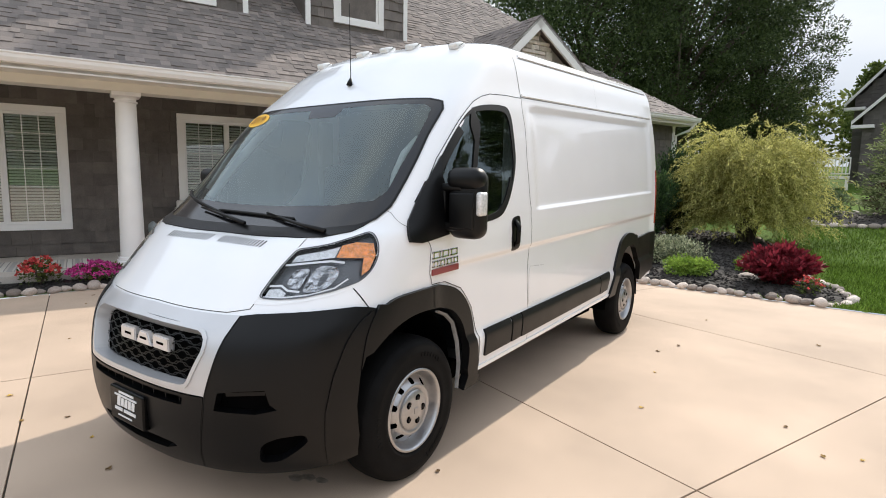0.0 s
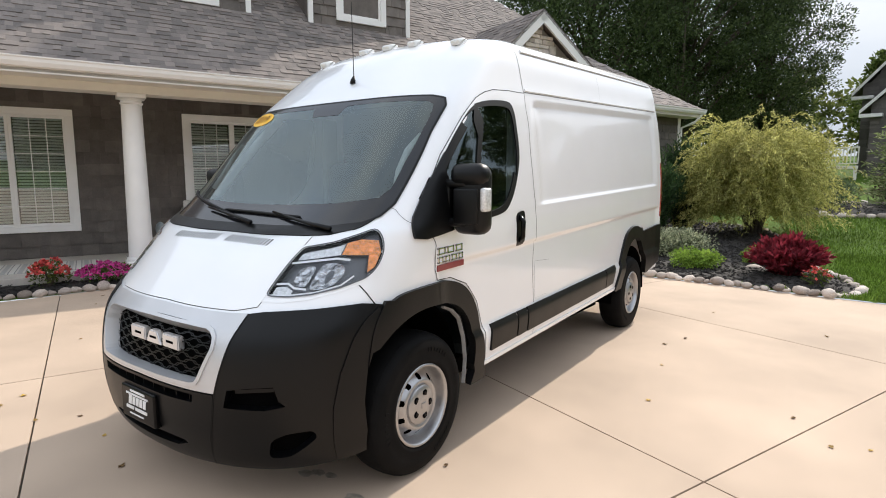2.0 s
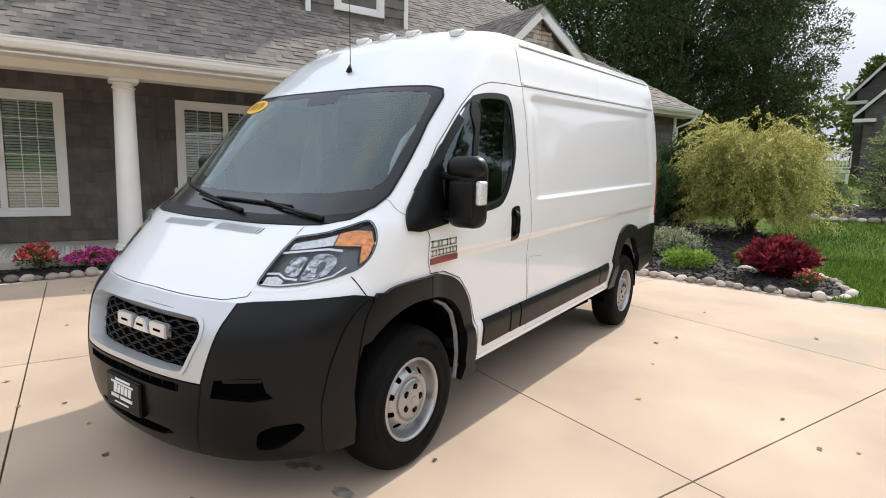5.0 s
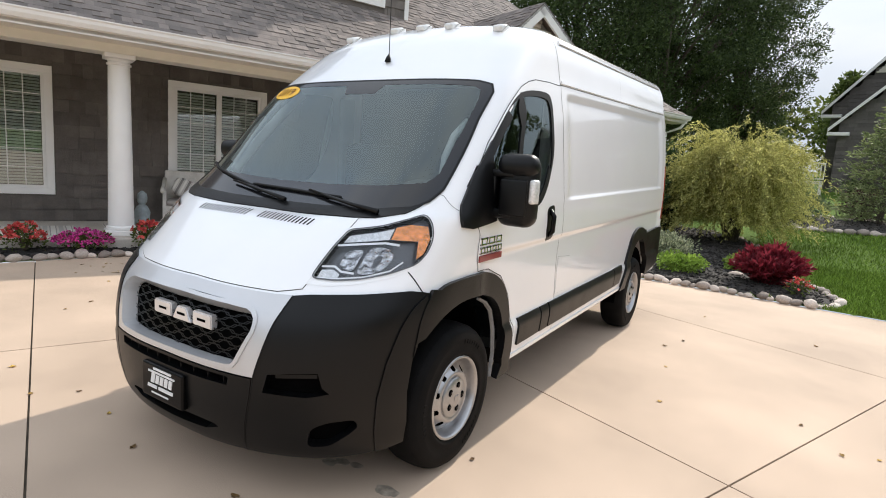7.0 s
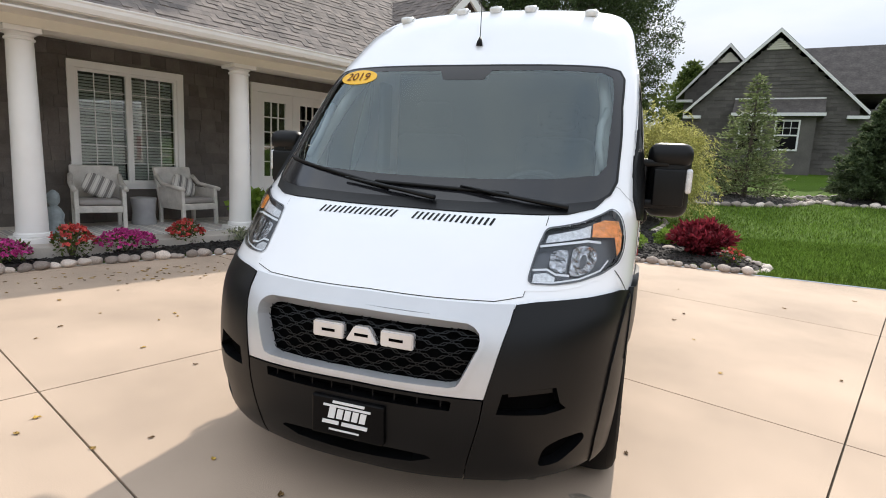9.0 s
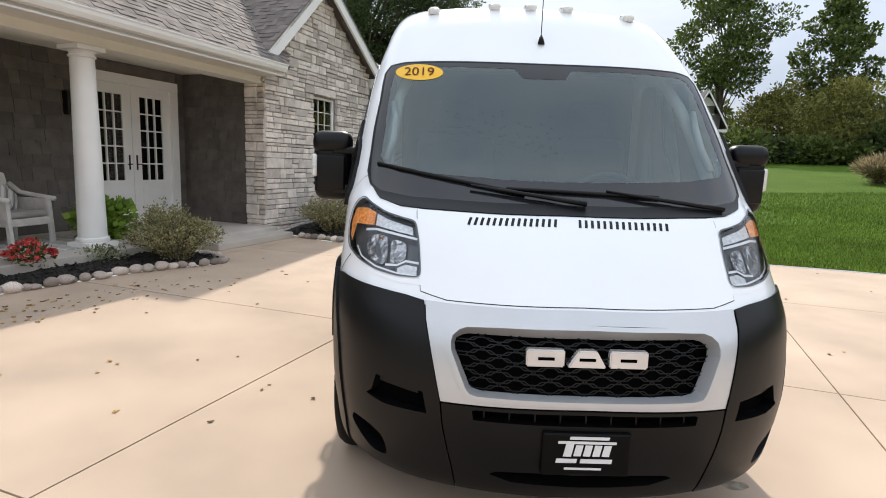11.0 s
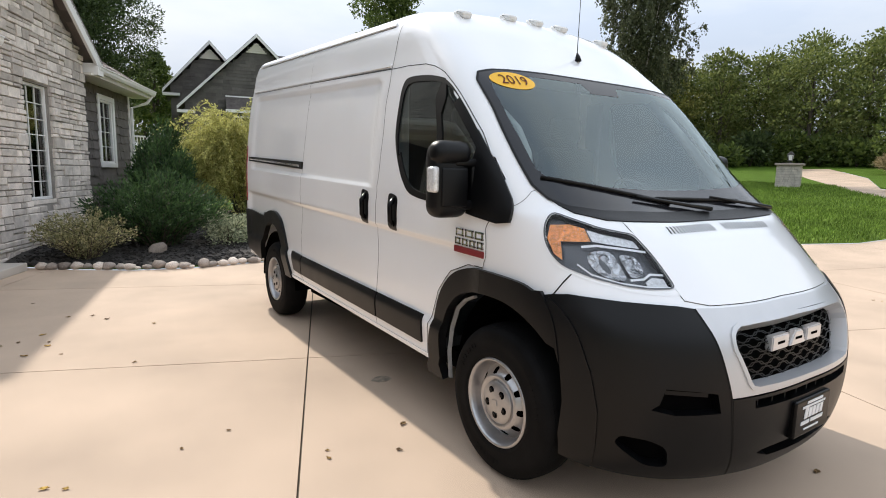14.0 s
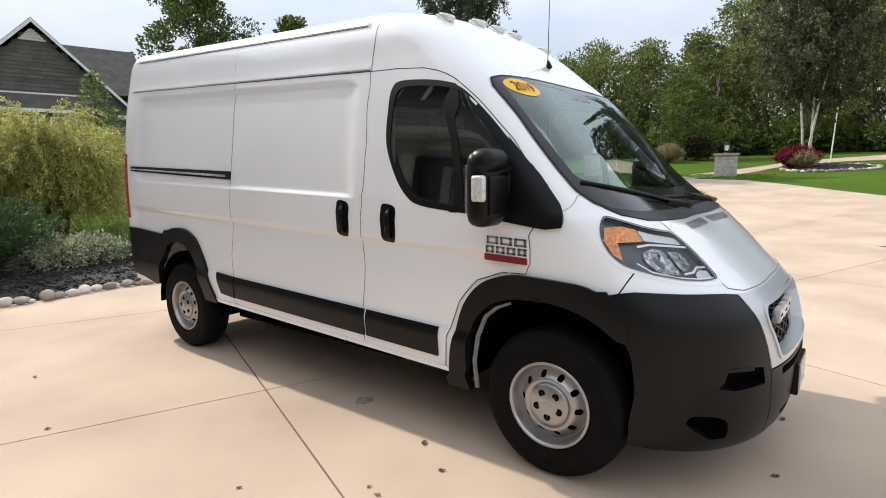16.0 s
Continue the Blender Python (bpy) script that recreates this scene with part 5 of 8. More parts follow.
def nb_gable(x0, x1, y, zb, ze, zp, depth, rows=True):
    """A gabled block: x0..x1 wide, its face at y, peak zp."""
    xm = (x0 + x1) / 2
    g = new("wing")
    g.parent = nb
    bm = bmesh.new()
    pr = [(x0 + .45, zb), (x1 - .45, zb), (x1 - .45, ze), (xm, zp - .35), (x0 + .45, ze)]
    A = [bm.verts.new((x, y, z)) for x, z in pr]
    B = [bm.verts.new((x, y + depth, z)) for x, z in pr]
    bm.faces.new(A), bm.faces.new(B[::-1])
    for k in range(5):
        bm.faces.new((A[k], B[k], B[(k + 1) % 5], A[(k + 1) % 5]))
    bmesh.ops.recalc_face_normals(bm, faces=bm.faces[:])
    w = part("wall", bm, M_SHAKE2, g)
    # siding courses
    verts, faces = [], []
    r = random.Random(int(x0 * 10) + 5)
    z = zb
    sl = (zp - ze) / (x1 - xm)
    while z < zp - .4:
        x = x0 + .45
        while x < x1 - .45:
            wd = r.uniform(.3, .8)
            a, b = x, min(x + wd - .01, x1 - .45)
            x += wd
            lim = zp - .35 - max(abs(a - xm), abs(b - xm)) * sl
            if z > lim + .16:
                continue
            k = len(verts)
            o = r.uniform(.02, .035)
            verts += [(a, y - .0, z), (b, y - .0, z), (b, y - .0, z + .22), (a, y - .0, z + .22), (a, y - o, z), (b, y - o, z), (b, y - .006, z + .22), (a, y - .006, z + .22)]
            faces += [tuple(q + k for q in f) for f in BOXF]
        z += .21
    tagged(raw("siding_course", verts, faces, M_SHAKE2, w), "courses of dark shakes", kind="stuff")
    for s, xe in ((-1, x0), (1, x1)):
        bm = bmesh.new()
        p = [(xe, ze - .35), (xm, zp + .02), (xm, zp + .14), (xe - s * 0, ze - .22)]
        A = [bm.verts.new((x, y - .35, z)) for x, z in p]
        B = [bm.verts.new((x, y + depth, z)) for x, z in p]
        bm.faces.new(A), bm.faces.new(B[::-1])
        for k in range(4):
            bm.faces.new((A[k], B[k], B[(k + 1) % 4], A[(k + 1) % 4]))
        bmesh.ops.recalc_face_normals(bm, faces=bm.faces[:])
        part("roof", bm, M_ROOF2, g)
        bm = bmesh.new()
        p = [(xe, ze - .44), (xm, zp - .10), (xm, zp + .10), (xe, ze - .24)]
        A = [bm.verts.new((x, y - .40, z)) for x, z in p]
        B = [bm.verts.new((x, y - .35, z)) for x, z in p]
        bm.faces.new(A), bm.faces.new(B[::-1])
        for k in range(4):
            bm.faces.new((A[k], B[k], B[(k + 1) % 4], A[(k + 1) % 4]))
        bmesh.ops.recalc_face_normals(bm, faces=bm.faces[:])
        part("rake_board", bm, M_TRIM, g)
        bm = bmesh.new()
        box(bm, xe, y - .40, ze - .62, xe - s * 1.0, y - .05, ze - .45)
        part("eave_return", bm, M_TRIM, g)
    bm = bmesh.new()
    vs3 = [(xm - .62, zp - 1.0), (xm + .62, zp - 1.0), (xm, zp - .36)]
    A = [bm.verts.new((x, y - .05, z)) for x, z in vs3]
    bm.faces.new(A)
    for k in range(5):
        z = zp - .98 + k * .12
        h = .6 * (1 - (k * .12) / .65)
        if h > .05:
            box(bm, xm - h, y - .09, z, xm + h, y - .05, z + .07)
    part("gable_vent", bm, M_SOFFIT, g)
    return g


nb_gable(-5.15, 4.15, 0, NZ, 5.35, 9.6, 9)
nb_gable(-6.05, -0.35, 2.6, NZ, 6.6, 9.45, 6)
nb_gable(4.7, 8.1, 3.6, NZ, 5.9, 8.9, 6)
nb_gable(8.3, 11.2, 5.2, NZ, 5.0, 7.2, 5)
# long roof running off to one side
bm = bmesh.new()
p = [(1.0, 6.2), (4.8, 9.5), (9.4, 5.2)]
A = [bm.verts.new((0.5, y, z)) for y, z in p]
B = [bm.verts.new((5.4, y, z)) for y, z in p]
bm.faces.new(A), bm.faces.new(B[::-1])
for k in range(3):
    bm.faces.new((A[k], B[k], B[(k + 1) % 3], A[(k + 1) % 3]))
bmesh.ops.recalc_face_normals(bm, faces=bm.faces[:])
part("long_roof", bm, M_ROOF2, nb)
boxes("long_wall", [(3.7, 1.4, NZ, 8.5, 8.5, 5.4)], M_SHAKE2, nb)
# shed roof and window
bm = bmesh.new()
p = [(-.05, 5.85), (-1.2, 4.95), (-1.2, 4.80), (-.05, 4.80)]
A = [bm.verts.new((-2.4, y, z)) for y, z in p]
B = [bm.verts.new((2.1, y, z)) for y, z in p]
bm.faces.new(A), bm.faces.new(B[::-1])
for k in range(4):
    bm.faces.new((A[k], B[k], B[(k + 1) % 4], A[(k + 1) % 4]))
bmesh.ops.recalc_face_normals(bm, faces=bm.faces[:])
part("shed_roof", bm, M_ROOF2, nb)
boxes("shed_fascia", [(-2.45, -1.26, 4.80, 2.15, -1.2, 4.98), (-2.4, -.08, 5.84, 2.1, -.04, 5.92)], M_TRIM, nb)
boxes("bay_wall", [(-2.2, -.9, NZ, 1.75, 0, 4.79)], M_SHAKE2, nb)
for x in (-.1, -1.9):
    w = new("window")
    w.parent = nb
    bm = bmesh.new()
    for a in ((x - .09, 2.9, x, 4.62), (x + 1.05, 2.9, x + 1.14, 4.62), (x, 2.9, x + 1.05, 3.0), (x, 4.52, x + 1.05, 4.62), (x, 3.72, x + 1.05, 3.80)):
        box(bm, a[0], -.98, a[1], a[2], -.88, a[3])
    for a in ((x + .33, 3.8, x + .36, 4.52), (x + .69, 3.8, x + .72, 4.52), (x, 4.15, x + 1.05, 4.18)):
        box(bm, a[0], -.94, a[1], a[2], -.89, a[3])
    part("frame", bm, M_TRIM, w)
    bm = bmesh.new()
    box(bm, x, -.92, 3.0, x + 1.05, -.905, 4.52)
    part("pane", bm, M_GLOSSBLACK, w)
# raised deck with pale rail
deck = empty("garden_deck", "raised wooden deck with a pale balustrade by the neighbouring house", "deck", pose(1.2, 32.2, 1.05, 0, 0, 0))
boxes("deck_floor", [(-2.2, 0, .95, 1.9, 2.0, 1.1)], M_SOFFIT, deck)
boxes("hand_rail", [(-2.2, -.03, 1.95, 1.9, .07, 2.03)], M_SOFFIT, deck)
boxes("bottom_rail", [(-2.2, 0, 1.18, 1.9, .05, 1.24)], M_SOFFIT, deck)
for k in range(28):
    boxes("baluster", [(-2.2 + k * .15, 0, 1.24, -2.15 + k * .15, .05, 1.95)], M_SOFFIT, deck)
for x in (-2.1, -.1, 1.8):
    boxes("post", [(x - .07, .02, -.1, x + .07, .16, .95)], M_SOFFIT, deck)
for i, (x, y) in enumerate(((4.6, 33.0), (6.4, 32.6), (11.4, 31.8), (12.6, 31.5))):
    shrub("foundation_shrub", x, y, .7, .9, M_LEAF_DK, "dark green shrub against the neighbouring house", 100 + i, n=900, leaf=.12)

# ---- gate piers, flag, drive island ----
M_PIER = mat("pier_stone", (0.42, 0.38, 0.34), 0.9, vary=0.2, scale=6, isl=.25, bump=.4, bscale=20)
M_CAP = mat("pier_cap", (0.34, 0.29, 0.25), 0.8, vary=0.1)


def pier(x, y, rz):
    z = ground_z(x, y)
    p = empty("gate_pier", "low stone gate pier with a black lantern on its cap", "pier", pose(x, y, z - .02, 0, 0, rz), "gate piers")
    r = random.Random(int(x * 10))
    boxes("core", [(-.42, -.42, 0, .42, .42, .98)], M_MORTAR, p)
    zz = .01
    while zz < .95:
        h = r.choice((.09, .12, .15))
        for k in range(4):
            u = -.46
            while u < .44:
                w = r.uniform(.15, .38)
                b = min(u + w, .46)
                bm = bmesh.new()
                box(bm, u + .006, -.47, zz + .006, b - .006, -.41, min(zz + h, .98) - .006)
                bmesh.ops.rotate(bm, cent=(0, 0, 0), matrix=Matrix.Rotation(k * math.pi / 2, 3, "Z"), verts=bm.verts[:])
                part("stone", bm, M_PIER, p)
                u += w
        zz += h
    boxes("cap", [(-.55, -.55, .98, .55, .55, 1.08)], M_CAP, p, bevel=.015)
    bm = bmesh.new()
    lathe(bm, [(0, 1.08), (.12, 1.08), (.10, 1.12), (.03, 1.14), (.03, 1.17), (.11, 1.19), (.11, 1.21)], 12)
    lathe(bm, [(.16, 1.46), (.15, 1.48), (.05, 1.58), (.02, 1.62), (0, 1.62)], 12)
    for k in range(4):
        a = k * math.pi / 2 + .78
        tube(bm, [(.10 * math.cos(a), .10 * math.sin(a), 1.2), (.14 * math.cos(a), .14 * math.sin(a), 1.47)], .012, 5)
    part("lantern", bm, M_BRONZE, p)
    bm = bmesh.new()
    lathe(bm, [(.09, 1.21), (.125, 1.46)], 12)
    part("lantern_glass", bm, M_TRIM, p)


pier(24.4, 10.4, 20)
pier(25.3, 4.4, 10)
fz = ground_z(40.7, 8.1)
fp = empty("flag_pole", "pole with a drooping red, white and blue flag", "flag", pose(40.7, 8.1, fz))
bm = bmesh.new()
tube(bm, [(0, 0, 0), (.25, 0, 5.9)], [.03, .02], 8)
part("pole", bm, M_BRONZE, fp)
M_FLAGR = mat("flag_red", (0.32, 0.05, 0.06), 0.8)
M_FLAGW = mat("flag_white", (0.55, 0.53, 0.52), 0.8)
M_FLAGB = mat("flag_blue", (0.05, 0.06, 0.16), 0.8)
for k in range(9):
    bm = bmesh.new()
    pts = []
    for s in range(13):
        z = 5.6 - s * .17
        pts.append(((k - 4) * -.075 - .32 + .10 * math.sin(s * .6 + k * .5), .06 * math.sin(s * .9 + k), z))
    A = [bm.verts.new(q) for q in pts]
    B = [bm.verts.new((q[0] - .078, q[1] + .02 * math.sin(k), q[2] - .03)) for q in pts]
    for s in range(12):
        bm.faces.new((A[s], A[s + 1], B[s + 1], B[s]))
    part("stripe", bm, (M_FLAGR, M_FLAGW)[k % 2], fp)
bm = bmesh.new()
box(bm, -.02, -.08, 5.0, -.30, .10, 5.62)
part("canton", bm, M_FLAGB, fp)
bm = bmesh.new()
tube(bm, [(0, 0, 0), (.1, -.35, 7.4)], [.035, .025], 8)
tp = link("white_pole", bm, M_TRIM)
tp.matrix_world = pose(34.7, .95, ground_z(34.7, .95))
tagged(tp, "thin white pole beside the drive island", "pole")
isl = [(29.9 + 2.3 * math.cos(t) + .4 * math.sin(2 * t), .7 + 2.0 * math.sin(t)) for t in np.linspace(0, 2 * math.pi, 36, endpoint=False)]
bed(isl, "mulched drive island", seed=70, step=.5, mound=.15)
LANE = [(23.7, 5.5), (25.6, 4.25), (28, 3.5), (30.5, 3.05), (33, 2.0), (35, .3), (36, -2), (38, -8), (42, -8), (40.8, -1.5), (38.1, .9), (35, 3), (31, 4.2), (28.4, 5), (25.5, 6.4), (24.3, 6.9)]
lv, lf = sheet(LANE, [(x * .8, y * .8) for x in range(29, 52) for y in range(-10, 9) if inside(x * .8, y * .8, LANE)])
lane = raw("lane", [(v.x, v.y, ground_z(v.x, v.y) + .03) for v in lv], lf, M_CONCRETE)
tagged(lane, "pale concrete lane winding off behind the island", "lane", kind="structure")
rock_line(isl + isl[:1], "rocks round the drive island", (.09, .15), seed=71)
spray_shrub("burgundy_bush", 29.2, 2.0, .95, 1.25, M_LEAF_RD, "burgundy bush in the drive island", 110, n=200, per=26, leaf=.2, aspect=.4)
spray_shrub("plume_grass", 28.6, 1.7, .6, .95, M_STRAW, "pale plume grass in the drive island", 111, n=200, per=14, leaf=.22, aspect=.15)
for i, (x, y, rd, h) in enumerate(((21.6, 14.6, 1.5, 2.0), (23.0, 16.3, 1.3, 1.8), (20.6, 17.2, 1.2, 1.7), (35.4, 9.9, .9, 1.4), (18.9, 21.5, 1.0, 1.5))):
    spray_shrub("plume_grass", x, y, rd, h, M_STRAW if i != 0 else leafm("green_plume", (.17, .17, .07), (.30, .26, .14)), "tall clump of pale plume grass", 112 + i, n=360, per=18, leaf=.35, aspect=.07, arch=.6)
shrub("purple_shrub", 37.8, 8.7, 1.2, 1.7, leafm("dark_purple_leaf", (.035, .02, .03), (.06, .035, .04)), "dark purple shrub at the wood's edge", 120, n=1600, leaf=.18)
limb_tree("round_tree", 38.6, 9.6, 5.6, 2.6, M_LEAF_MD, "round green tree at the wood's edge", 121, trunk=.12, clear=.08, n_leaf=9000, leaf=.2, clumps=46)

# ---- the wood along the far side ----
M_LEAF_WD = leafm("far_wood_leaf", (.11, .15, .04), (.19, .21, .06))
M_LEAF_WY = leafm("far_yellow_leaf", (.15, .165, .035), (.23, .215, .06))
rw = random.Random(77)
k = 0
for az in np.arange(-24, 62, 3.6):
    for ring_r in (52, 60):
        a = radians(az + rw.uniform(-1.4, 1.4))
        d = ring_r + rw.uniform(-3, 3)
        x, y = -2 + d * math.cos(a), -2 + d * math.sin(a)
        h = rw.uniform(7.6, 10.6) * float(np.interp(az, (-5, 8, 14, 22, 30, 40, 41), (1.55, 1.5, 1.22, 1.02, .92, .8, .62)))
        if az > 52 and ring_r < 55:
            continue
        mt = M_LEAF_WY if rw.random() < (.45 if az > 34 else .16) else M_LEAF_WD
        limb_tree("wood_tree", x, y, h, rw.uniform(3.2, 4.6), mt, "leafy broadleaf tree in the wood", 200 + k, trunk=.22, clear=.06, n_leaf=8500, leaf=.26, clumps=52, group="trees of the wood")
        k += 1
for az in np.arange(-24, 60, 2.6):
    a = radians(az)
    d = 47 + rw.uniform(-2, 2)
    x, y = -2 + d * math.cos(a), -2 + d * math.sin(a)
    shrub("undergrowth", x, y, rw.uniform(1.6, 2.3), rw.uniform(1.6, 3.0), M_LEAF_MD if rw.random() < .6 else M_LEAF_DK, "dark undergrowth at the wood's edge", 300 + k, n=1100, leaf=.34, group="undergrowth of the wood", stems=4)
    k += 1
# far tree belts in other directions
for az in list(np.arange(64, 130, 5.5)) + list(np.arange(-150, -26, 9)):
    a = radians(az)
    d = 78 + rw.uniform(-6, 6)
    x, y = d * math.cos(a), d * math.sin(a)
    limb_tree("distant_tree", x, y, rw.uniform(6.5, 9.0) if az > 0 else rw.uniform(9, 13), rw.uniform(3.5, 5.0), M_LEAF_WD, "distant leafy tree beyond the houses", 400 + k, trunk=.2, clear=.05, n_leaf=2600, leaf=.6, clumps=30, group="distant trees")
    k += 1

# ---- grass blades and fallen leaves ----
def inside_many(X, Y, poly):
    c = np.zeros(len(X), bool)
    for i in range(len(poly)):
        (xa, ya), (xb, yb) = poly[i], poly[i - 1]
        if ya != yb:
            c ^= ((ya > Y) != (yb > Y)) & (X < (xb - xa) * (Y - ya) / (yb - ya) + xa)
    return c


def blades(name, n, x0, x1, y0, y1, size, seed, ok):
    r = np.random.RandomState(seed)
    pts = []
    while len(pts) < n:
        X, Y = r.uniform(x0, x1, 40000), r.uniform(y0, y1, 40000)
        good = ok(X, Y)
        pts += list(zip(X[good], Y[good]))
        if len(pts) < 10:
            break
    pts = pts[:n]
    P = [(x, y, ground_z(x, y) + .008, r.normal(0, .4), r.normal(0, .4), 1.0) for x, y in pts]
    ob = leaves(name, P, size, M_BLADE, None, seed, up=.6, aspect=.16)
    return tagged(ob, "short mown lawn grass blades", "grass", kind="stuff")


ok = lambda x, y: ~inside_many(x, y, DRIVE) & ~inside_many(x, y, SIDE_BED)
blades("lawn_grass", 90000, 2.6, 9.0, 4.5, 10.5, .06, 1, ok)
blades("lawn_grass", 80000, 1.5, 17.0, 3.0, 18.0, .085, 2, ok)
blades("lawn_grass", 60000, 9.0, 26.0, 2.4, 14.0, .10, 3, ok)
M_FALLEN = mat("fallen_leaf", (0.19, 0.10, 0.035), 0.8, vary=0.3, rnd=.4, tint=(.42, .27, .05), scale=20)
FL = []
for s in range(4):
    bm = bmesh.new()
    r = random.Random(s)
    n = 10
    rim = [bm.verts.new(((.03 + .008 * math.sin(3 * t + s)) * math.cos(t), (.017 + .006 * math.cos(4 * t)) * math.sin(t), .004 + .010 * math.sin(2 * t + s) ** 2)) for t in np.linspace(0, 2 * math.pi, n, endpoint=False)]
    c = bm.verts.new((0, 0, .002))
    for i in range(n):
        bm.faces.new((rim[i], rim[(i + 1) % n], c))
    me = bpy.data.meshes.new("fallen_leaf")
    bm.to_mesh(me)
    bm.free()
    me.materials.append(M_FALLEN)
    FL.append(me)
rl = random.Random(9)
spots = [(-.335, -.881), (-.787, -.773), (1.04, .12), (2.48, 1.875), (2.86, 1.63), (2.68, 1.55), (1.52, 3.35), (1.41, 3.04), (1.54, 2.43), (-1.89, -.83), (-1.81, -.98), (-1.2, -.74), (-1.36, -.93),
         (-2.76, .96), (-2.29, .21), (-3.22, .27), (-3.1, 0), (2.6, 4.2), (-2.68, .91), (-2.72, .75), (-2.29, .19), (-1.73, .11), (-1.94, 1.12), (-1.085, .69), (-1.25, .44), (-2.02, 3.67), (-2.48, 4.25), (-2.72, 3.07), (-1.59, .55), (.39, -.83), (2.36, -.55)]
for _ in range(18):
    spots.append((rl.uniform(-4.8, -1.2), rl.uniform(.2, 5.5)))
for _ in range(110):
    u = rl.uniform(0, 1)
    spots.append((-5.2 + u * 1.5 + rl.uniform(0, .9), 1.0 + u * 2.6 + rl.uniform(-.3, .3)))
for _ in range(9):
    spots.append((rl.uniform(1.3, 5.5), rl.uniform(-.5, 5.5)))
for x, y in spots:
    if not inside(x, y, DRIVE):
        continue
    ob = new("fallen_leaf", FL[rl.randrange(4)])
    s = rl.uniform(.45, .85)
    ob.matrix_world = pose(x, y, ground_z(x, y) + .001, 0, 0, rl.uniform(0, 360)) @ Matrix.Diagonal((s, s, s, 1))
    tagged(ob, "dry brown fallen leaf on the concrete", "leaf", "fallen leaves on the drive")
M_STAIN = mat("oil_stain", (0.30, 0.25, 0.195), 0.8, vary=0.35, scale=30)
for i, (x, y, rd) in enumerate(((.55, -.32, .035), (.62, -.30, .03), (.873, -.375, .05), (-.87, 1.37, .06), (.50, -.36, .035))):
    r = random.Random(i)
    bm = bmesh.new()
    prism(bm, [((rd * (1 + .35 * noise.noise(Vector((math.cos(t) * 1.6, math.sin(t) * 1.6, i * 3.3))))) * math.cos(t) * 1.25 + x, (rd * (1 + .35 * noise.noise(Vector((math.cos(t) * 1.6, math.sin(t) * 1.6, i * 3.3 + 9))))) * math.sin(t) * .8 + y) for t in np.linspace(0, 2 * math.pi, 22, endpoint=False)], .0005, .0015)
    tagged(link("oil_stain", bm, M_STAIN), "dark dried drip stain on the concrete", "stain", "stains on the drive")

# ---- the van: master skin ----
# rings round the body: (front z, front y, corner depth, squareness, half width, side z)
RINGS = [
    (0.20, -0.75, 0.70, 2.4, 0.90, 0.20),
    (0.28, -0.85, 0.72, 2.5, 0.945, 0.29),
    (0.40, -0.895, 0.75, 2.5, 0.965, 0.42),
    (0.55, -0.907, 0.76, 2.55, 0.98, 0.56),
    (0.70, -0.900, 0.76, 2.55, 0.985, 0.71),
    (0.84, -0.865, 0.74, 2.55, 0.987, 0.86),
    (0.92, -0.80, 0.72, 2.5, 0.987, 0.96),
    (1.00, -0.715, 0.70, 2.5, 0.987, 1.05),
    (1.08, -0.63, 0.68, 2.6, 0.987, 1.13),
    (1.16, -0.54, 0.66, 2.8, 0.987, 1.20),
    (1.22, -0.45, 0.62, 2.95, 0.985, 1.27),
    (1.275, -0.34, 0.58, 3.05, 0.983, 1.33),
    (1.42, -0.145, 0.50, 3.4, 0.972, 1.47),
    (1.60, 0.035, 0.45, 4.0, 0.955, 1.63),
    (1.80, 0.215, 0.42, 4.2, 0.93, 1.82),
    (1.95, 0.355, 0.40, 4.1, 0.905, 1.96),
    (2.11, 0.53, 0.38, 4.2, 0.875, 2.10),
    (2.26, 0.70, 0.40, 4.0, 0.845, 2.24),
    (2.36, 0.86, 0.40, 3.6, 0.79, 2.345),
    (2.41, 1.00, 0.38, 3.2, 0.70, 2.395),
    (2.435, 1.20, 0.30, 3.0, 0.50, 2.425),
    (2.445, 1.40, 0.20, 3.0, 0.25, 2.44),
    (2.45, 1.50, 0.10, 3.0, 0.02, 2.45),
]
RAKE = 0.032
REAR = 4.42


def raked(p):
    k = min(1.0, max(0.0, (p[2] - 1.2) / 0.7)) * max(0.0, p[1] - 1.1)
    return Vector((p[0], p[1], p[2] + RAKE * (p[1] - 0.6) + 0.02 * k))


def ring_at(v):
    """Ring numbers, smoothly between the rows."""
    i = min(int(v), len(RINGS) - 2)
    t = v - i
    p0, p1, p2, p3 = (np.array(RINGS[min(max(i + k, 0), len(RINGS) - 1)]) for k in (-1, 0, 1, 2))
    m1, m2 = (p2 - p0) / 2, (p3 - p1) / 2
    return (2 * t ** 3 - 3 * t * t + 1) * p1 + (t ** 3 - 2 * t * t + t) * m1 + (3 * t * t - 2 * t ** 3) * p2 + (t ** 3 - t * t) * m2


def side_press(y, z):
    """The pressed recesses of the slab sides, in metres inward."""
    def band(q, a, b, s):
        f = lambda k: min(1, max(0, k)) ** 2 * (3 - 2 * min(1, max(0, k)))
        return f((q - a) / s) * f((b - q) / s)
    d = 0.016 * band(z, 1.305, 1.985, .015) * band(y, 1.27, 4.15, .11)
    d += 0.020 * band(z, 0.60, 1.085, .03) * band(y, 0.1, 4.3, .12)
    return d


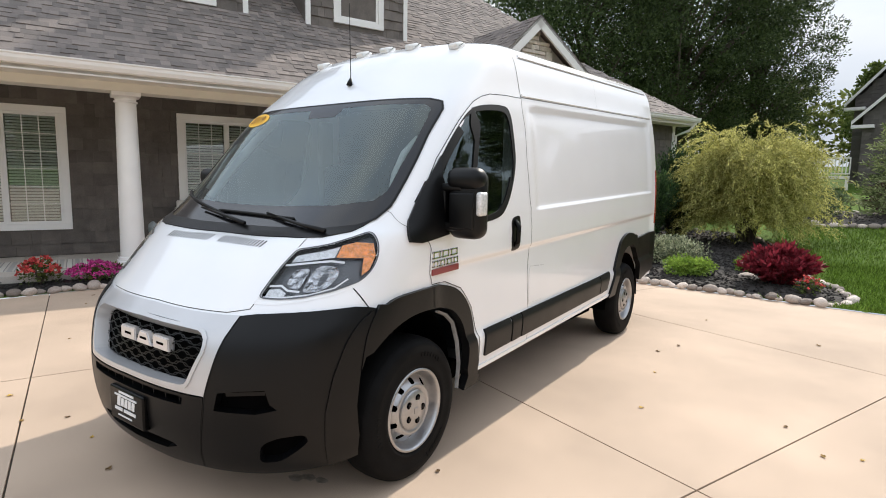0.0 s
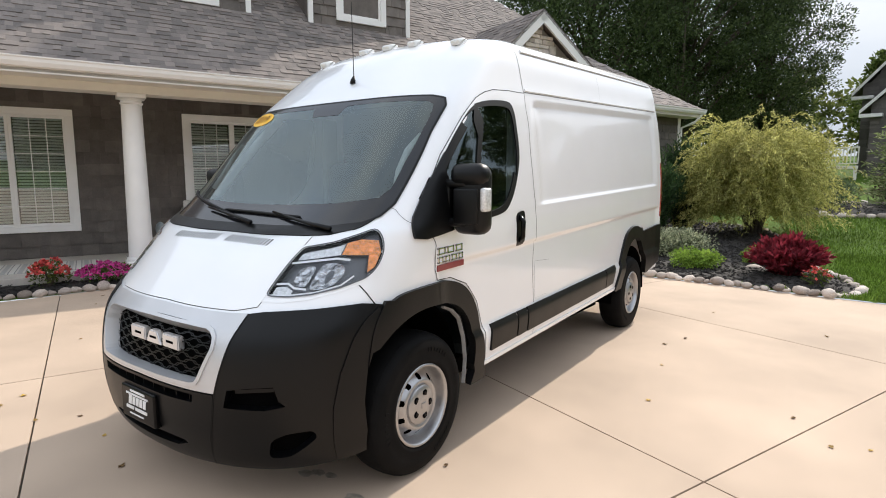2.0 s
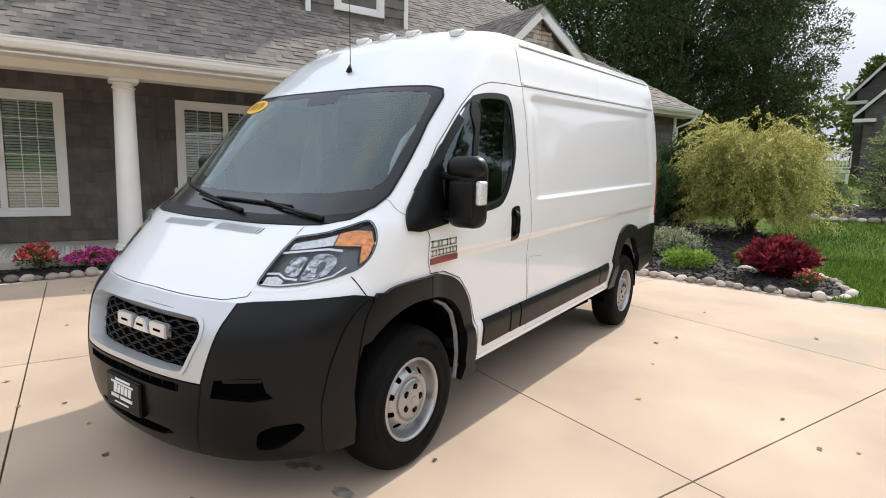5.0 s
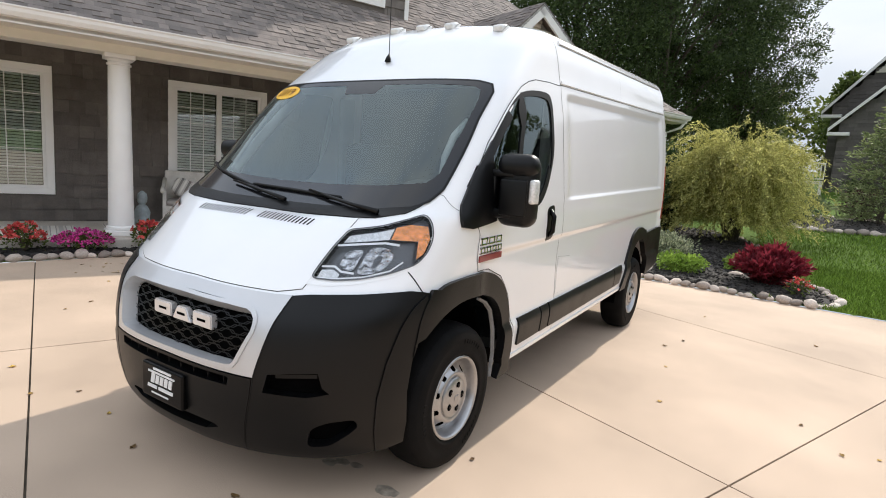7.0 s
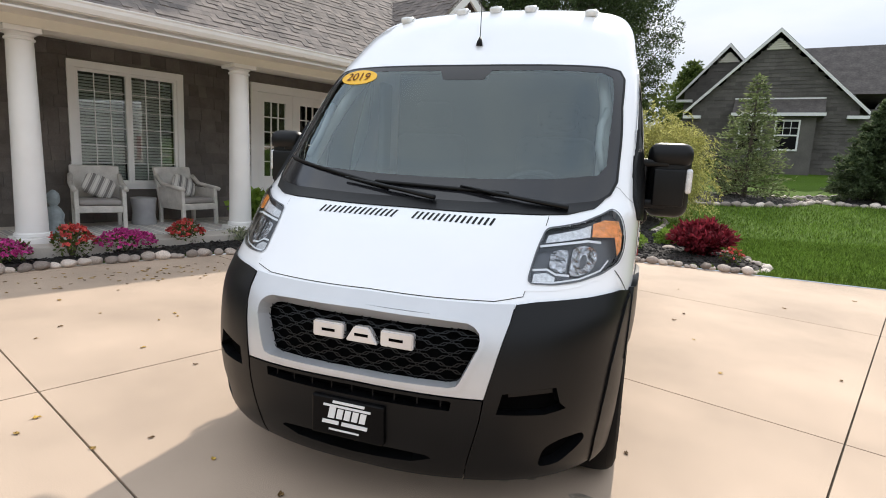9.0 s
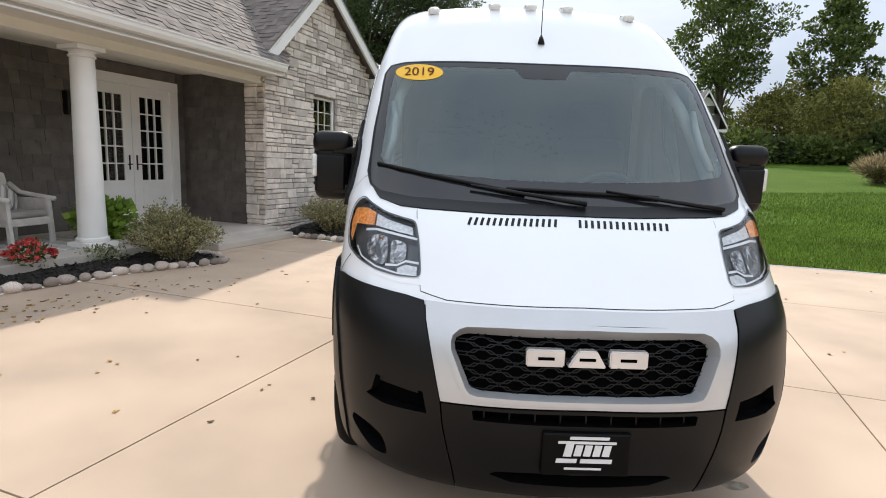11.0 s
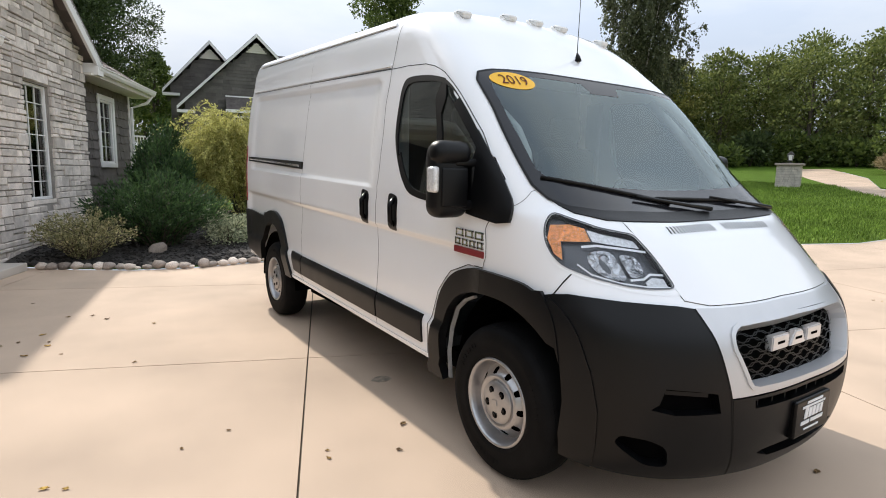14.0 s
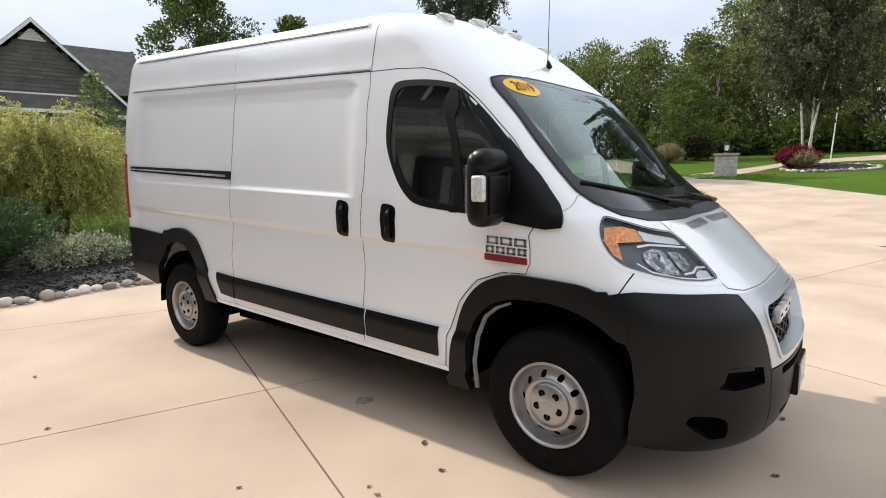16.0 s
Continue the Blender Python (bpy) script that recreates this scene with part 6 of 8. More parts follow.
def master():
    nv, nu1, nu2, nu3 = 132, 34, 92, 10
    rows = []
    for k in range(nv + 1):
        zf, yf, b, n, w, zs = ring_at(k / nv * (len(RINGS) - 1))
        row = []
        for i in range(nu1 + 1):
            th = math.pi / 2 * i / nu1
            s, c = math.sin(th) ** (2 / n), math.cos(th) ** (2 / n) if i < nu1 else 0.0
            x, y = w * s, yf + b * (1 - c)
            f = s * s * (3 - 2 * s)
            row.append((x, y, zf + (zs - zf) * f))
        y0 = yf + b
        for i in range(1, nu2 + 1):
            y = y0 + (REAR - .12 - y0) * i / nu2
            row.append((w - side_press(y, zs) * (1 if zs > .6 else 0), y, zs))
        for i in range(1, nu3 + 1):
            th = math.pi / 2 * i / nu3
            row.append((max(0, w - .10 * (1 - math.cos(th))) if i < nu3 else max(0, w - .10), REAR - .12 + .12 * math.sin(th), zs))
        row.append((0, REAR, zs))
        rows.append([Vector(p) for p in row])
    return rows


SKIN = master()

NV, NU = len(SKIN), len(SKIN[0])
GRID = np.array([[tuple(p) for p in r] for r in SKIN])  # [v][u] -> x, y, z


def surf(u, v):
    """The skin at fractional column u (negative: the other side) and row v, and its outward normal."""
    sg = -1 if u < 0 else 1
    a = min(abs(u), NU - 1.001)
    v = min(max(v, 0), NV - 1.001)
    i, j = int(a), int(v)
    s, t = a - i, v - j
    p00, p10, p01, p11 = GRID[j, i], GRID[j, i + 1], GRID[j + 1, i], GRID[j + 1, i + 1]
    p = p00 * (1 - s) * (1 - t) + p10 * s * (1 - t) + p01 * (1 - s) * t + p11 * s * t
    return Vector((p[0] * sg, p[1], p[2]))


def nrm(u, v):
    e = 0.6
    if abs(u) < e:
        du = surf(e, v) - surf(-e, v)
    else:
        du = surf(u + e, v) - surf(u - e, v)
    dv = surf(u, v + e) - surf(u, v - e)
    n = du.cross(dv)
    return n.normalized() if n.length > 1e-9 else Vector((0, 0, 1))


def uv_of(p):
    """Row and column of the skin nearest to a place (x of either sign)."""
    sg = -1 if p[0] < 0 else 1
    q = np.array((abs(p[0]), p[1], p[2]))
    d = ((GRID - q) ** 2).sum(-1)
    j, i = np.unravel_index(d.argmin(), d.shape)
    u, v = float(i), float(j)
    for _ in range(5):
        c = np.array(surf(max(u, 0), v))
        du = (np.array(surf(u + .5, v)) - np.array(surf(max(u - .5, 0), v)))
        dv = (np.array(surf(u, min(v + .5, NV - 1))) - np.array(surf(u, max(v - .5, 0))))
        A = np.stack([du, dv], 1)
        st = np.linalg.lstsq(A, q - c, rcond=None)[0]
        u, v = max(0.0, u + float(np.clip(st[0], -1, 1))), min(max(0.0, v + float(np.clip(st[1], -1, 1))), NV - 1)
    return (u * sg, v)


def on_side(y, z, sg=1):
    """A place on the flank from y and z."""
    zs = GRID[:, 80, 2]
    w = np.interp(z, zs, GRID[:, 80, 0])
    return (sg * w, y, z)


def on_front(x, z):
    """A place on the nose or the screen from x and z, between the skin's rows."""
    a = abs(x)
    prev = None
    for j in range(NV):
        xs = GRID[j, :36, 0]
        if xs[-1] < a:
            prev = None
            continue
        y, zz = np.interp(a, xs, GRID[j, :36, 1]), np.interp(a, xs, GRID[j, :36, 2])
        if prev and prev[1] <= z <= zz:
            t = (z - prev[1]) / max(1e-9, zz - prev[1])
            return (x, float(prev[0] + t * (y - prev[0])), z)
        prev = (y, zz)
    return (x, float(y), float(zz))


def dense(loop, step=1.2):
    out = []
    for k, (u0, v0) in enumerate(loop):
        u1, v1 = loop[(k + 1) % len(loop)]
        n = max(1, int(math.hypot(u1 - u0, v1 - v0) / step))
        out += [(u0 + (u1 - u0) * t / n, v0 + (v1 - v0) * t / n) for t in range(n)]
    return out


def rounded(pts, r=0.25, n=3):
    """Cuts the corners of an outline in 3D with short curves."""
    out, k = [], len(pts)
    for i in range(k):
        a, b, c = Vector(pts[i - 1]), Vector(pts[i]), Vector(pts[(i + 1) % k])
        la, lc = (a - b).length, (c - b).length
        d = min(r, la * .45, lc * .45)
        p, q = b + (a - b).normalized() * d, b + (c - b).normalized() * d
        for t in range(n + 1):
            s = t / n
            out.append(tuple(p * (1 - s) ** 2 + b * 2 * s * (1 - s) + q * s * s))
    return out


def skin_part(name, outline, material, parent, off=0.003, thick=0.0, holes=(), label="", bulge=0.0, every=1, dome=None, uv=False):
    """A panel that follows the skin: outline and holes as places; off: how proud it stands; thick: the depth of its rim."""
    loops = [dense([p if uv else uv_of(p) for p in lp]) for lp in (outline, *holes)]
    us, vs_ = [p[0] for p in loops[0]], [p[1] for p in loops[0]]
    inner = []
    for i in range(int(math.floor(min(us))), int(math.ceil(max(us))) + 1, every):
        for j in range(int(min(vs_)), int(max(vs_)) + 2, every):
            q = (i + .013, j + .017)
            if inside(*q, loops[0]) and not any(inside(*q, h) for h in loops[1:]):
                if all((q[0] - a) ** 2 + (q[1] - b) ** 2 > .16 for lp in loops for a, b in lp):
                    inner.append(q)
    v2, f2 = sheet(loops[0], inner, loops[1:])
    top, nor = [], []
    for q in v2:
        n = nrm(q.x, q.y)
        d = off + (bulge if not dome else 0)
        if dome:
            e = min(math.hypot(q.x - a, q.y - b) for a, b in loops[0])
            d = off + dome * min(1, e / 3.0)
        top.append(surf(q.x, q.y) + n * d)
        nor.append(n)
    verts, faces, normals = list(top), [tuple(f) for f in f2], list(nor)
    if thick:
        cnt = set()
        for f in f2:
            for i in range(len(f)):
                cnt.add((f[i - 1], f[i]))
        for a, b in list(cnt):
            if (b, a) not in cnt:
                k = len(verts)
                side = (top[b] - top[a]).cross(nor[a])
                side = side.normalized() if side.length > 1e-9 else nor[a]
                verts += [top[a], top[b], top[b] - nor[b] * thick, top[a] - nor[a] * thick]
                normals += [side] * 4
                faces.append((k + 1, k, k + 3, k + 2))
    verts = [raked(p) for p in verts]
    me = bpy.data.meshes.new(name)
    me.from_pydata(verts, [], faces)
    me.materials.append(material)
    me.polygons.foreach_set("use_smooth", [True] * len(me.polygons))
    me.normals_split_custom_set_from_vertices([tuple(n) for n in normals])
    ob = new(name, me)
    ob.parent = parent
    if label:
        tagged(ob, label)
    return ob


def skin_strip(name, path, width, material, parent, off=0.001, closed=False):
    """A narrow strip along a line on the skin."""
    pts = dense([uv_of(p) for p in path], 1.0)
    if not closed:
        n_last = uv_of(path[-1])
        # dense() closes the loop; keep only the open run
        run, k = [], 0
        loop = [uv_of(p) for p in path]
        for (u0, v0), (u1, v1) in zip(loop, loop[1:]):
            n = max(1, int(math.hypot(u1 - u0, v1 - v0) / 1.0))
            run += [(u0 + (u1 - u0) * t / n, v0 + (v1 - v0) * t / n) for t in range(n)]
        pts = run + [n_last]
    P = [surf(*p) for p in pts]
    N = [nrm(*p) for p in pts]
    verts, faces, m = [], [], len(P)
    for i in range(m):
        a, b = P[i - 1 if (closed or i) else 0], P[(i + 1) % m if closed else min(i + 1, m - 1)]
        s = (b - a).cross(N[i]).normalized() * width / 2
        verts += [raked(P[i] + s + N[i] * off), raked(P[i] - s + N[i] * off)]
    for i in range(m if closed else m - 1):
        j = (i + 1) % m
        faces.append((2 * i, 2 * i + 1, 2 * j + 1, 2 * j))
    return raw(name, verts, faces, material, parent, smooth=True)


# grey for panel seams and for the painted soft shadow along the roof flanges
M_SEAM_SHADE = mat("seam_and_shade_grey", (0.16, 0.165, 0.17), 0.6, vary=0.2)
M_TRIMGREY = mat("primer_grey", (0.25, 0.25, 0.25), 0.6, vary=0.2, scale=20)
van = empty("van", "white high-roof cargo van with black bumpers and mirrors, parked", "van")

# outlines on the flank (y, z)
WIN = smoothed([(1.03, 1.62), (1.032, 1.80), (1.015, 1.92), (.94, 1.957), (.70, 1.942), (.545, 1.895), (.39, 1.775), (.22, 1.61), (.045, 1.42), (-.01, 1.31), (-.02, 1.25), (.20, 1.252), (.48, 1.266), (.77, 1.289), (.88, 1.345), (.965, 1.46)], 4)
SCREEN = [(0, 1.976), (.40, 1.974), (.74, 1.962), (.815, 1.945), (.842, 1.90), (.850, 1.75), (.868, 1.52), (.872, 1.40), (.850, 1.345), (.80, 1.315), (.66, 1.296), (.3, 1.285), (0, 1.282)]


def both(fn):
    for sg in (1, -1):
        fn(sg)


def wheel_gap(y, z, grow=0.0):
    return math.hypot(y, z - .40) < .565 + grow or math.hypot((y - 3.454) * 1.08, z - .30) < .545 + grow or (abs(y) < .53 + grow and z < .4) or (abs(y - 3.454) < .50 + grow and z < .4)


LAMP_TOP = [(.872, -.205, 1.29), on_front(.83, 1.268), on_front(.76, 1.238), on_front(.68, 1.222), on_front(.632, 1.215)]
LAMP_IN = [on_front(.615, 1.15), on_front(.606, 1.08), on_front(.602, 1.024)]
LAMP_BOT = [on_front(.70, 1.022), on_front(.78, 1.030), on_front(.86, 1.052), (.915, -.325, 1.085), (.935, -.27, 1.13), (.935, -.225, 1.19), (.912, -.205, 1.25)]
LAMP = rounded(LAMP_TOP + LAMP_IN + LAMP_BOT, .03)
LAMP_MID = Vector((.78, -.42, 1.14))
LAMP_UV = [uv_of(LAMP_MID + (Vector(p) - LAMP_MID) * 1.03) for p in LAMP]

# body shell: the skin less the screen, the door glass, the arches and the bumper
win_in = [(y + (.03 if y < .5 else -.03), z + (.03 if z < 1.5 else -.03)) for y, z in WIN]
scr = [(x, z) for x, z in SCREEN] + [(-x, z) for x, z in SCREEN[::-1]]
vv, ff = [], []
keepi = {}
for sg in (1, -1):
    for j in range(NV - 1):
        for i in range(NU - 1):
            c = (GRID[j, i] + GRID[j + 1, i + 1]) / 2
            x, y, z = c
            if i >= 20 and x > .7 and inside(y, z, WIN):
                continue
            if inside(i + .5, j + .5, LAMP_UV):
                continue
            if i < 36 and z > 1.3 and inside(x * .0 + x / .965, (z - 1.63) / .94 + 1.63, scr) and y < .75:
                continue
            if wheel_gap(y, z) and x > .5:
                continue
            if z < .94 and y < -.30:
                continue
            if z < .40 and y > .4:
                continue
            q = []
            for (a, b) in ((j, i), (j, i + 1), (j + 1, i + 1), (j + 1, i)):
                key = (sg, a, b)
                if key not in keepi:
                    keepi[key] = len(vv)
                    p = GRID[a, b]
                    vv.append(raked((sg * p[0], p[1], p[2])))
                q.append(keepi[key])
            ff.append(tuple(q) if sg > 0 else tuple(q[::-1]))
shell = raw("body", vv, ff, M_PAINT, van, smooth=True)

# screen: glass and its black border
outer = [on_front(0, SCREEN[0][1])] + [on_front(x, z) for x, z in SCREEN[1:-1]] + [on_front(0, SCREEN[-1][1])] + [on_front(-x, z) for x, z in SCREEN[1:-1][::-1]]
FR = [(0, 1.888), (.115, 1.888), (.15, 1.943), (.45, 1.943), (.74, 1.928), (.785, 1.905), (.80, 1.85), (.812, 1.6), (.82, 1.47), (.79, 1.425), (.6, 1.40), (.3, 1.386), (0, 1.38)]
inner_l = [on_front(0, FR[0][1])] + [on_front(x, z) for x, z in FR[1:-1]] + [on_front(0, FR[-1][1])] + [on_front(-x, z) for x, z in FR[1:-1][::-1]]
M_FRIT = mat("black_glass_border", (0.012, 0.012, 0.014), 0.12, vary=0.1, spec=0.5)
ws = skin_part("windscreen", outer, M_VGLASS, van, off=.004, label="tinted laminated windscreen")
ws.visible_shadow = False
skin_part("black_border", outer, M_FRIT, ws, off=.0048, thick=.004, holes=[inner_l])
skin_strip("screen_seal", outer, .012, M_SEAL, ws, off=.0056, closed=True)
# cowl below the screen
cowl = [on_front(x, z) for x, z in ((0, 1.288), (.3, 1.290), (.66, 1.302), (.80, 1.32), (.845, 1.345), (.80, 1.292), (.70, 1.268), (.60, 1.262), (.3, 1.252), (0, 1.250))]
cowl_l = cowl + [(-x, y, z) for x, y, z in cowl[1:-1][::-1]]
skin_part("cowl", cowl_l, M_PLASTIC, van, off=.006, thick=.02, label="black plastic cowl under the windscreen")

# bonnet with its vents
HOOD = [(0, .962), (.30, .962), (.50, .966), (.598, .985), (.604, 1.03), (.612, 1.10), (.622, 1.20), (.628, 1.262), (.58, 1.258), (.3, 1.248), (0, 1.245)]
hood_pts = [on_front(x, z) for x, z in HOOD]
hood_l = hood_pts + [(-x, y, z) for x, y, z in hood_pts[1:-1][::-1]]
hood = skin_part("bonnet", hood_l, M_PAINT, van, off=.003, thick=.006)
skin_strip("bonnet_gap", hood_l, .006, M_SEAL, hood, off=.0012, closed=True)
for x0, n in ((-.415, 15), (.045, 15)):
    for k in range(n):
        x = x0 + k * .0255
        a, b = on_front(x, 1.212), on_front(x + (.012 if x0 < 0 else .010), 1.238)
        skin_strip("vent_slot", [a, b], .0115, M_SEAL, hood, off=.0040)

# doors and gaps on both flanks
DOOR = [(.075, 1.455), (.22, 1.64), (.44, 1.836), (.60, 1.95), (.70, 1.995), (.80, 2.018), (1.0, 2.03), (1.204, 2.03), (1.195, 1.53), (1.217, 1.32), (1.234, 1.02), (1.257, .63), (1.245, .41), (.625, .405), (.605, .6), (.525, .80), (.41, .93), (.26, .99), (.118, 1.0), (.096, 1.06), (.07, 1.24), (.04, 1.36)]
SLIDE = [(1.204, 2.03), (2.59, 2.035), (2.60, 1.50), (2.615, 1.34), (2.61, 1.05), (2.66, .80), (2.665, .46), (2.60, .415), (1.245, .41), (1.257, .63), (1.234, 1.02), (1.217, 1.32), (1.195, 1.53)]


def flank(sg):
    S = lambda q: [on_side(y, z, sg) for y, z in q]
    door = skin_part("front_door", S(DOOR), M_PAINT, van, off=.0028, thick=.005, holes=[S([(y + (.012 if y < .5 else -.012), z + (.012 if z < 1.5 else -.012)) for y, z in WIN])])
    skin_strip("door_gap", S(DOOR), .0045, M_SEAL, door, off=.0034, closed=True)
    # glass, seal and the divider
    g = skin_part("door_glass", S(WIN), M_VGLASS, door, off=-.003)
    g.visible_shadow = False
    hole = [(y + (.035 if y < .45 else -.035), z + (.032 if z < 1.5 else -.035)) for y, z in WIN]
    skin_part("window_seal", S(WIN), M_SEAL, door, off=.0045, thick=.008, holes=[S(hole)])
    skin_part("divider", S([(.575, 1.915), (.615, 1.925), (.575, 1.265), (.525, 1.265)]), M_SEAL, door, off=.0035, thick=.01)
    # sail plate under the mirror
    skin_part("mirror_base", S([(.245, 1.645), (.065, 1.475), (-.04, 1.345), (-.062, 1.29), (-.055, 1.235), (.02, 1.222), (.25, 1.245), (.24, 1.45)]), M_PLASTIC, door, off=.018, thick=.03, label="black plastic mirror mount")
    # recessed handle
    skin_part("door_handle", rounded(S([(.945, 1.275), (1.06, 1.29), (1.062, 1.075), (.955, 1.065)]), .04), M_PLASTIC, door, off=.006, thick=.01)
    bm = bmesh.new()
    px = on_side(1.0, 1.18, sg)[0]
    tube(bm, [(px, .99, 1.10), (px + sg * .028, .99, 1.125), (px + sg * .03, .99, 1.22), (px, .99, 1.255)], .016, 8)
    for v in bm.verts:
        v.co = raked(v.co)
    part("grip", bm, M_GLOSSBLACK, door, smooth=True)
    # fender line from the screen to the door, and the gap to the bumper
    skin_strip("wing_gap", [(sg * .772, -.10, 1.395), (sg * .86, -.06, 1.345), (sg * .944, -.018, 1.29)], .003, M_SEAM_SHADE, van)
    skin_strip("wing_gap", [(sg * .905, -.375, 1.075), (sg * .94, -.345, 1.02), (sg * .968, -.30, .945)], .006, M_SEAL, van)
    # roof seam with a raised flange, above and below; grey strips paint the soft shadow
    skin_strip("roof_seam", S([(1.21, 2.037), (2.6, 2.037), (4.25, 2.037)]), .006, M_SEAM_SHADE, van)
    skin_strip("roof_gutter", S([(1.28, 2.300), (2.6, 2.300), (4.25, 2.300)]), .006, M_SEAM_SHADE, van)
    skin_part("roof_rail", S([(1.28, 2.305), (4.22, 2.305), (4.22, 2.325), (1.28, 2.325)]), M_PAINT, van, off=.010, thick=.02)
    skin_part("roof_flange", S([(1.22, 2.045), (4.25, 2.045), (4.25, 2.062), (1.22, 2.062)]), M_PAINT, van, off=.008, thick=.012)
    skin_strip("panel_joint", S([(2.62, 2.05), (2.62, 2.30)]), .002, M_SEAM_SHADE, van)
    skin_strip("roof_joint", S([(1.204, 2.035), (1.20, 2.12), (1.195, 2.22), (1.19, 2.31)]), .005, M_SEAL, van)
    # lower guard strips
    for y0, y1 in ((.665, 1.215), (1.235, 2.62), (2.635, 2.88)) if sg < 0 else ((.665, .98), (1.0, 1.12), (1.14, 2.62), (2.635, 2.88)):
        z0, z1 = .475, .632
        pts = [(y0, z0), (y1, z0 + .003), (y1, z1), (y0, z1)]
        if y1 > 2.8:
            pts = [(y0, z0), (y1 - .06, z0 + .01), (y1, z1 + .008), (y0, z1)]
        skin_part("guard_strip", S(pts), M_PLASTIC, van, off=.016, thick=.02, label="black plastic side guard strip")
    # front wheel arch flare
    fo = [(.60, .33), (.588, .40), (.578, .495), (.553, .60), (.49, .79), (.384, .915), (.245, .976), (.099, .993), (-.131, .990), (-.225, .968), (-.30, .935)]
    fi = [(-.385, .70), (-.32, .77), (-.20, .845), (-.05, .882), (.125, .878), (.27, .845), (.36, .79), (.43, .70), (.465, .58), (.47, .45), (.455, .33)]
    run = lambda q: smoothed(q, 4)[:(len(q) - 1) * 4 + 1]
    fo, fi = [fo[0]] + run(fo)[3:-3] + [fo[-1]], [fi[0]] + run(fi)[3:-3] + [fi[-1]]
    fl = skin_part("wheel_arch", S(fo + fi), M_PLASTIC, van, off=.022, thick=.05, dome=.0, label="black plastic wheel arch flare")
    skin_strip("arch_joint", S([(.112, .99), (.118, .88)]), .006, M_SEAL, fl, off=.0235)
    # rear arch and bumper side
    ro = [(2.905, .39), (2.925, .43), (2.996, .57), (3.06, .72), (3.152, .862), (3.25, .92), (3.36, .945), (3.50, .938), (3.62, .905), (3.70, .872), (3.78, .866), (4.0, .876), (4.30, .885)]
    ri = [(4.30, .46), (4.10, .44), (3.90, .40), (3.84, .41), (3.80, .56), (3.74, .68), (3.63, .775), (3.50, .815), (3.38, .815), (3.27, .765), (3.19, .67), (3.12, .52), (3.07, .39)]
    rr1, rr2 = run(ro[:10]), run(ri[6:])
    skin_part("wheel_arch", S([ro[0]] + rr1[3:-3] + [ro[9], (3.74, .66), ri[6]] + rr2[3:-3] + [ri[-1]]), M_PLASTIC, van, off=.022, thick=.05)
    skin_part("rear_bumper_side", S([(3.72, .866), (4.0, .876), (4.30, .885), (4.30, .46), (4.10, .44), (3.90, .40), (3.84, .41), (3.80, .56), (3.745, .67)]), M_PLASTIC, van, off=.018, thick=.05, label="black rear bumper end")
    # sill
    skin_part("sill", S([(.60, .40), (2.92, .40), (2.92, .425), (.60, .425)]), M_PAINT, van, off=.010, thick=.03)


both(flank)
slide = skin_part("sliding_door", [on_side(y, z, -1) for y, z in SLIDE], M_PAINT, van, off=.0028, thick=.005)
skin_strip("door_gap", [on_side(y, z, -1) for y, z in SLIDE], .0045, M_SEAL, slide, off=.0034, closed=True)
skin_part("door_handle", rounded([on_side(y, z, -1) for y, z in ((1.325, 1.275), (1.435, 1.29), (1.437, 1.075), (1.335, 1.065))], .04), M_PLASTIC, slide, off=.006, thick=.01)
bm = bmesh.new()
px = -on_side(1.38, 1.18, 1)[0]
tube(bm, [(px, 1.375, 1.10), (px - .028, 1.375, 1.125), (px - .03, 1.375, 1.22), (px, 1.375, 1.255)], .016, 8)
for v in bm.verts:
    v.co = raked(v.co)
part("grip", bm, M_GLOSSBLACK, slide, smooth=True)
rail = skin_part("door_rail", [on_side(y, z, -1) for y, z in ((2.615, 1.362), (4.20, 1.380), (4.20, 1.420), (2.615, 1.420))], M_SEAL, van, off=.010, thick=.02, label="black sliding door rail with bright lip")
skin_part("rail_lip", [on_side(y, z, -1) for y, z in ((2.66, 1.378), (4.18, 1.392), (4.18, 1.402), (2.66, 1.394))], M_CHROME, rail, off=.016, thick=.01)
fuel = skin_part("fuel_flap", [on_side(y, z, 1) for y, z in ((1.262, .925), (1.48, .905), (1.47, .665), (1.27, .668))], M_PAINT, van, off=.002, thick=.004)
skin_strip("flap_gap", [on_side(y, z, 1) for y, z in ((1.262, .925), (1.48, .905), (1.47, .665), (1.27, .668))], .0028, M_SEAM_SHADE, fuel, off=.0008, closed=True)

M_TAIL = mat("red_tail_lens", (0.35, 0.012, 0.014), 0.2, vary=0.1, scale=30, coat=0.6)
for sg in (1, -1):
    skin_part("tail_lamp", [on_side(4.285, .97, sg), (sg * .955, 4.37, .97), (sg * .93, 4.37, 1.52), on_side(4.285, 1.52, sg)], M_TAIL, van, off=.004, thick=.01, label="red tail lamp")

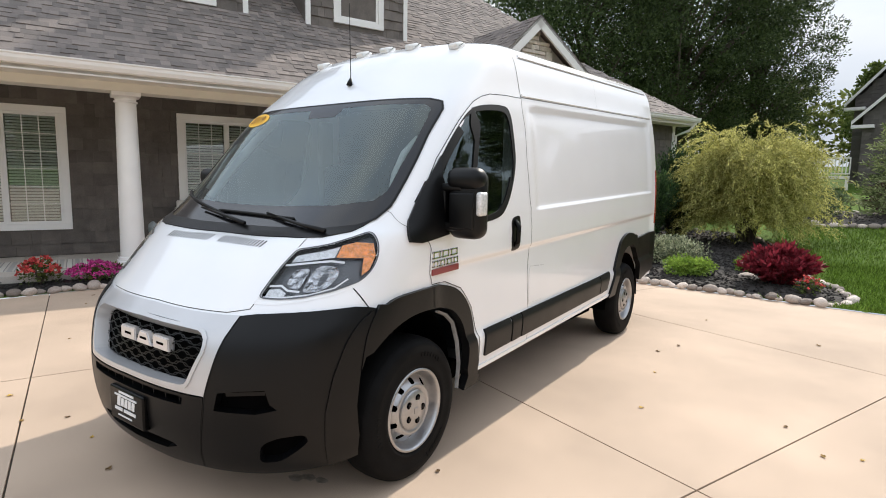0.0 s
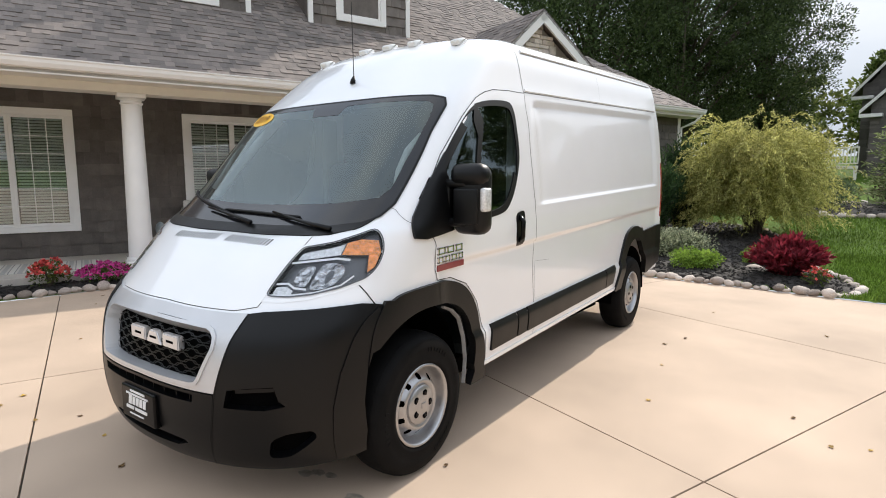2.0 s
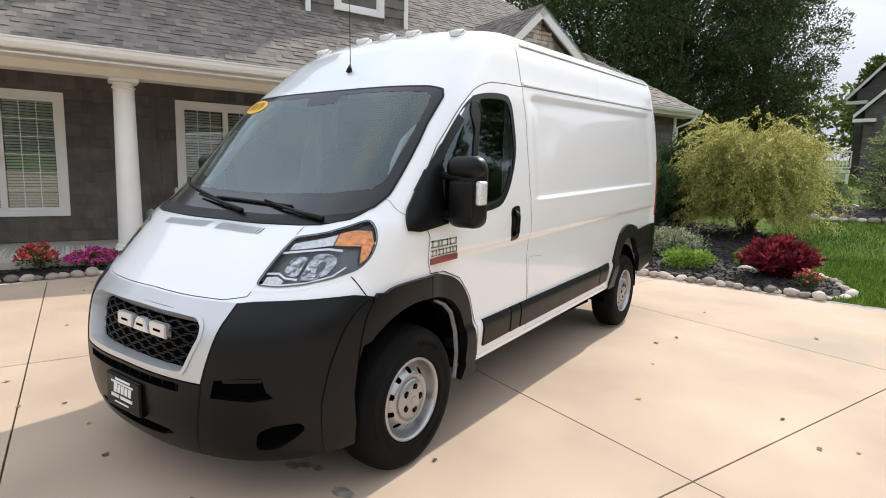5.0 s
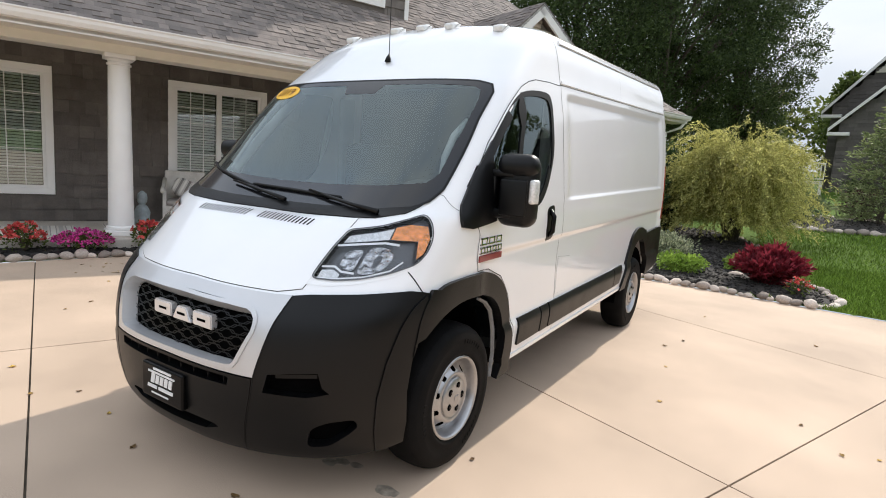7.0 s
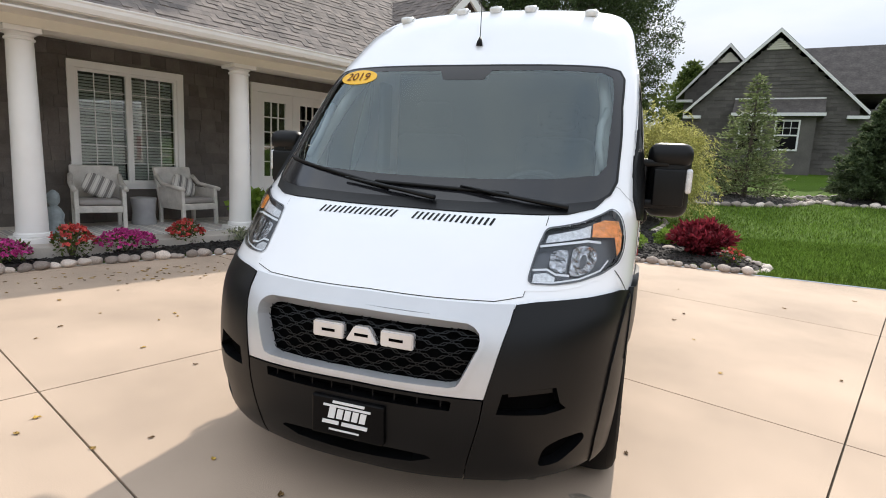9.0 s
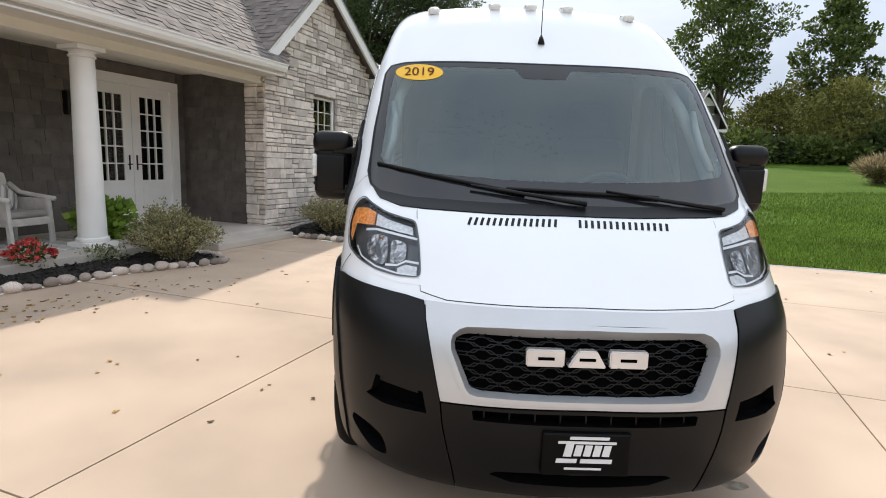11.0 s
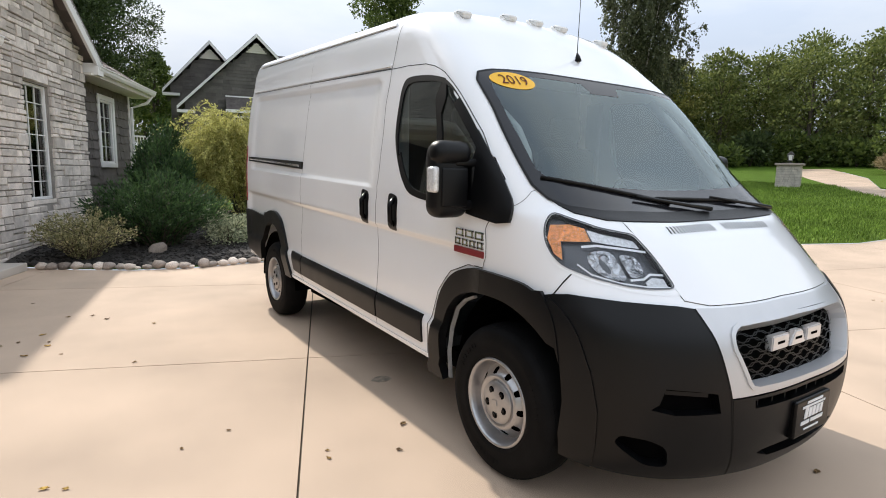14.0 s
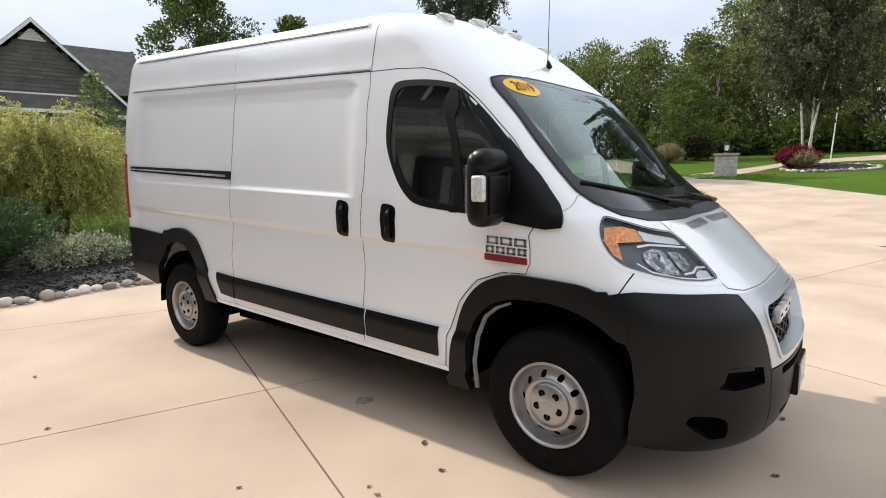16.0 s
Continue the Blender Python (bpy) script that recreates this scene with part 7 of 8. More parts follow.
# rear and floor close the shell
for x0, x1 in ((-.78, -.004), (.004, .78)):
    boxes("rear_door", [(x0, REAR - .03, .45, x1, REAR + .004, 2.25)], M_PAINT, van)
boxes("underbody", [(-.80, -.55, .30, .80, -.50, .95), (-.82, .55, .33, .82, 2.85, .43), (-.62, -.5, .36, .62, .55, .46), (-.62, 2.85, .36, .62, 4.3, .50)], M_RECESS_SHADE, van)
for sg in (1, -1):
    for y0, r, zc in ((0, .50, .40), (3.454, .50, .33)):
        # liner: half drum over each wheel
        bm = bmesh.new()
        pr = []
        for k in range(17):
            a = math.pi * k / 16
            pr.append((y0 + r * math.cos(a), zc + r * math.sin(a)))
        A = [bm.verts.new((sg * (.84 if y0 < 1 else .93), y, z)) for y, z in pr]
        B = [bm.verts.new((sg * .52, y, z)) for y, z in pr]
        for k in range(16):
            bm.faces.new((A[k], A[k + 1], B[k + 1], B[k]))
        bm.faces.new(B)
        part("wheel_liner", bm, M_RECESS_SHADE, van)
    bm = bmesh.new()
    pts4 = [(.445, .34), (.462, .48), (.44, .62), (.39, .74), (.32, .80), (.24, .835), (.235, .825), (.312, .79), (.381, .731), (.429, .613), (.450, .478), (.433, .34)]
    A = [bm.verts.new(raked((sg * .945, y, z))) for y, z in pts4]
    B = [bm.verts.new(raked((sg * .930, y - .006, z))) for y, z in pts4]
    for k in range(len(pts4)):
        bm.faces.new((A[k], A[(k + 1) % len(pts4)], B[(k + 1) % len(pts4)], B[k]))
    bm.faces.new(A)
    part("inner_wing", bm, M_TRIMGREY, van)

# ---- the van: nose, lamps, wheels, mirrors, cab ----
def F(x, z):
    return on_front(x, z)


def sym(half):
    """A closed outline from its half, (x, z) from the middle top to the middle bottom."""
    h = [F(x, z) for x, z in half]
    return h + [(-x, y, z) for x, y, z in h[1:-1][::-1]]


bumper = new("front_bumper")
bumper.parent = van
tagged(bumper, "black grained plastic front bumper")
GR = [(0, .893), (.30, .892), (.425, .889), (.452, .880), (.474, .862), (.480, .84), (.478, .815), (.424, .690), (.412, .675), (.385, .668), (0, .668)]
SUR = [(0, .952), (.30, .952), (.50, .955), (.578, .958), (.572, .90), (.545, .78), (.512, .632), (.30, .636), (0, .640)]
surround = skin_part("grille_surround", sym(SUR), M_SILVER, van, off=.006, thick=.04, holes=[sym(GR)], label="silver painted grille surround")
LIP = [(0, .906), (.30, .905), (.43, .902), (.465, .891), (.489, .870), (.496, .842), (.494, .812), (.439, .682), (.422, .661), (.39, .652), (0, .652)]
skin_part("grille_lip", sym(LIP), M_SILVER, surround, off=.013, thick=.07, holes=[sym(GR)])
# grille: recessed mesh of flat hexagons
grille = skin_part("grille", sym([(0, .91), (.46, .90), (.495, .86), (.495, .80), (.43, .66), (0, .650)]), M_RECESS_SHADE, van, off=-.072, label="black honeycomb grille")
P0 = [(x, z) for x, y, z in sym(GR)]
row = 0
z = .672
while z < .90:
    x = -.5625 + (row % 2) * .0625
    while x < .57:
        hx = []
        for k in range(6):
            a = math.pi / 3 * k
            hx.append((x + .066 * math.cos(a) * .96, z + .0275 * math.sin(a) * .92))
        if sum(inside(q[0], q[1], P0) for q in hx) > 2:
            pts6 = [F(*q) for q in hx]
            small = [F(x + (q[0] - x) * .90, z + (q[1] - z) * .80) for q in hx]
            skin_part("honeycomb_cell", pts6, M_PLASTIC, grille, off=-.050, holes=[small], every=3)
        x += .125
    z += .0262
    row += 1


M_EMBLEM = mat("emblem_bright", (0.74, 0.745, 0.76), 0.25, metal=0.55, vary=0.1)


def emblem(z0, z1, x0, x1, parent):
    """The bright maker's emblem as three plain blocks."""
    w, h = (x1 - x0) / 3, z1 - z0
    for k, (a, b, c, d) in enumerate(((.02, .95, .95, .02), (.02, .98, .72, .28), (.05, .98, .98, .05))):
        u0 = x0 + k * w
        y = F(u0 + w / 2, (z0 + z1) / 2)[1] + .052
        zb = raked((0, y, 0)).z
        bm = bmesh.new()
        poly = ((u0 + a * w, z0), (u0 + b * w, z0), (u0 + c * w, z1), (u0 + d * w, z1))
        A = [bm.verts.new((x, y - .014, z + zb)) for x, z in poly]
        B = [bm.verts.new((x, y + .02, z + zb)) for x, z in poly]
        bm.faces.new(A), bm.faces.new(B[::-1])
        for i in range(4):
            bm.faces.new((A[i], B[i], B[(i + 1) % 4], A[(i + 1) % 4]))
        bmesh.ops.recalc_face_normals(bm, faces=bm.faces[:])
        bmesh.ops.bevel(bm, geom=bm.edges[:], offset=.005, segments=2, affect="EDGES", clamp_overlap=True)
        bar = part("emblem_bar", bm, M_EMBLEM, parent, "bright chrome emblem block")
        bm = bmesh.new()
        box(bm, u0 + .30 * w, y - .0150, z0 + zb + h * .40, u0 + .70 * w, y - .010, z0 + zb + h * .58)
        part("slot", bm, M_RECESS_SHADE, bar)


emblem(.764, .828, -.215, .228, grille)

# black bumper shell, split in middle and corners
CEN = [(0, .634), (.30, .630), (.508, .626), (.50, .55), (.478, .45), (.455, .355), (.44, .285), (.2, .275), (0, .275)]
SLOT = [(0, .622), (.39, .617), (.40, .612), (.395, .580), (0, .580)]
LOW = [(0, .395), (.2, .392), (.31, .385), (.33, .372), (.25, .345), (0, .335)]
skin_part("bumper_middle", sym(CEN), M_PLASTIC, bumper, off=.008, thick=.05, holes=[sym(SLOT), sym(LOW)])
# black sheet behind the openings, their shade put in as colour
skin_part("intake_back", sym([(0, .64), (.42, .63), (.42, .56), (.36, .33), (0, .33)]), M_RECESS_SHADE, bumper, off=-.05)
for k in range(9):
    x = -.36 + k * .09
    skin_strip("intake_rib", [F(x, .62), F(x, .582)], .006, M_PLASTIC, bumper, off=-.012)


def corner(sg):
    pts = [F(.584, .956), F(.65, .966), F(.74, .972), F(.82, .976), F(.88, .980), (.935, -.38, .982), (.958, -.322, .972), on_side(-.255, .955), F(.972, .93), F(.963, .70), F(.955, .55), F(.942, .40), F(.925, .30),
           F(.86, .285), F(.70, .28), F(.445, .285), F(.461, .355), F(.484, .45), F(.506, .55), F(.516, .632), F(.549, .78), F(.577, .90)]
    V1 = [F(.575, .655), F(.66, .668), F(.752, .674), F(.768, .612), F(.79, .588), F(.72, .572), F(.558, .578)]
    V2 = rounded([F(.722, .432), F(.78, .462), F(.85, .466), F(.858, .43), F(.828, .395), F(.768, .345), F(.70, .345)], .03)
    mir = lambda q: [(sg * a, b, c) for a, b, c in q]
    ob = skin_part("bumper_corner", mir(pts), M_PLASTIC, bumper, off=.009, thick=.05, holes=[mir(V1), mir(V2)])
    skin_part("vent_back", mir([F(.54, .69), F(.80, .69), F(.86, .56), F(.54, .56)]), M_RECESS_SHADE, ob, off=-.035)
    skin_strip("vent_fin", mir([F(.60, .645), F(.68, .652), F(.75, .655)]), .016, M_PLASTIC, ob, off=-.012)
    skin_part("fog_recess", mir([F(.69, .47), F(.87, .48), F(.87, .34), F(.69, .34)]), M_RECESS_SHADE, ob, off=-.035)
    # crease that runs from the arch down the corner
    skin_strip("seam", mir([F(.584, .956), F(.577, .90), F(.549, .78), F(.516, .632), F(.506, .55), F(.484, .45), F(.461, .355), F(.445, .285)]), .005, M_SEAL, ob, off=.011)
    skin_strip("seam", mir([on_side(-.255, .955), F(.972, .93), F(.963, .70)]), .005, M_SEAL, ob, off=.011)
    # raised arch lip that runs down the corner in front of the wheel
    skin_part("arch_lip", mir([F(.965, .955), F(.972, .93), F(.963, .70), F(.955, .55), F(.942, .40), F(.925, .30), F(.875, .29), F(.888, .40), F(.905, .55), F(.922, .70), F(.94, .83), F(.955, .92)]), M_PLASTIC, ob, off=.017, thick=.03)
    # black box added to close the gap behind the bumper
    boxes("wheel_bay_wall", [(sg * .50, -.475, .27, sg * .885, -.455, .80)], M_RECESS_SHADE, ob)
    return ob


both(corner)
skin_part("undertray", sym([(0, .30), (.3, .30), (.6, .30), (.88, .30), (.80, .235), (.4, .225), (0, .225)]), M_RECESS_SHADE, bumper, off=-.02)

# plate panel with the dealer's plate (unlettered)
plate = new("plate_panel")
plate.parent = van
bm = bmesh.new()
yb = F(0, .49)[1]
box(bm, -.156, yb - .026, .405, .156, yb + .02, .565, bevel=.008)
for v in bm.verts:
    v.co = raked(v.co)
part("plate_frame", bm, M_GLOSSBLACK, plate, "black dealer plate in a frame")
M_WHITEINK = mat("white_ink", (0.8, 0.8, 0.8), 0.5, vary=0.02)


def plate_bar(x0, z0, x1, z1, sh=0.0):
    bm = bmesh.new()
    vs = box(bm, x0, yb - .0285, z0, x1, yb - .020, z1)
    for v in bm.verts:
        v.co.x += sh * (v.co.z - .49)
        v.co = raked(v.co)
    part("print_bar", bm, M_WHITEINK, plate)


plate_bar(-.075, .543, .062, .553, .25)
plate_bar(-.105, .527, .098, .536, .1)
plate_bar(-.080, .480, -.052, .526, .2)
for k in range(4):
    plate_bar(-.044 + k * .033, .482, -.019 + k * .033, .522, .2)
plate_bar(-.100, .456, -.028, .471, .2)
plate_bar(-.015, .456, .095, .471, .2)
plate_bar(-.07, .431, .06, .438, .1)

# head lamps
M_LENS = glass("lamp_lens", (0.96, 0.97, 0.98), ior=1.33)
M_AMBER = mat("amber_lens", (0.86, 0.33, 0.08), 0.18, vary=0.35, scale=70, bump=0.5, bscale=140, dist=0.004, coat=0.6)
M_LAMPCHROME = mat("lamp_reflector", (0.55, 0.56, 0.58), 0.12, metal=1.0, vary=0.35, scale=45, bump=1.0, bscale=26, dist=0.03)
M_LAMPDARK = mat("lamp_dark_bezel", (0.105, 0.110, 0.120), 0.28, metal=0.3, vary=0.2, scale=20)
M_PIPE = mat("light_pipe", (0.90, 0.91, 0.92), 0.2, vary=0.03, coat=0.5)
M_CLEARW = mat("clear_prism", (0.75, 0.76, 0.77), 0.2, metal=0.3, vary=0.2, scale=80, bump=0.6, bscale=160, dist=0.004)


def head_lamp(sg):
    mir = lambda q: [(sg * a, b, c) for a, b, c in q]
    out, c = LAMP, LAMP_MID
    lamp = skin_part("headlight", mir(out), M_LAMPDARK, van, off=-.030, label="headlight with amber side lamp behind a clear lens")
    sc = lambda pts, k: [tuple(c + (Vector(p) - c) * k) for p in pts]
    skin_part("lamp_surround", mir(sc(out, 1.17)), M_PAINT, lamp, off=.0016, holes=[mir(sc(out, .985))])
    skin_strip("lamp_rim", mir(out), .007, M_LAMPDARK, lamp, off=.0065, closed=True)
    # amber wrap, clear upper lamp, reflector bowls, bright strips
    skin_part("amber_lamp", mir([(.905, -.225, 1.245), F(.85, 1.252), F(.808, 1.238), F(.812, 1.190), F(.84, 1.187), (.885, -.275, 1.175), (.905, -.31, 1.105), (.925, -.275, 1.13), (.925, -.232, 1.19)]), M_AMBER, lamp, off=-.004, dome=.004)
    skin_part("clear_lamp", mir([F(.803, 1.234), F(.755, 1.218), F(.69, 1.205), F(.645, 1.195), F(.64, 1.168), F(.70, 1.175), F(.765, 1.184), F(.806, 1.190)]), M_CLEARW, lamp, off=-.006, dome=.003)
    skin_strip("bright_strip", mir([F(.622, 1.156), F(.72, 1.168), F(.80, 1.176), F(.85, 1.168)]), .011, M_PIPE, lamp, off=-.006)
    skin_part("reflector", mir(rounded([F(.752, 1.160), F(.80, 1.165), F(.842, 1.148), F(.852, 1.115), F(.838, 1.072), F(.80, 1.057), F(.752, 1.056)], .03)), M_LAMPCHROME, lamp, off=-.02, dome=-.02)
    skin_part("reflector", mir(rounded([F(.668, 1.146), F(.738, 1.154), F(.738, 1.068), F(.70, 1.072), F(.672, 1.09)], .03)), M_LAMPCHROME, lamp, off=-.02, dome=-.015)
    skin_strip("bright_strip", mir([F(.612, 1.074), F(.665, 1.077), F(.70, 1.060), F(.75, 1.055)]), .010, M_PIPE, lamp, off=-.006)
    skin_strip("bright_strip", mir([F(.612, 1.031), F(.70, 1.033), F(.79, 1.043), F(.86, 1.066), F(.885, 1.10)]), .007, M_PIPE, lamp, off=-.005)
    skin_part("clear_lamp", mir([F(.62, 1.062), F(.665, 1.066), F(.70, 1.05), F(.70, 1.036), F(.62, 1.034)]), M_CLEARW, lamp, off=-.008)
    lens = skin_part("lens", mir(sc(out, .985)), M_LENS, lamp, off=.003)
    lens.visible_shadow = False


both(head_lamp)


# wheels
def wheel_mesh():
    w = new("wheel")
    bm = bmesh.new()
    R, r0 = .366, .204
    prof = [(r0, -.095), (.235, -.112), (.30, -.116), (.335, -.105), (.352, -.085), (R - .004, -.06), (R, -.02), (R, .02), (R - .004, .06), (.352, .085), (.346, .092), (.335, .105), (.326, .1075), (.300, .116), (.285, .1145), (.245, .113), (.232, .116), (.220, .113), (r0, .095)]
    lathe(bm, prof, 64)
    tyre = part("tyre", bm, M_TYRE, w, smooth=True, sharp=50)
    bm = bmesh.new()
    for k in range(72):
        for ring, (rr, zz, wd) in enumerate(((.3525, -.062, .03), (.3525, .062, .03))):
            a = 2 * math.pi * (k + .5 * ring) / 72
            box(bm, -.004, -.006, -wd / 2, .004, .006, wd / 2, m=Matrix.Translation((rr * math.cos(a), rr * math.sin(a), zz)) @ pose(0, 0, 0, 0, 0, math.degrees(a)))
    tagged(part("tread_block", bm, M_TYRE, tyre), "shoulder tread blocks", kind="stuff")
    # raised sidewall bars in place of lettering
    bm = bmesh.new()
    for a0 in (20, 140, 260):
        for k in range(7):
            a = radians(a0 + k * 5.2)
            box(bm, -.011, -.006, -.001, .011, .006, .003, m=Matrix.Translation((.285 * math.cos(a), .285 * math.sin(a), .1145)) @ pose(0, 0, 0, 0, 0, math.degrees(a)))
    tagged(part("sidewall_mark", bm, M_TYRE, tyre), "raised sidewall marks", kind="stuff")
    # rim: lipped steel dish with round holes
    bm = bmesh.new()
    lathe(bm, [(.232, .100), (.236, .108), (.230, .114), (.222, .112), (.216, .100), (.210, .075), (.205, .055), (.196, .045)], 64)
    rim = part("rim", bm, M_STEEL, w, smooth=True, sharp=60)
    bm = bmesh.new()
    seg, holes = 180, 10
    rr = [.196, .190, .184, .177, .170, .163, .156, .149, .142, .134, .126, .118, .110]
    zz = [.045, .050, .056, .063, .070, .077, .084, .090, .095, .097, .095, .090, .088]
    hz = lambda r, a: min(math.hypot((r - .163), r * (((a + math.pi / holes) % (2 * math.pi / holes)) - math.pi / holes)), 9)
    grid = [[None] * seg for _ in rr]
    for i, r in enumerate(rr):
        for k in range(seg):
            a = 2 * math.pi * k / seg
            da = ((a + math.pi / holes) % (2 * math.pi / holes)) - math.pi / holes
            d = math.hypot(r - .163, .163 * da)
            z, rq, aq = zz[i], r, a
            if abs(d - .0172) < .0042:
                rq, aq = .163 + (r - .163) * .0172 / d, a + da * (.0172 / d - 1)
                z = float(np.interp(-rq, [-q for q in rr], zz))
            grid[i][k] = bm.verts.new((rq * math.cos(aq), rq * math.sin(aq), z))
    for i in range(len(rr) - 1):
        for k in range(seg):
            a = 2 * math.pi * (k + .5) / seg
            r = (rr[i] + rr[i + 1]) / 2
            if hz(r, a) < .0172:
                continue
            bm.faces.new((grid[i][k], grid[i][(k + 1) % seg], grid[i + 1][(k + 1) % seg], grid[i + 1][k]))
    bmesh.ops.recalc_face_normals(bm, faces=bm.faces[:])
    dish = part("wheel_dish", bm, M_STEEL, w, smooth=True)
    bm = bmesh.new()
    lathe(bm, [(0, .0), (.20, .0), (.205, .06)], 32)
    part("brake_drum", bm, M_RECESS_SHADE, w)
    # hub cover with five bolts
    bm = bmesh.new()
    lathe(bm, [(.114, .088), (.112, .098), (.104, .104), (.060, .106), (.045, .110), (.030, .112), (0, .113)], 48)
    cap = part("hub_cap", bm, M_STEEL, w, smooth=True, sharp=40)
    for k in range(5):
        a = 2 * math.pi * k / 5 + .3
        m = Matrix.Translation((.068 * math.cos(a), .068 * math.sin(a), .1048))
        bm = bmesh.new()
        lathe(bm, [(.020, .0), (.020, .0022), (0, .0022)], 16, m)
        part("bolt_hole", bm, M_RECESS_SHADE, cap)
        bm = bmesh.new()
        lathe(bm, [(.0115, .002), (.0115, .005), (.009, .007), (0, .007)], 6, m)
        part("wheel_bolt", bm, M_GLOSSBLACK, cap)
    bm = bmesh.new()
    box(bm, -.016, -.018, .112, .016, .018, .116, bevel=.003)
    part("emblem_block", bm, M_STEEL, cap)
    for ob in (rim, dish, cap, *cap.children):
        ob.data.transform(Matrix.Diagonal((.895, .895, 1, 1)))
    return w


w0 = wheel_mesh()
w0.parent = van
w0.matrix_basis = pose(.875, 0, .362, 0, 90, 0)
for x, y, ry, sp in ((.855, 3.454, 90, 40), (-.875, 0, -90, 15), (-.855, 3.454, -90, 70)):
    copy_thing(w0, pose(x, y, .362, 0, ry, 0) @ pose(0, 0, 0, 0, 0, sp))


# door mirrors
def mirror(sg):
    m = new("door_mirror")
    m.parent = van
    tagged(m, "large black plastic door mirror with clear turn lamp")

    def block(name, xs, ys, zs, mt, bev, par, seg=4, taper=0.0, label=""):
        bm = bmesh.new()
        r = bmesh.ops.create_cube(bm, size=1)
        for v in bm.verts:
            t = 1 - taper * (v.co.z > 0)
            v.co = Vector(((xs[0] + (xs[1] - xs[0]) * (v.co.x + .5)), ys[0] + (ys[1] - ys[0]) * (v.co.y + .5) * t, zs[0] + (zs[1] - zs[0]) * (v.co.z + .5)))
        bmesh.ops.bevel(bm, geom=bm.edges[:], offset=bev, segments=seg, affect="EDGES", profile=.5, clamp_overlap=True)
        for v in bm.verts:
            v.co.x *= sg
        bmesh.ops.recalc_face_normals(bm, faces=bm.faces[:])
        return part(name, bm, mt, par, label, smooth=True, sharp=40)

    h = block("housing", (1.0, 1.200), (.205, .335), (1.215, 1.565), M_PLASTIC, .055, m)
    block("cap", (.997, 1.203), (.19, .31), (1.455, 1.575), M_PLASTIC, .05, h, label="smooth black mirror cap")
    block("glass", (1.035, 1.175), (.322, .338), (1.28, 1.50), M_CHROME, .004, h)
    block("panel", (1.03, 1.175), (.192, .21), (1.27, 1.45), M_PLASTIC, .012, h)
    block("arm", (.93, 1.10), (.20, .275), (1.455, 1.495), M_PLASTIC, .014, m)
    block("arm", (.93, 1.10), (.20, .275), (1.255, 1.30), M_PLASTIC, .014, m)
    block("arm_post", (.955, 1.0), (.205, .27), (1.26, 1.49), M_PLASTIC, .012, m)
    lam = block("turn_lamp", (1.172, 1.208), (.215, .285), (1.335, 1.455), M_CLEARW, .014, h, label="clear prismatic turn lamp")
    return m


both(mirror)

# wipers, aerial, roof lamps, sticker
def wiper(pts_arm, pts_blade):
    w = new("wiper")
    w.parent = van
    bm = bmesh.new()
    tube(bm, [raked(Vector(on_front(x, z)) + Vector((0, -.024, .010))) for x, z in pts_arm], [.012, .010, .008, .006][:len(pts_arm)], 8)
    part("arm", bm, M_PLASTIC, w, smooth=True)
    bm = bmesh.new()
    P = [raked(Vector(on_front(x, z)) + Vector((0, -.011, .006))) for x, z in pts_blade]
    tube(bm, P, .009, 6)
    part("blade", bm, M_SEAL, w, smooth=True)


def lerp2(a, b, n):
    return [(a[0] + (b[0] - a[0]) * t / n, a[1] + (b[1] - a[1]) * t / n) for t in range(n + 1)]


wiper(lerp2((.10, 1.292), (-.40, 1.352), 3), lerp2((-.16, 1.325), (-.83, 1.432), 6))
wiper(lerp2((.70, 1.288), (.20, 1.345), 3), lerp2((.43, 1.330), (-.24, 1.345), 6))

bm = bmesh.new()
b0 = raked(Vector(on_front(.013, 2.115)))
tube(bm, [b0 + Vector((0, -.012, -.005)), b0 + Vector((0, -.006, .02)), b0 + Vector((0, .0, .045))], [.02, .015, .005], 10)
aer = part("aerial", bm, M_SEAL, van, smooth=True)
bm = bmesh.new()
tube(bm, [b0 + Vector((0, 0, .04)), b0 + Vector((0, -.01, .5))], [.0028, .0018], 6)
part("mast", bm, M_SEAL, aer)
M_LAMPW = mat("clear_marker_lens", (0.74, 0.74, 0.72), 0.15, vary=0.08, scale=40, coat=0.7, bump=0.3, bscale=120, dist=0.002)
for x in (-.597, -.224, 0.0, .224, .597):
    q = None
    for j in range(NV - 1):
        r = GRID[j]
        if r[35][0] < abs(x):
            continue
        yy = np.interp(abs(x), r[:36, 0], r[:36, 1])
        zz = np.interp(abs(x), r[:36, 0], r[:36, 2])
        if yy > (.90 if abs(x) < .3 else .87):
            q = raked((x, yy, zz))
            break
    ml = new("marker_lamp")
    ml.parent = van
    bm = bmesh.new()
    box(bm, -.040, -.055, -.012, .040, .05, .004, bevel=.006, m=Matrix.Translation(q) @ pose(0, 0, 0, 38, 0, 0))
    part("base", bm, M_TRIM, ml)
    bm = bmesh.new()
    vs8 = box(bm, -.034, -.045, .0, .034, .045, .040, bevel=.014)
    for v in bm.verts:
        if v.co.z > .02 and v.co.y > 0:
            v.co.z -= .015
    bmesh.ops.transform(bm, matrix=Matrix.Translation(q) @ pose(0, 0, 0, 32, 0, 0), verts=bm.verts[:])
    part("lens", bm, M_LAMPW, ml, smooth=True)

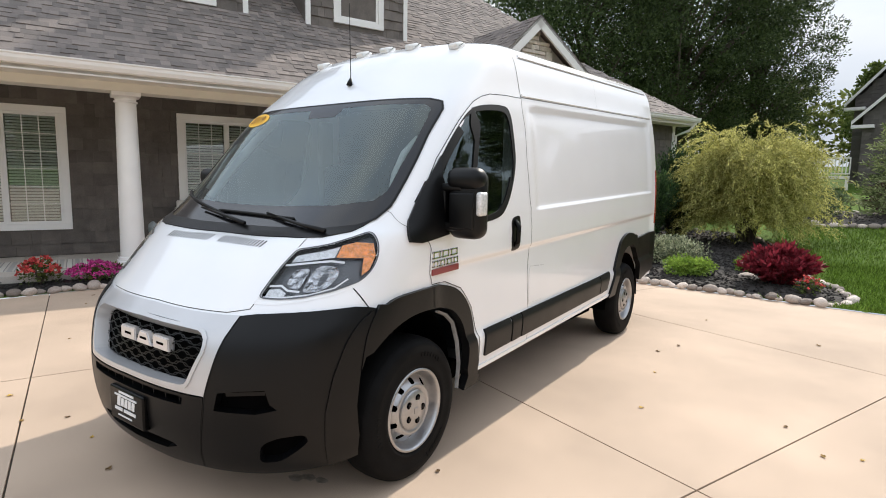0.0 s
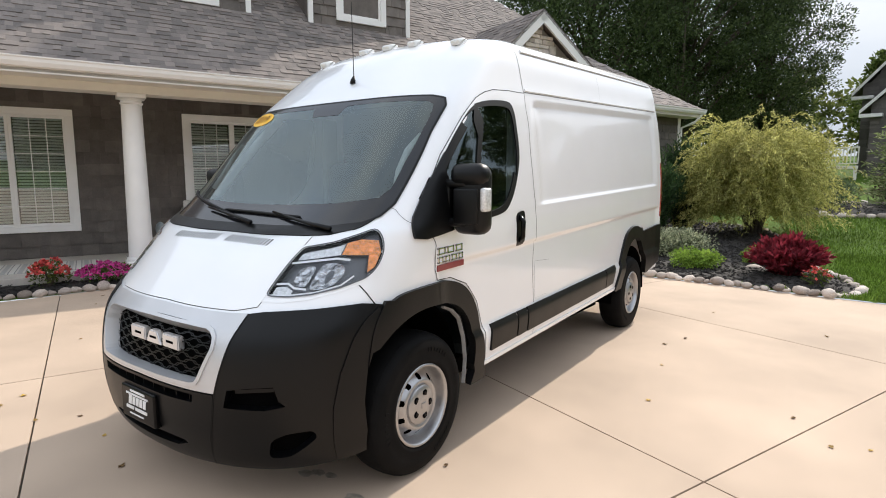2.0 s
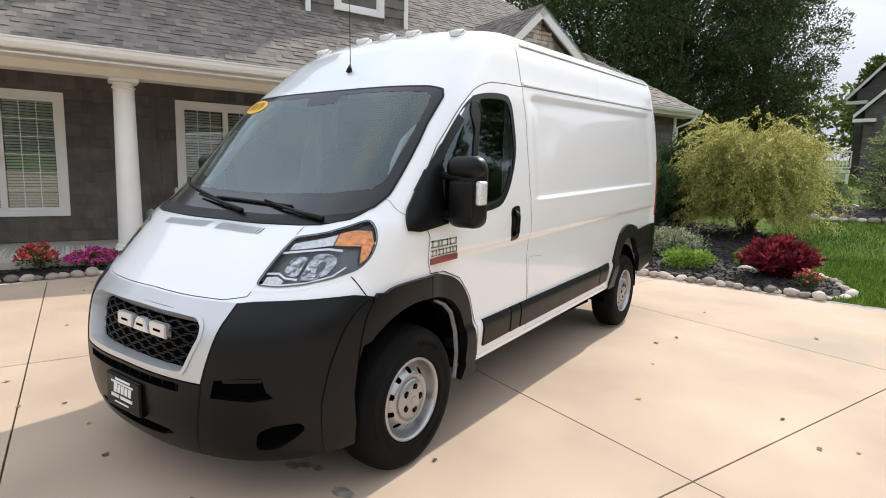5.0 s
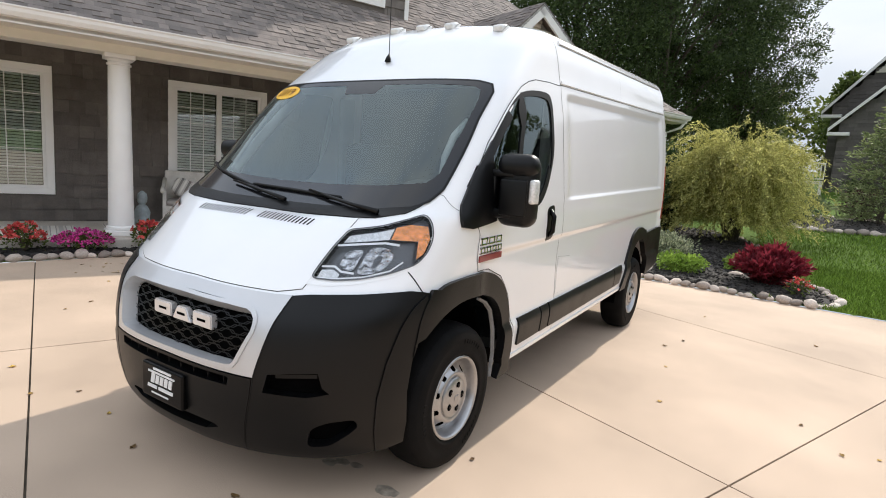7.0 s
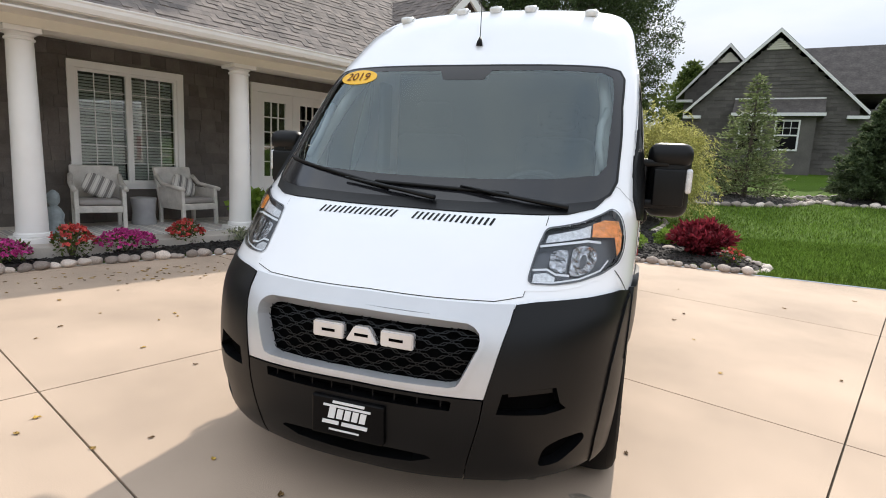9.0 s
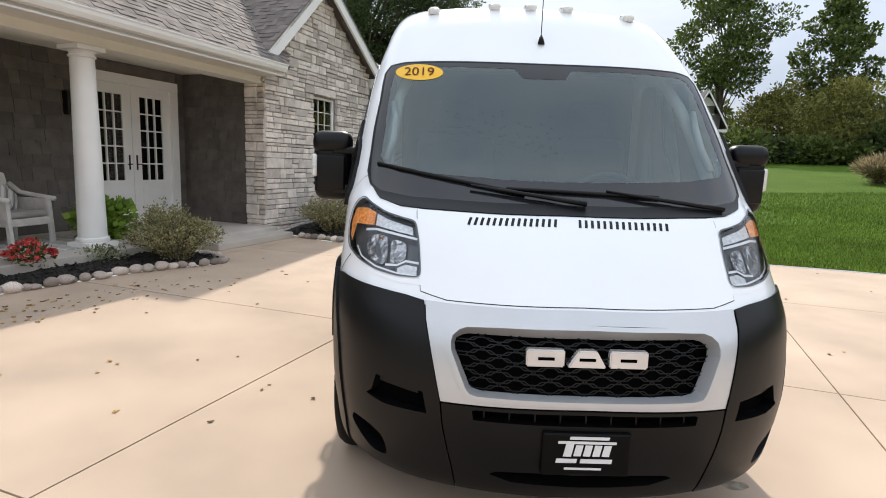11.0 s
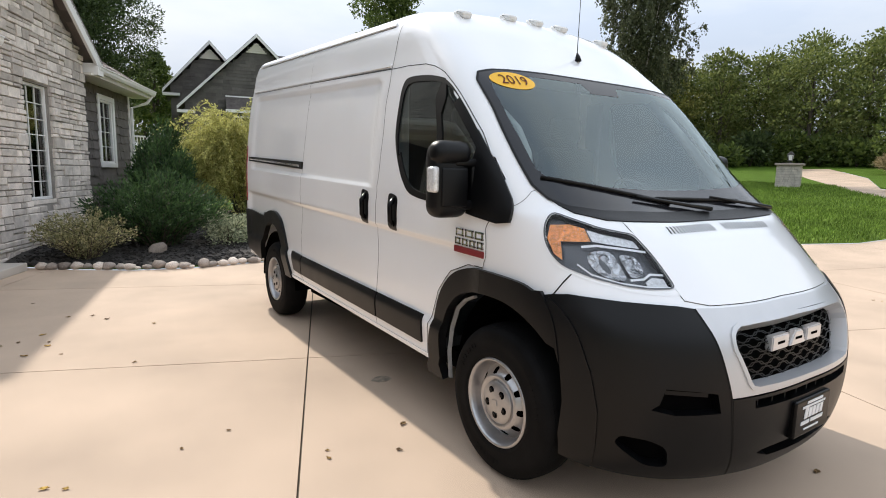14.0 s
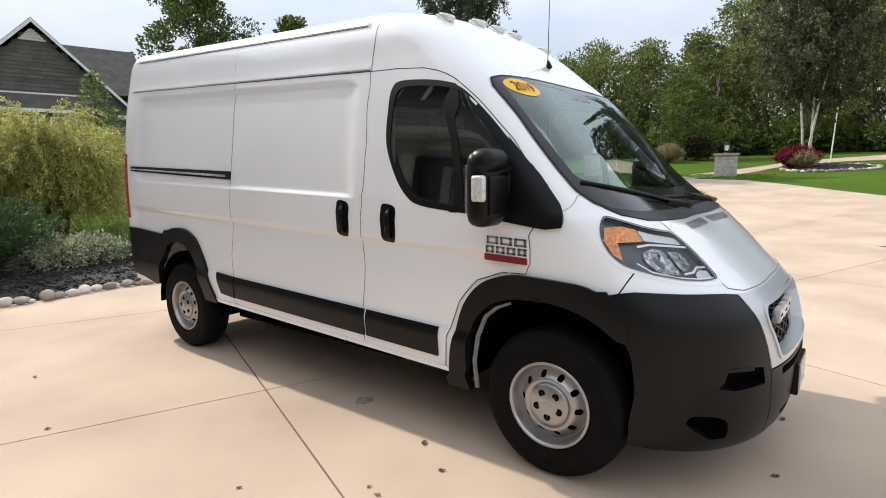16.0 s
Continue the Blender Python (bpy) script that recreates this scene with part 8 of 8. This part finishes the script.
# oval year sticker behind the glass corner
M_YEL = mat("yellow_sticker", (0.90, 0.50, 0.02), 0.45, vary=0.02)
M_DKRED = mat("dark_print", (0.18, 0.03, 0.015), 0.5, vary=0.05)
cx, cz = -.660, 1.905
ov = [on_front(cx + .127 * math.cos(t), cz + .046 * math.sin(t)) for t in np.linspace(0, 2 * math.pi, 36, endpoint=False)]
st = skin_part("year_sticker", ov, M_YEL, van, off=.0065, label="yellow oval sticker reading 2019")
fc = bpy.data.curves.new("digits", "FONT")
fc.body, fc.size, fc.align_x, fc.align_y, fc.extrude = "2019", .078, "CENTER", "CENTER", .0004
tmp = new("tmp_text", fc)
bpy.context.view_layer.update()
tm = bpy.data.meshes.new_from_object(tmp.evaluated_get(bpy.context.evaluated_depsgraph_get()))
bpy.data.objects.remove(tmp)
for v in tm.vertices:
    x, zt = cx + v.co.x * 1.05, cz + v.co.y * .86
    q = Vector(on_front(x, zt))
    v.co = raked(q + Vector((0, -.0085, .006)))
tm.materials.append(M_DKRED)
tx = new("year_digits", tm)
tx.parent = st

# door badges: plain chrome blocks over a red bar
M_REDBAR = mat("red_bar", (0.22, 0.014, 0.02), 0.3, vary=0.05, coat=0.5)
for sg in (1, -1):
    bd = new("door_badge")
    bd.parent = van
    tagged(bd, "chrome block emblem over a red bar")
    px = on_side(.23, 1.12, 1)[0] + .003
    rows = [(.115 + k * .078, 1.128, .115 + k * .078 + .066, 1.168) for k in range(3)] + [(.115 + k * .060, 1.085, .115 + k * .060 + .048, 1.121) for k in range(4)]
    for y0, z0, y1, z1 in rows:
        bm = bmesh.new()
        for a in ((y0, z0, y1, z0 + .011), (y0, z1 - .011, y1, z1), (y0, z0, y0 + .015, z1), (y1 - .015, z0, y1, z1)):
            box(bm, sg * (px - .004), a[0], a[1], sg * (px + .006), a[2], a[3], bevel=.002)
        for v in bm.verts:
            v.co = raked(v.co)
        part("emblem_block", bm, M_CHROME, bd)
    bm = bmesh.new()
    box(bm, sg * (px - .004), .112, 1.045, sg * (px + .005), .352, 1.078, bevel=.003)
    for v in bm.verts:
        v.co = raked(v.co)
    part("red_bar", bm, M_REDBAR, bd)

# cab interior
M_DASH = mat("grey_dash_plastic", (0.03, 0.032, 0.034), 0.6, vary=0.15)
M_CLOTH = mat("grey_seat_cloth", (0.032, 0.033, 0.035), 0.9, vary=0.15, grain=0.2, gscale=300)
M_HEADL = mat("pale_headliner", (0.50, 0.51, 0.50), 0.9, vary=0.05)
bm = bmesh.new()
pr = [(-.30, 1.24), (-.10, 1.32), (.10, 1.30), (.22, 1.24), (.26, 1.10), (.22, .98), (.10, .93), (-.32, .93)]
A = [bm.verts.new(raked((-.86, y, z))) for y, z in pr]
B = [bm.verts.new(raked((.86, y, z))) for y, z in pr]
for k in range(len(pr)):
    bm.faces.new((A[k], A[(k + 1) % len(pr)], B[(k + 1) % len(pr)], B[k]))
bm.faces.new(A), bm.faces.new(B[::-1])
bmesh.ops.recalc_face_normals(bm, faces=bm.faces[:])
bmesh.ops.bevel(bm, geom=bm.edges[:], offset=.025, segments=2, affect="EDGES", clamp_overlap=True)
part("dashboard", bm, M_DASH, van, smooth=True, sharp=40)
bm = bmesh.new()
box(bm, .22, -.02, 1.30, .62, .16, 1.37, bevel=.03)
for v in bm.verts:
    v.co = raked(v.co)
part("instrument_hood", bm, M_DASH, van, smooth=True, sharp=40)
bm = bmesh.new()
m = Matrix.Translation((.42, .30, 1.27)) @ pose(0, 0, 0, 40, 0, 0)
seg = 32
tube(bm, [m @ Vector((.195 * math.cos(2 * math.pi * k / seg), .195 * math.sin(2 * math.pi * k / seg), 0)) for k in range(seg + 1)], .016, 8)
tube(bm, [m @ Vector((-.19, 0, 0)), m @ Vector((0, 0, -.03)), m @ Vector((.19, 0, 0))], .02, 8)
tube(bm, [m @ Vector((0, -.19, 0)), m @ Vector((0, 0, -.03)), m @ Vector((0, .02, -.3))], .025, 8)
part("steering_wheel", bm, M_DASH, van, smooth=True)
for x in (.43, -.43):
    s = new("seat")
    s.parent = van
    for nm, b, bv in (("cushion", (x - .25, .45, .78, x + .25, .98, .95), .05), ("backrest", (x - .25, .90, .90, x + .25, 1.06, 1.62), .06), ("headrest", (x - .13, .95, 1.66, x + .13, 1.06, 1.84), .04)):
        bm = bmesh.new()
        box(bm, *b, bevel=bv)
        part(nm, bm, M_CLOTH, s, smooth=True, sharp=50)
boxes("bulkhead", [(-.80, 1.22, .45, .80, 1.24, 2.10)], M_DASH, van)
boxes("cab_floor", [(-.88, .60, .44, .88, 1.22, .50), (-.50, -.4, .44, .50, .60, .50)], M_DASH, van)
bm = bmesh.new()
vs4 = [bm.verts.new(raked(p)) for p in ((-.74, .47, 1.985), (.74, .47, 1.985), (.80, 1.22, 2.04), (-.80, 1.22, 2.04))]
bm.faces.new(vs4)
part("headliner", bm, M_HEADL, van)
for sg in (1, -1):
    bm = bmesh.new()
    tube(bm, [raked((sg * .80, .02, 1.45)), raked((sg * .77, .08, 1.55)), raked((sg * .765, .16, 1.66)), raked((sg * .785, .25, 1.74))], .018, 8)
    part("grab_handle", bm, M_HEADL, van, smooth=True)
    bm = bmesh.new()
    tube(bm, [raked((sg * .795, .03, 1.40)), raked((sg * .785, .19, 1.58)), raked((sg * .765, .37, 1.77)), raked((sg * .725, .52, 1.92))], [.03, .03, .03, .03], 8)
    part("pillar_trim", bm, M_HEADL, van, "pale grey windscreen pillar trim", smooth=True)
    bm = bmesh.new()
    box(bm, sg * .84, 1.06, .95, sg * .895, 1.20, 1.98, bevel=.02)
    part("pillar_trim", bm, M_HEADL, van, smooth=True)
    bm = bmesh.new()
    vs4 = [bm.verts.new(raked((sg * .90, y, z))) for y, z in ((.64, .5), (1.2, .5), (1.2, 1.24), (.0, 1.24), (.0, 1.03), (.45, .98))]
    bm.faces.new(vs4)
    part("door_card", bm, M_DASH, van)
bm = bmesh.new()
box(bm, -.11, .40, 1.90, .11, .43, 1.955, bevel=.01)
part("sensor_box", bm, M_SEAL, van)
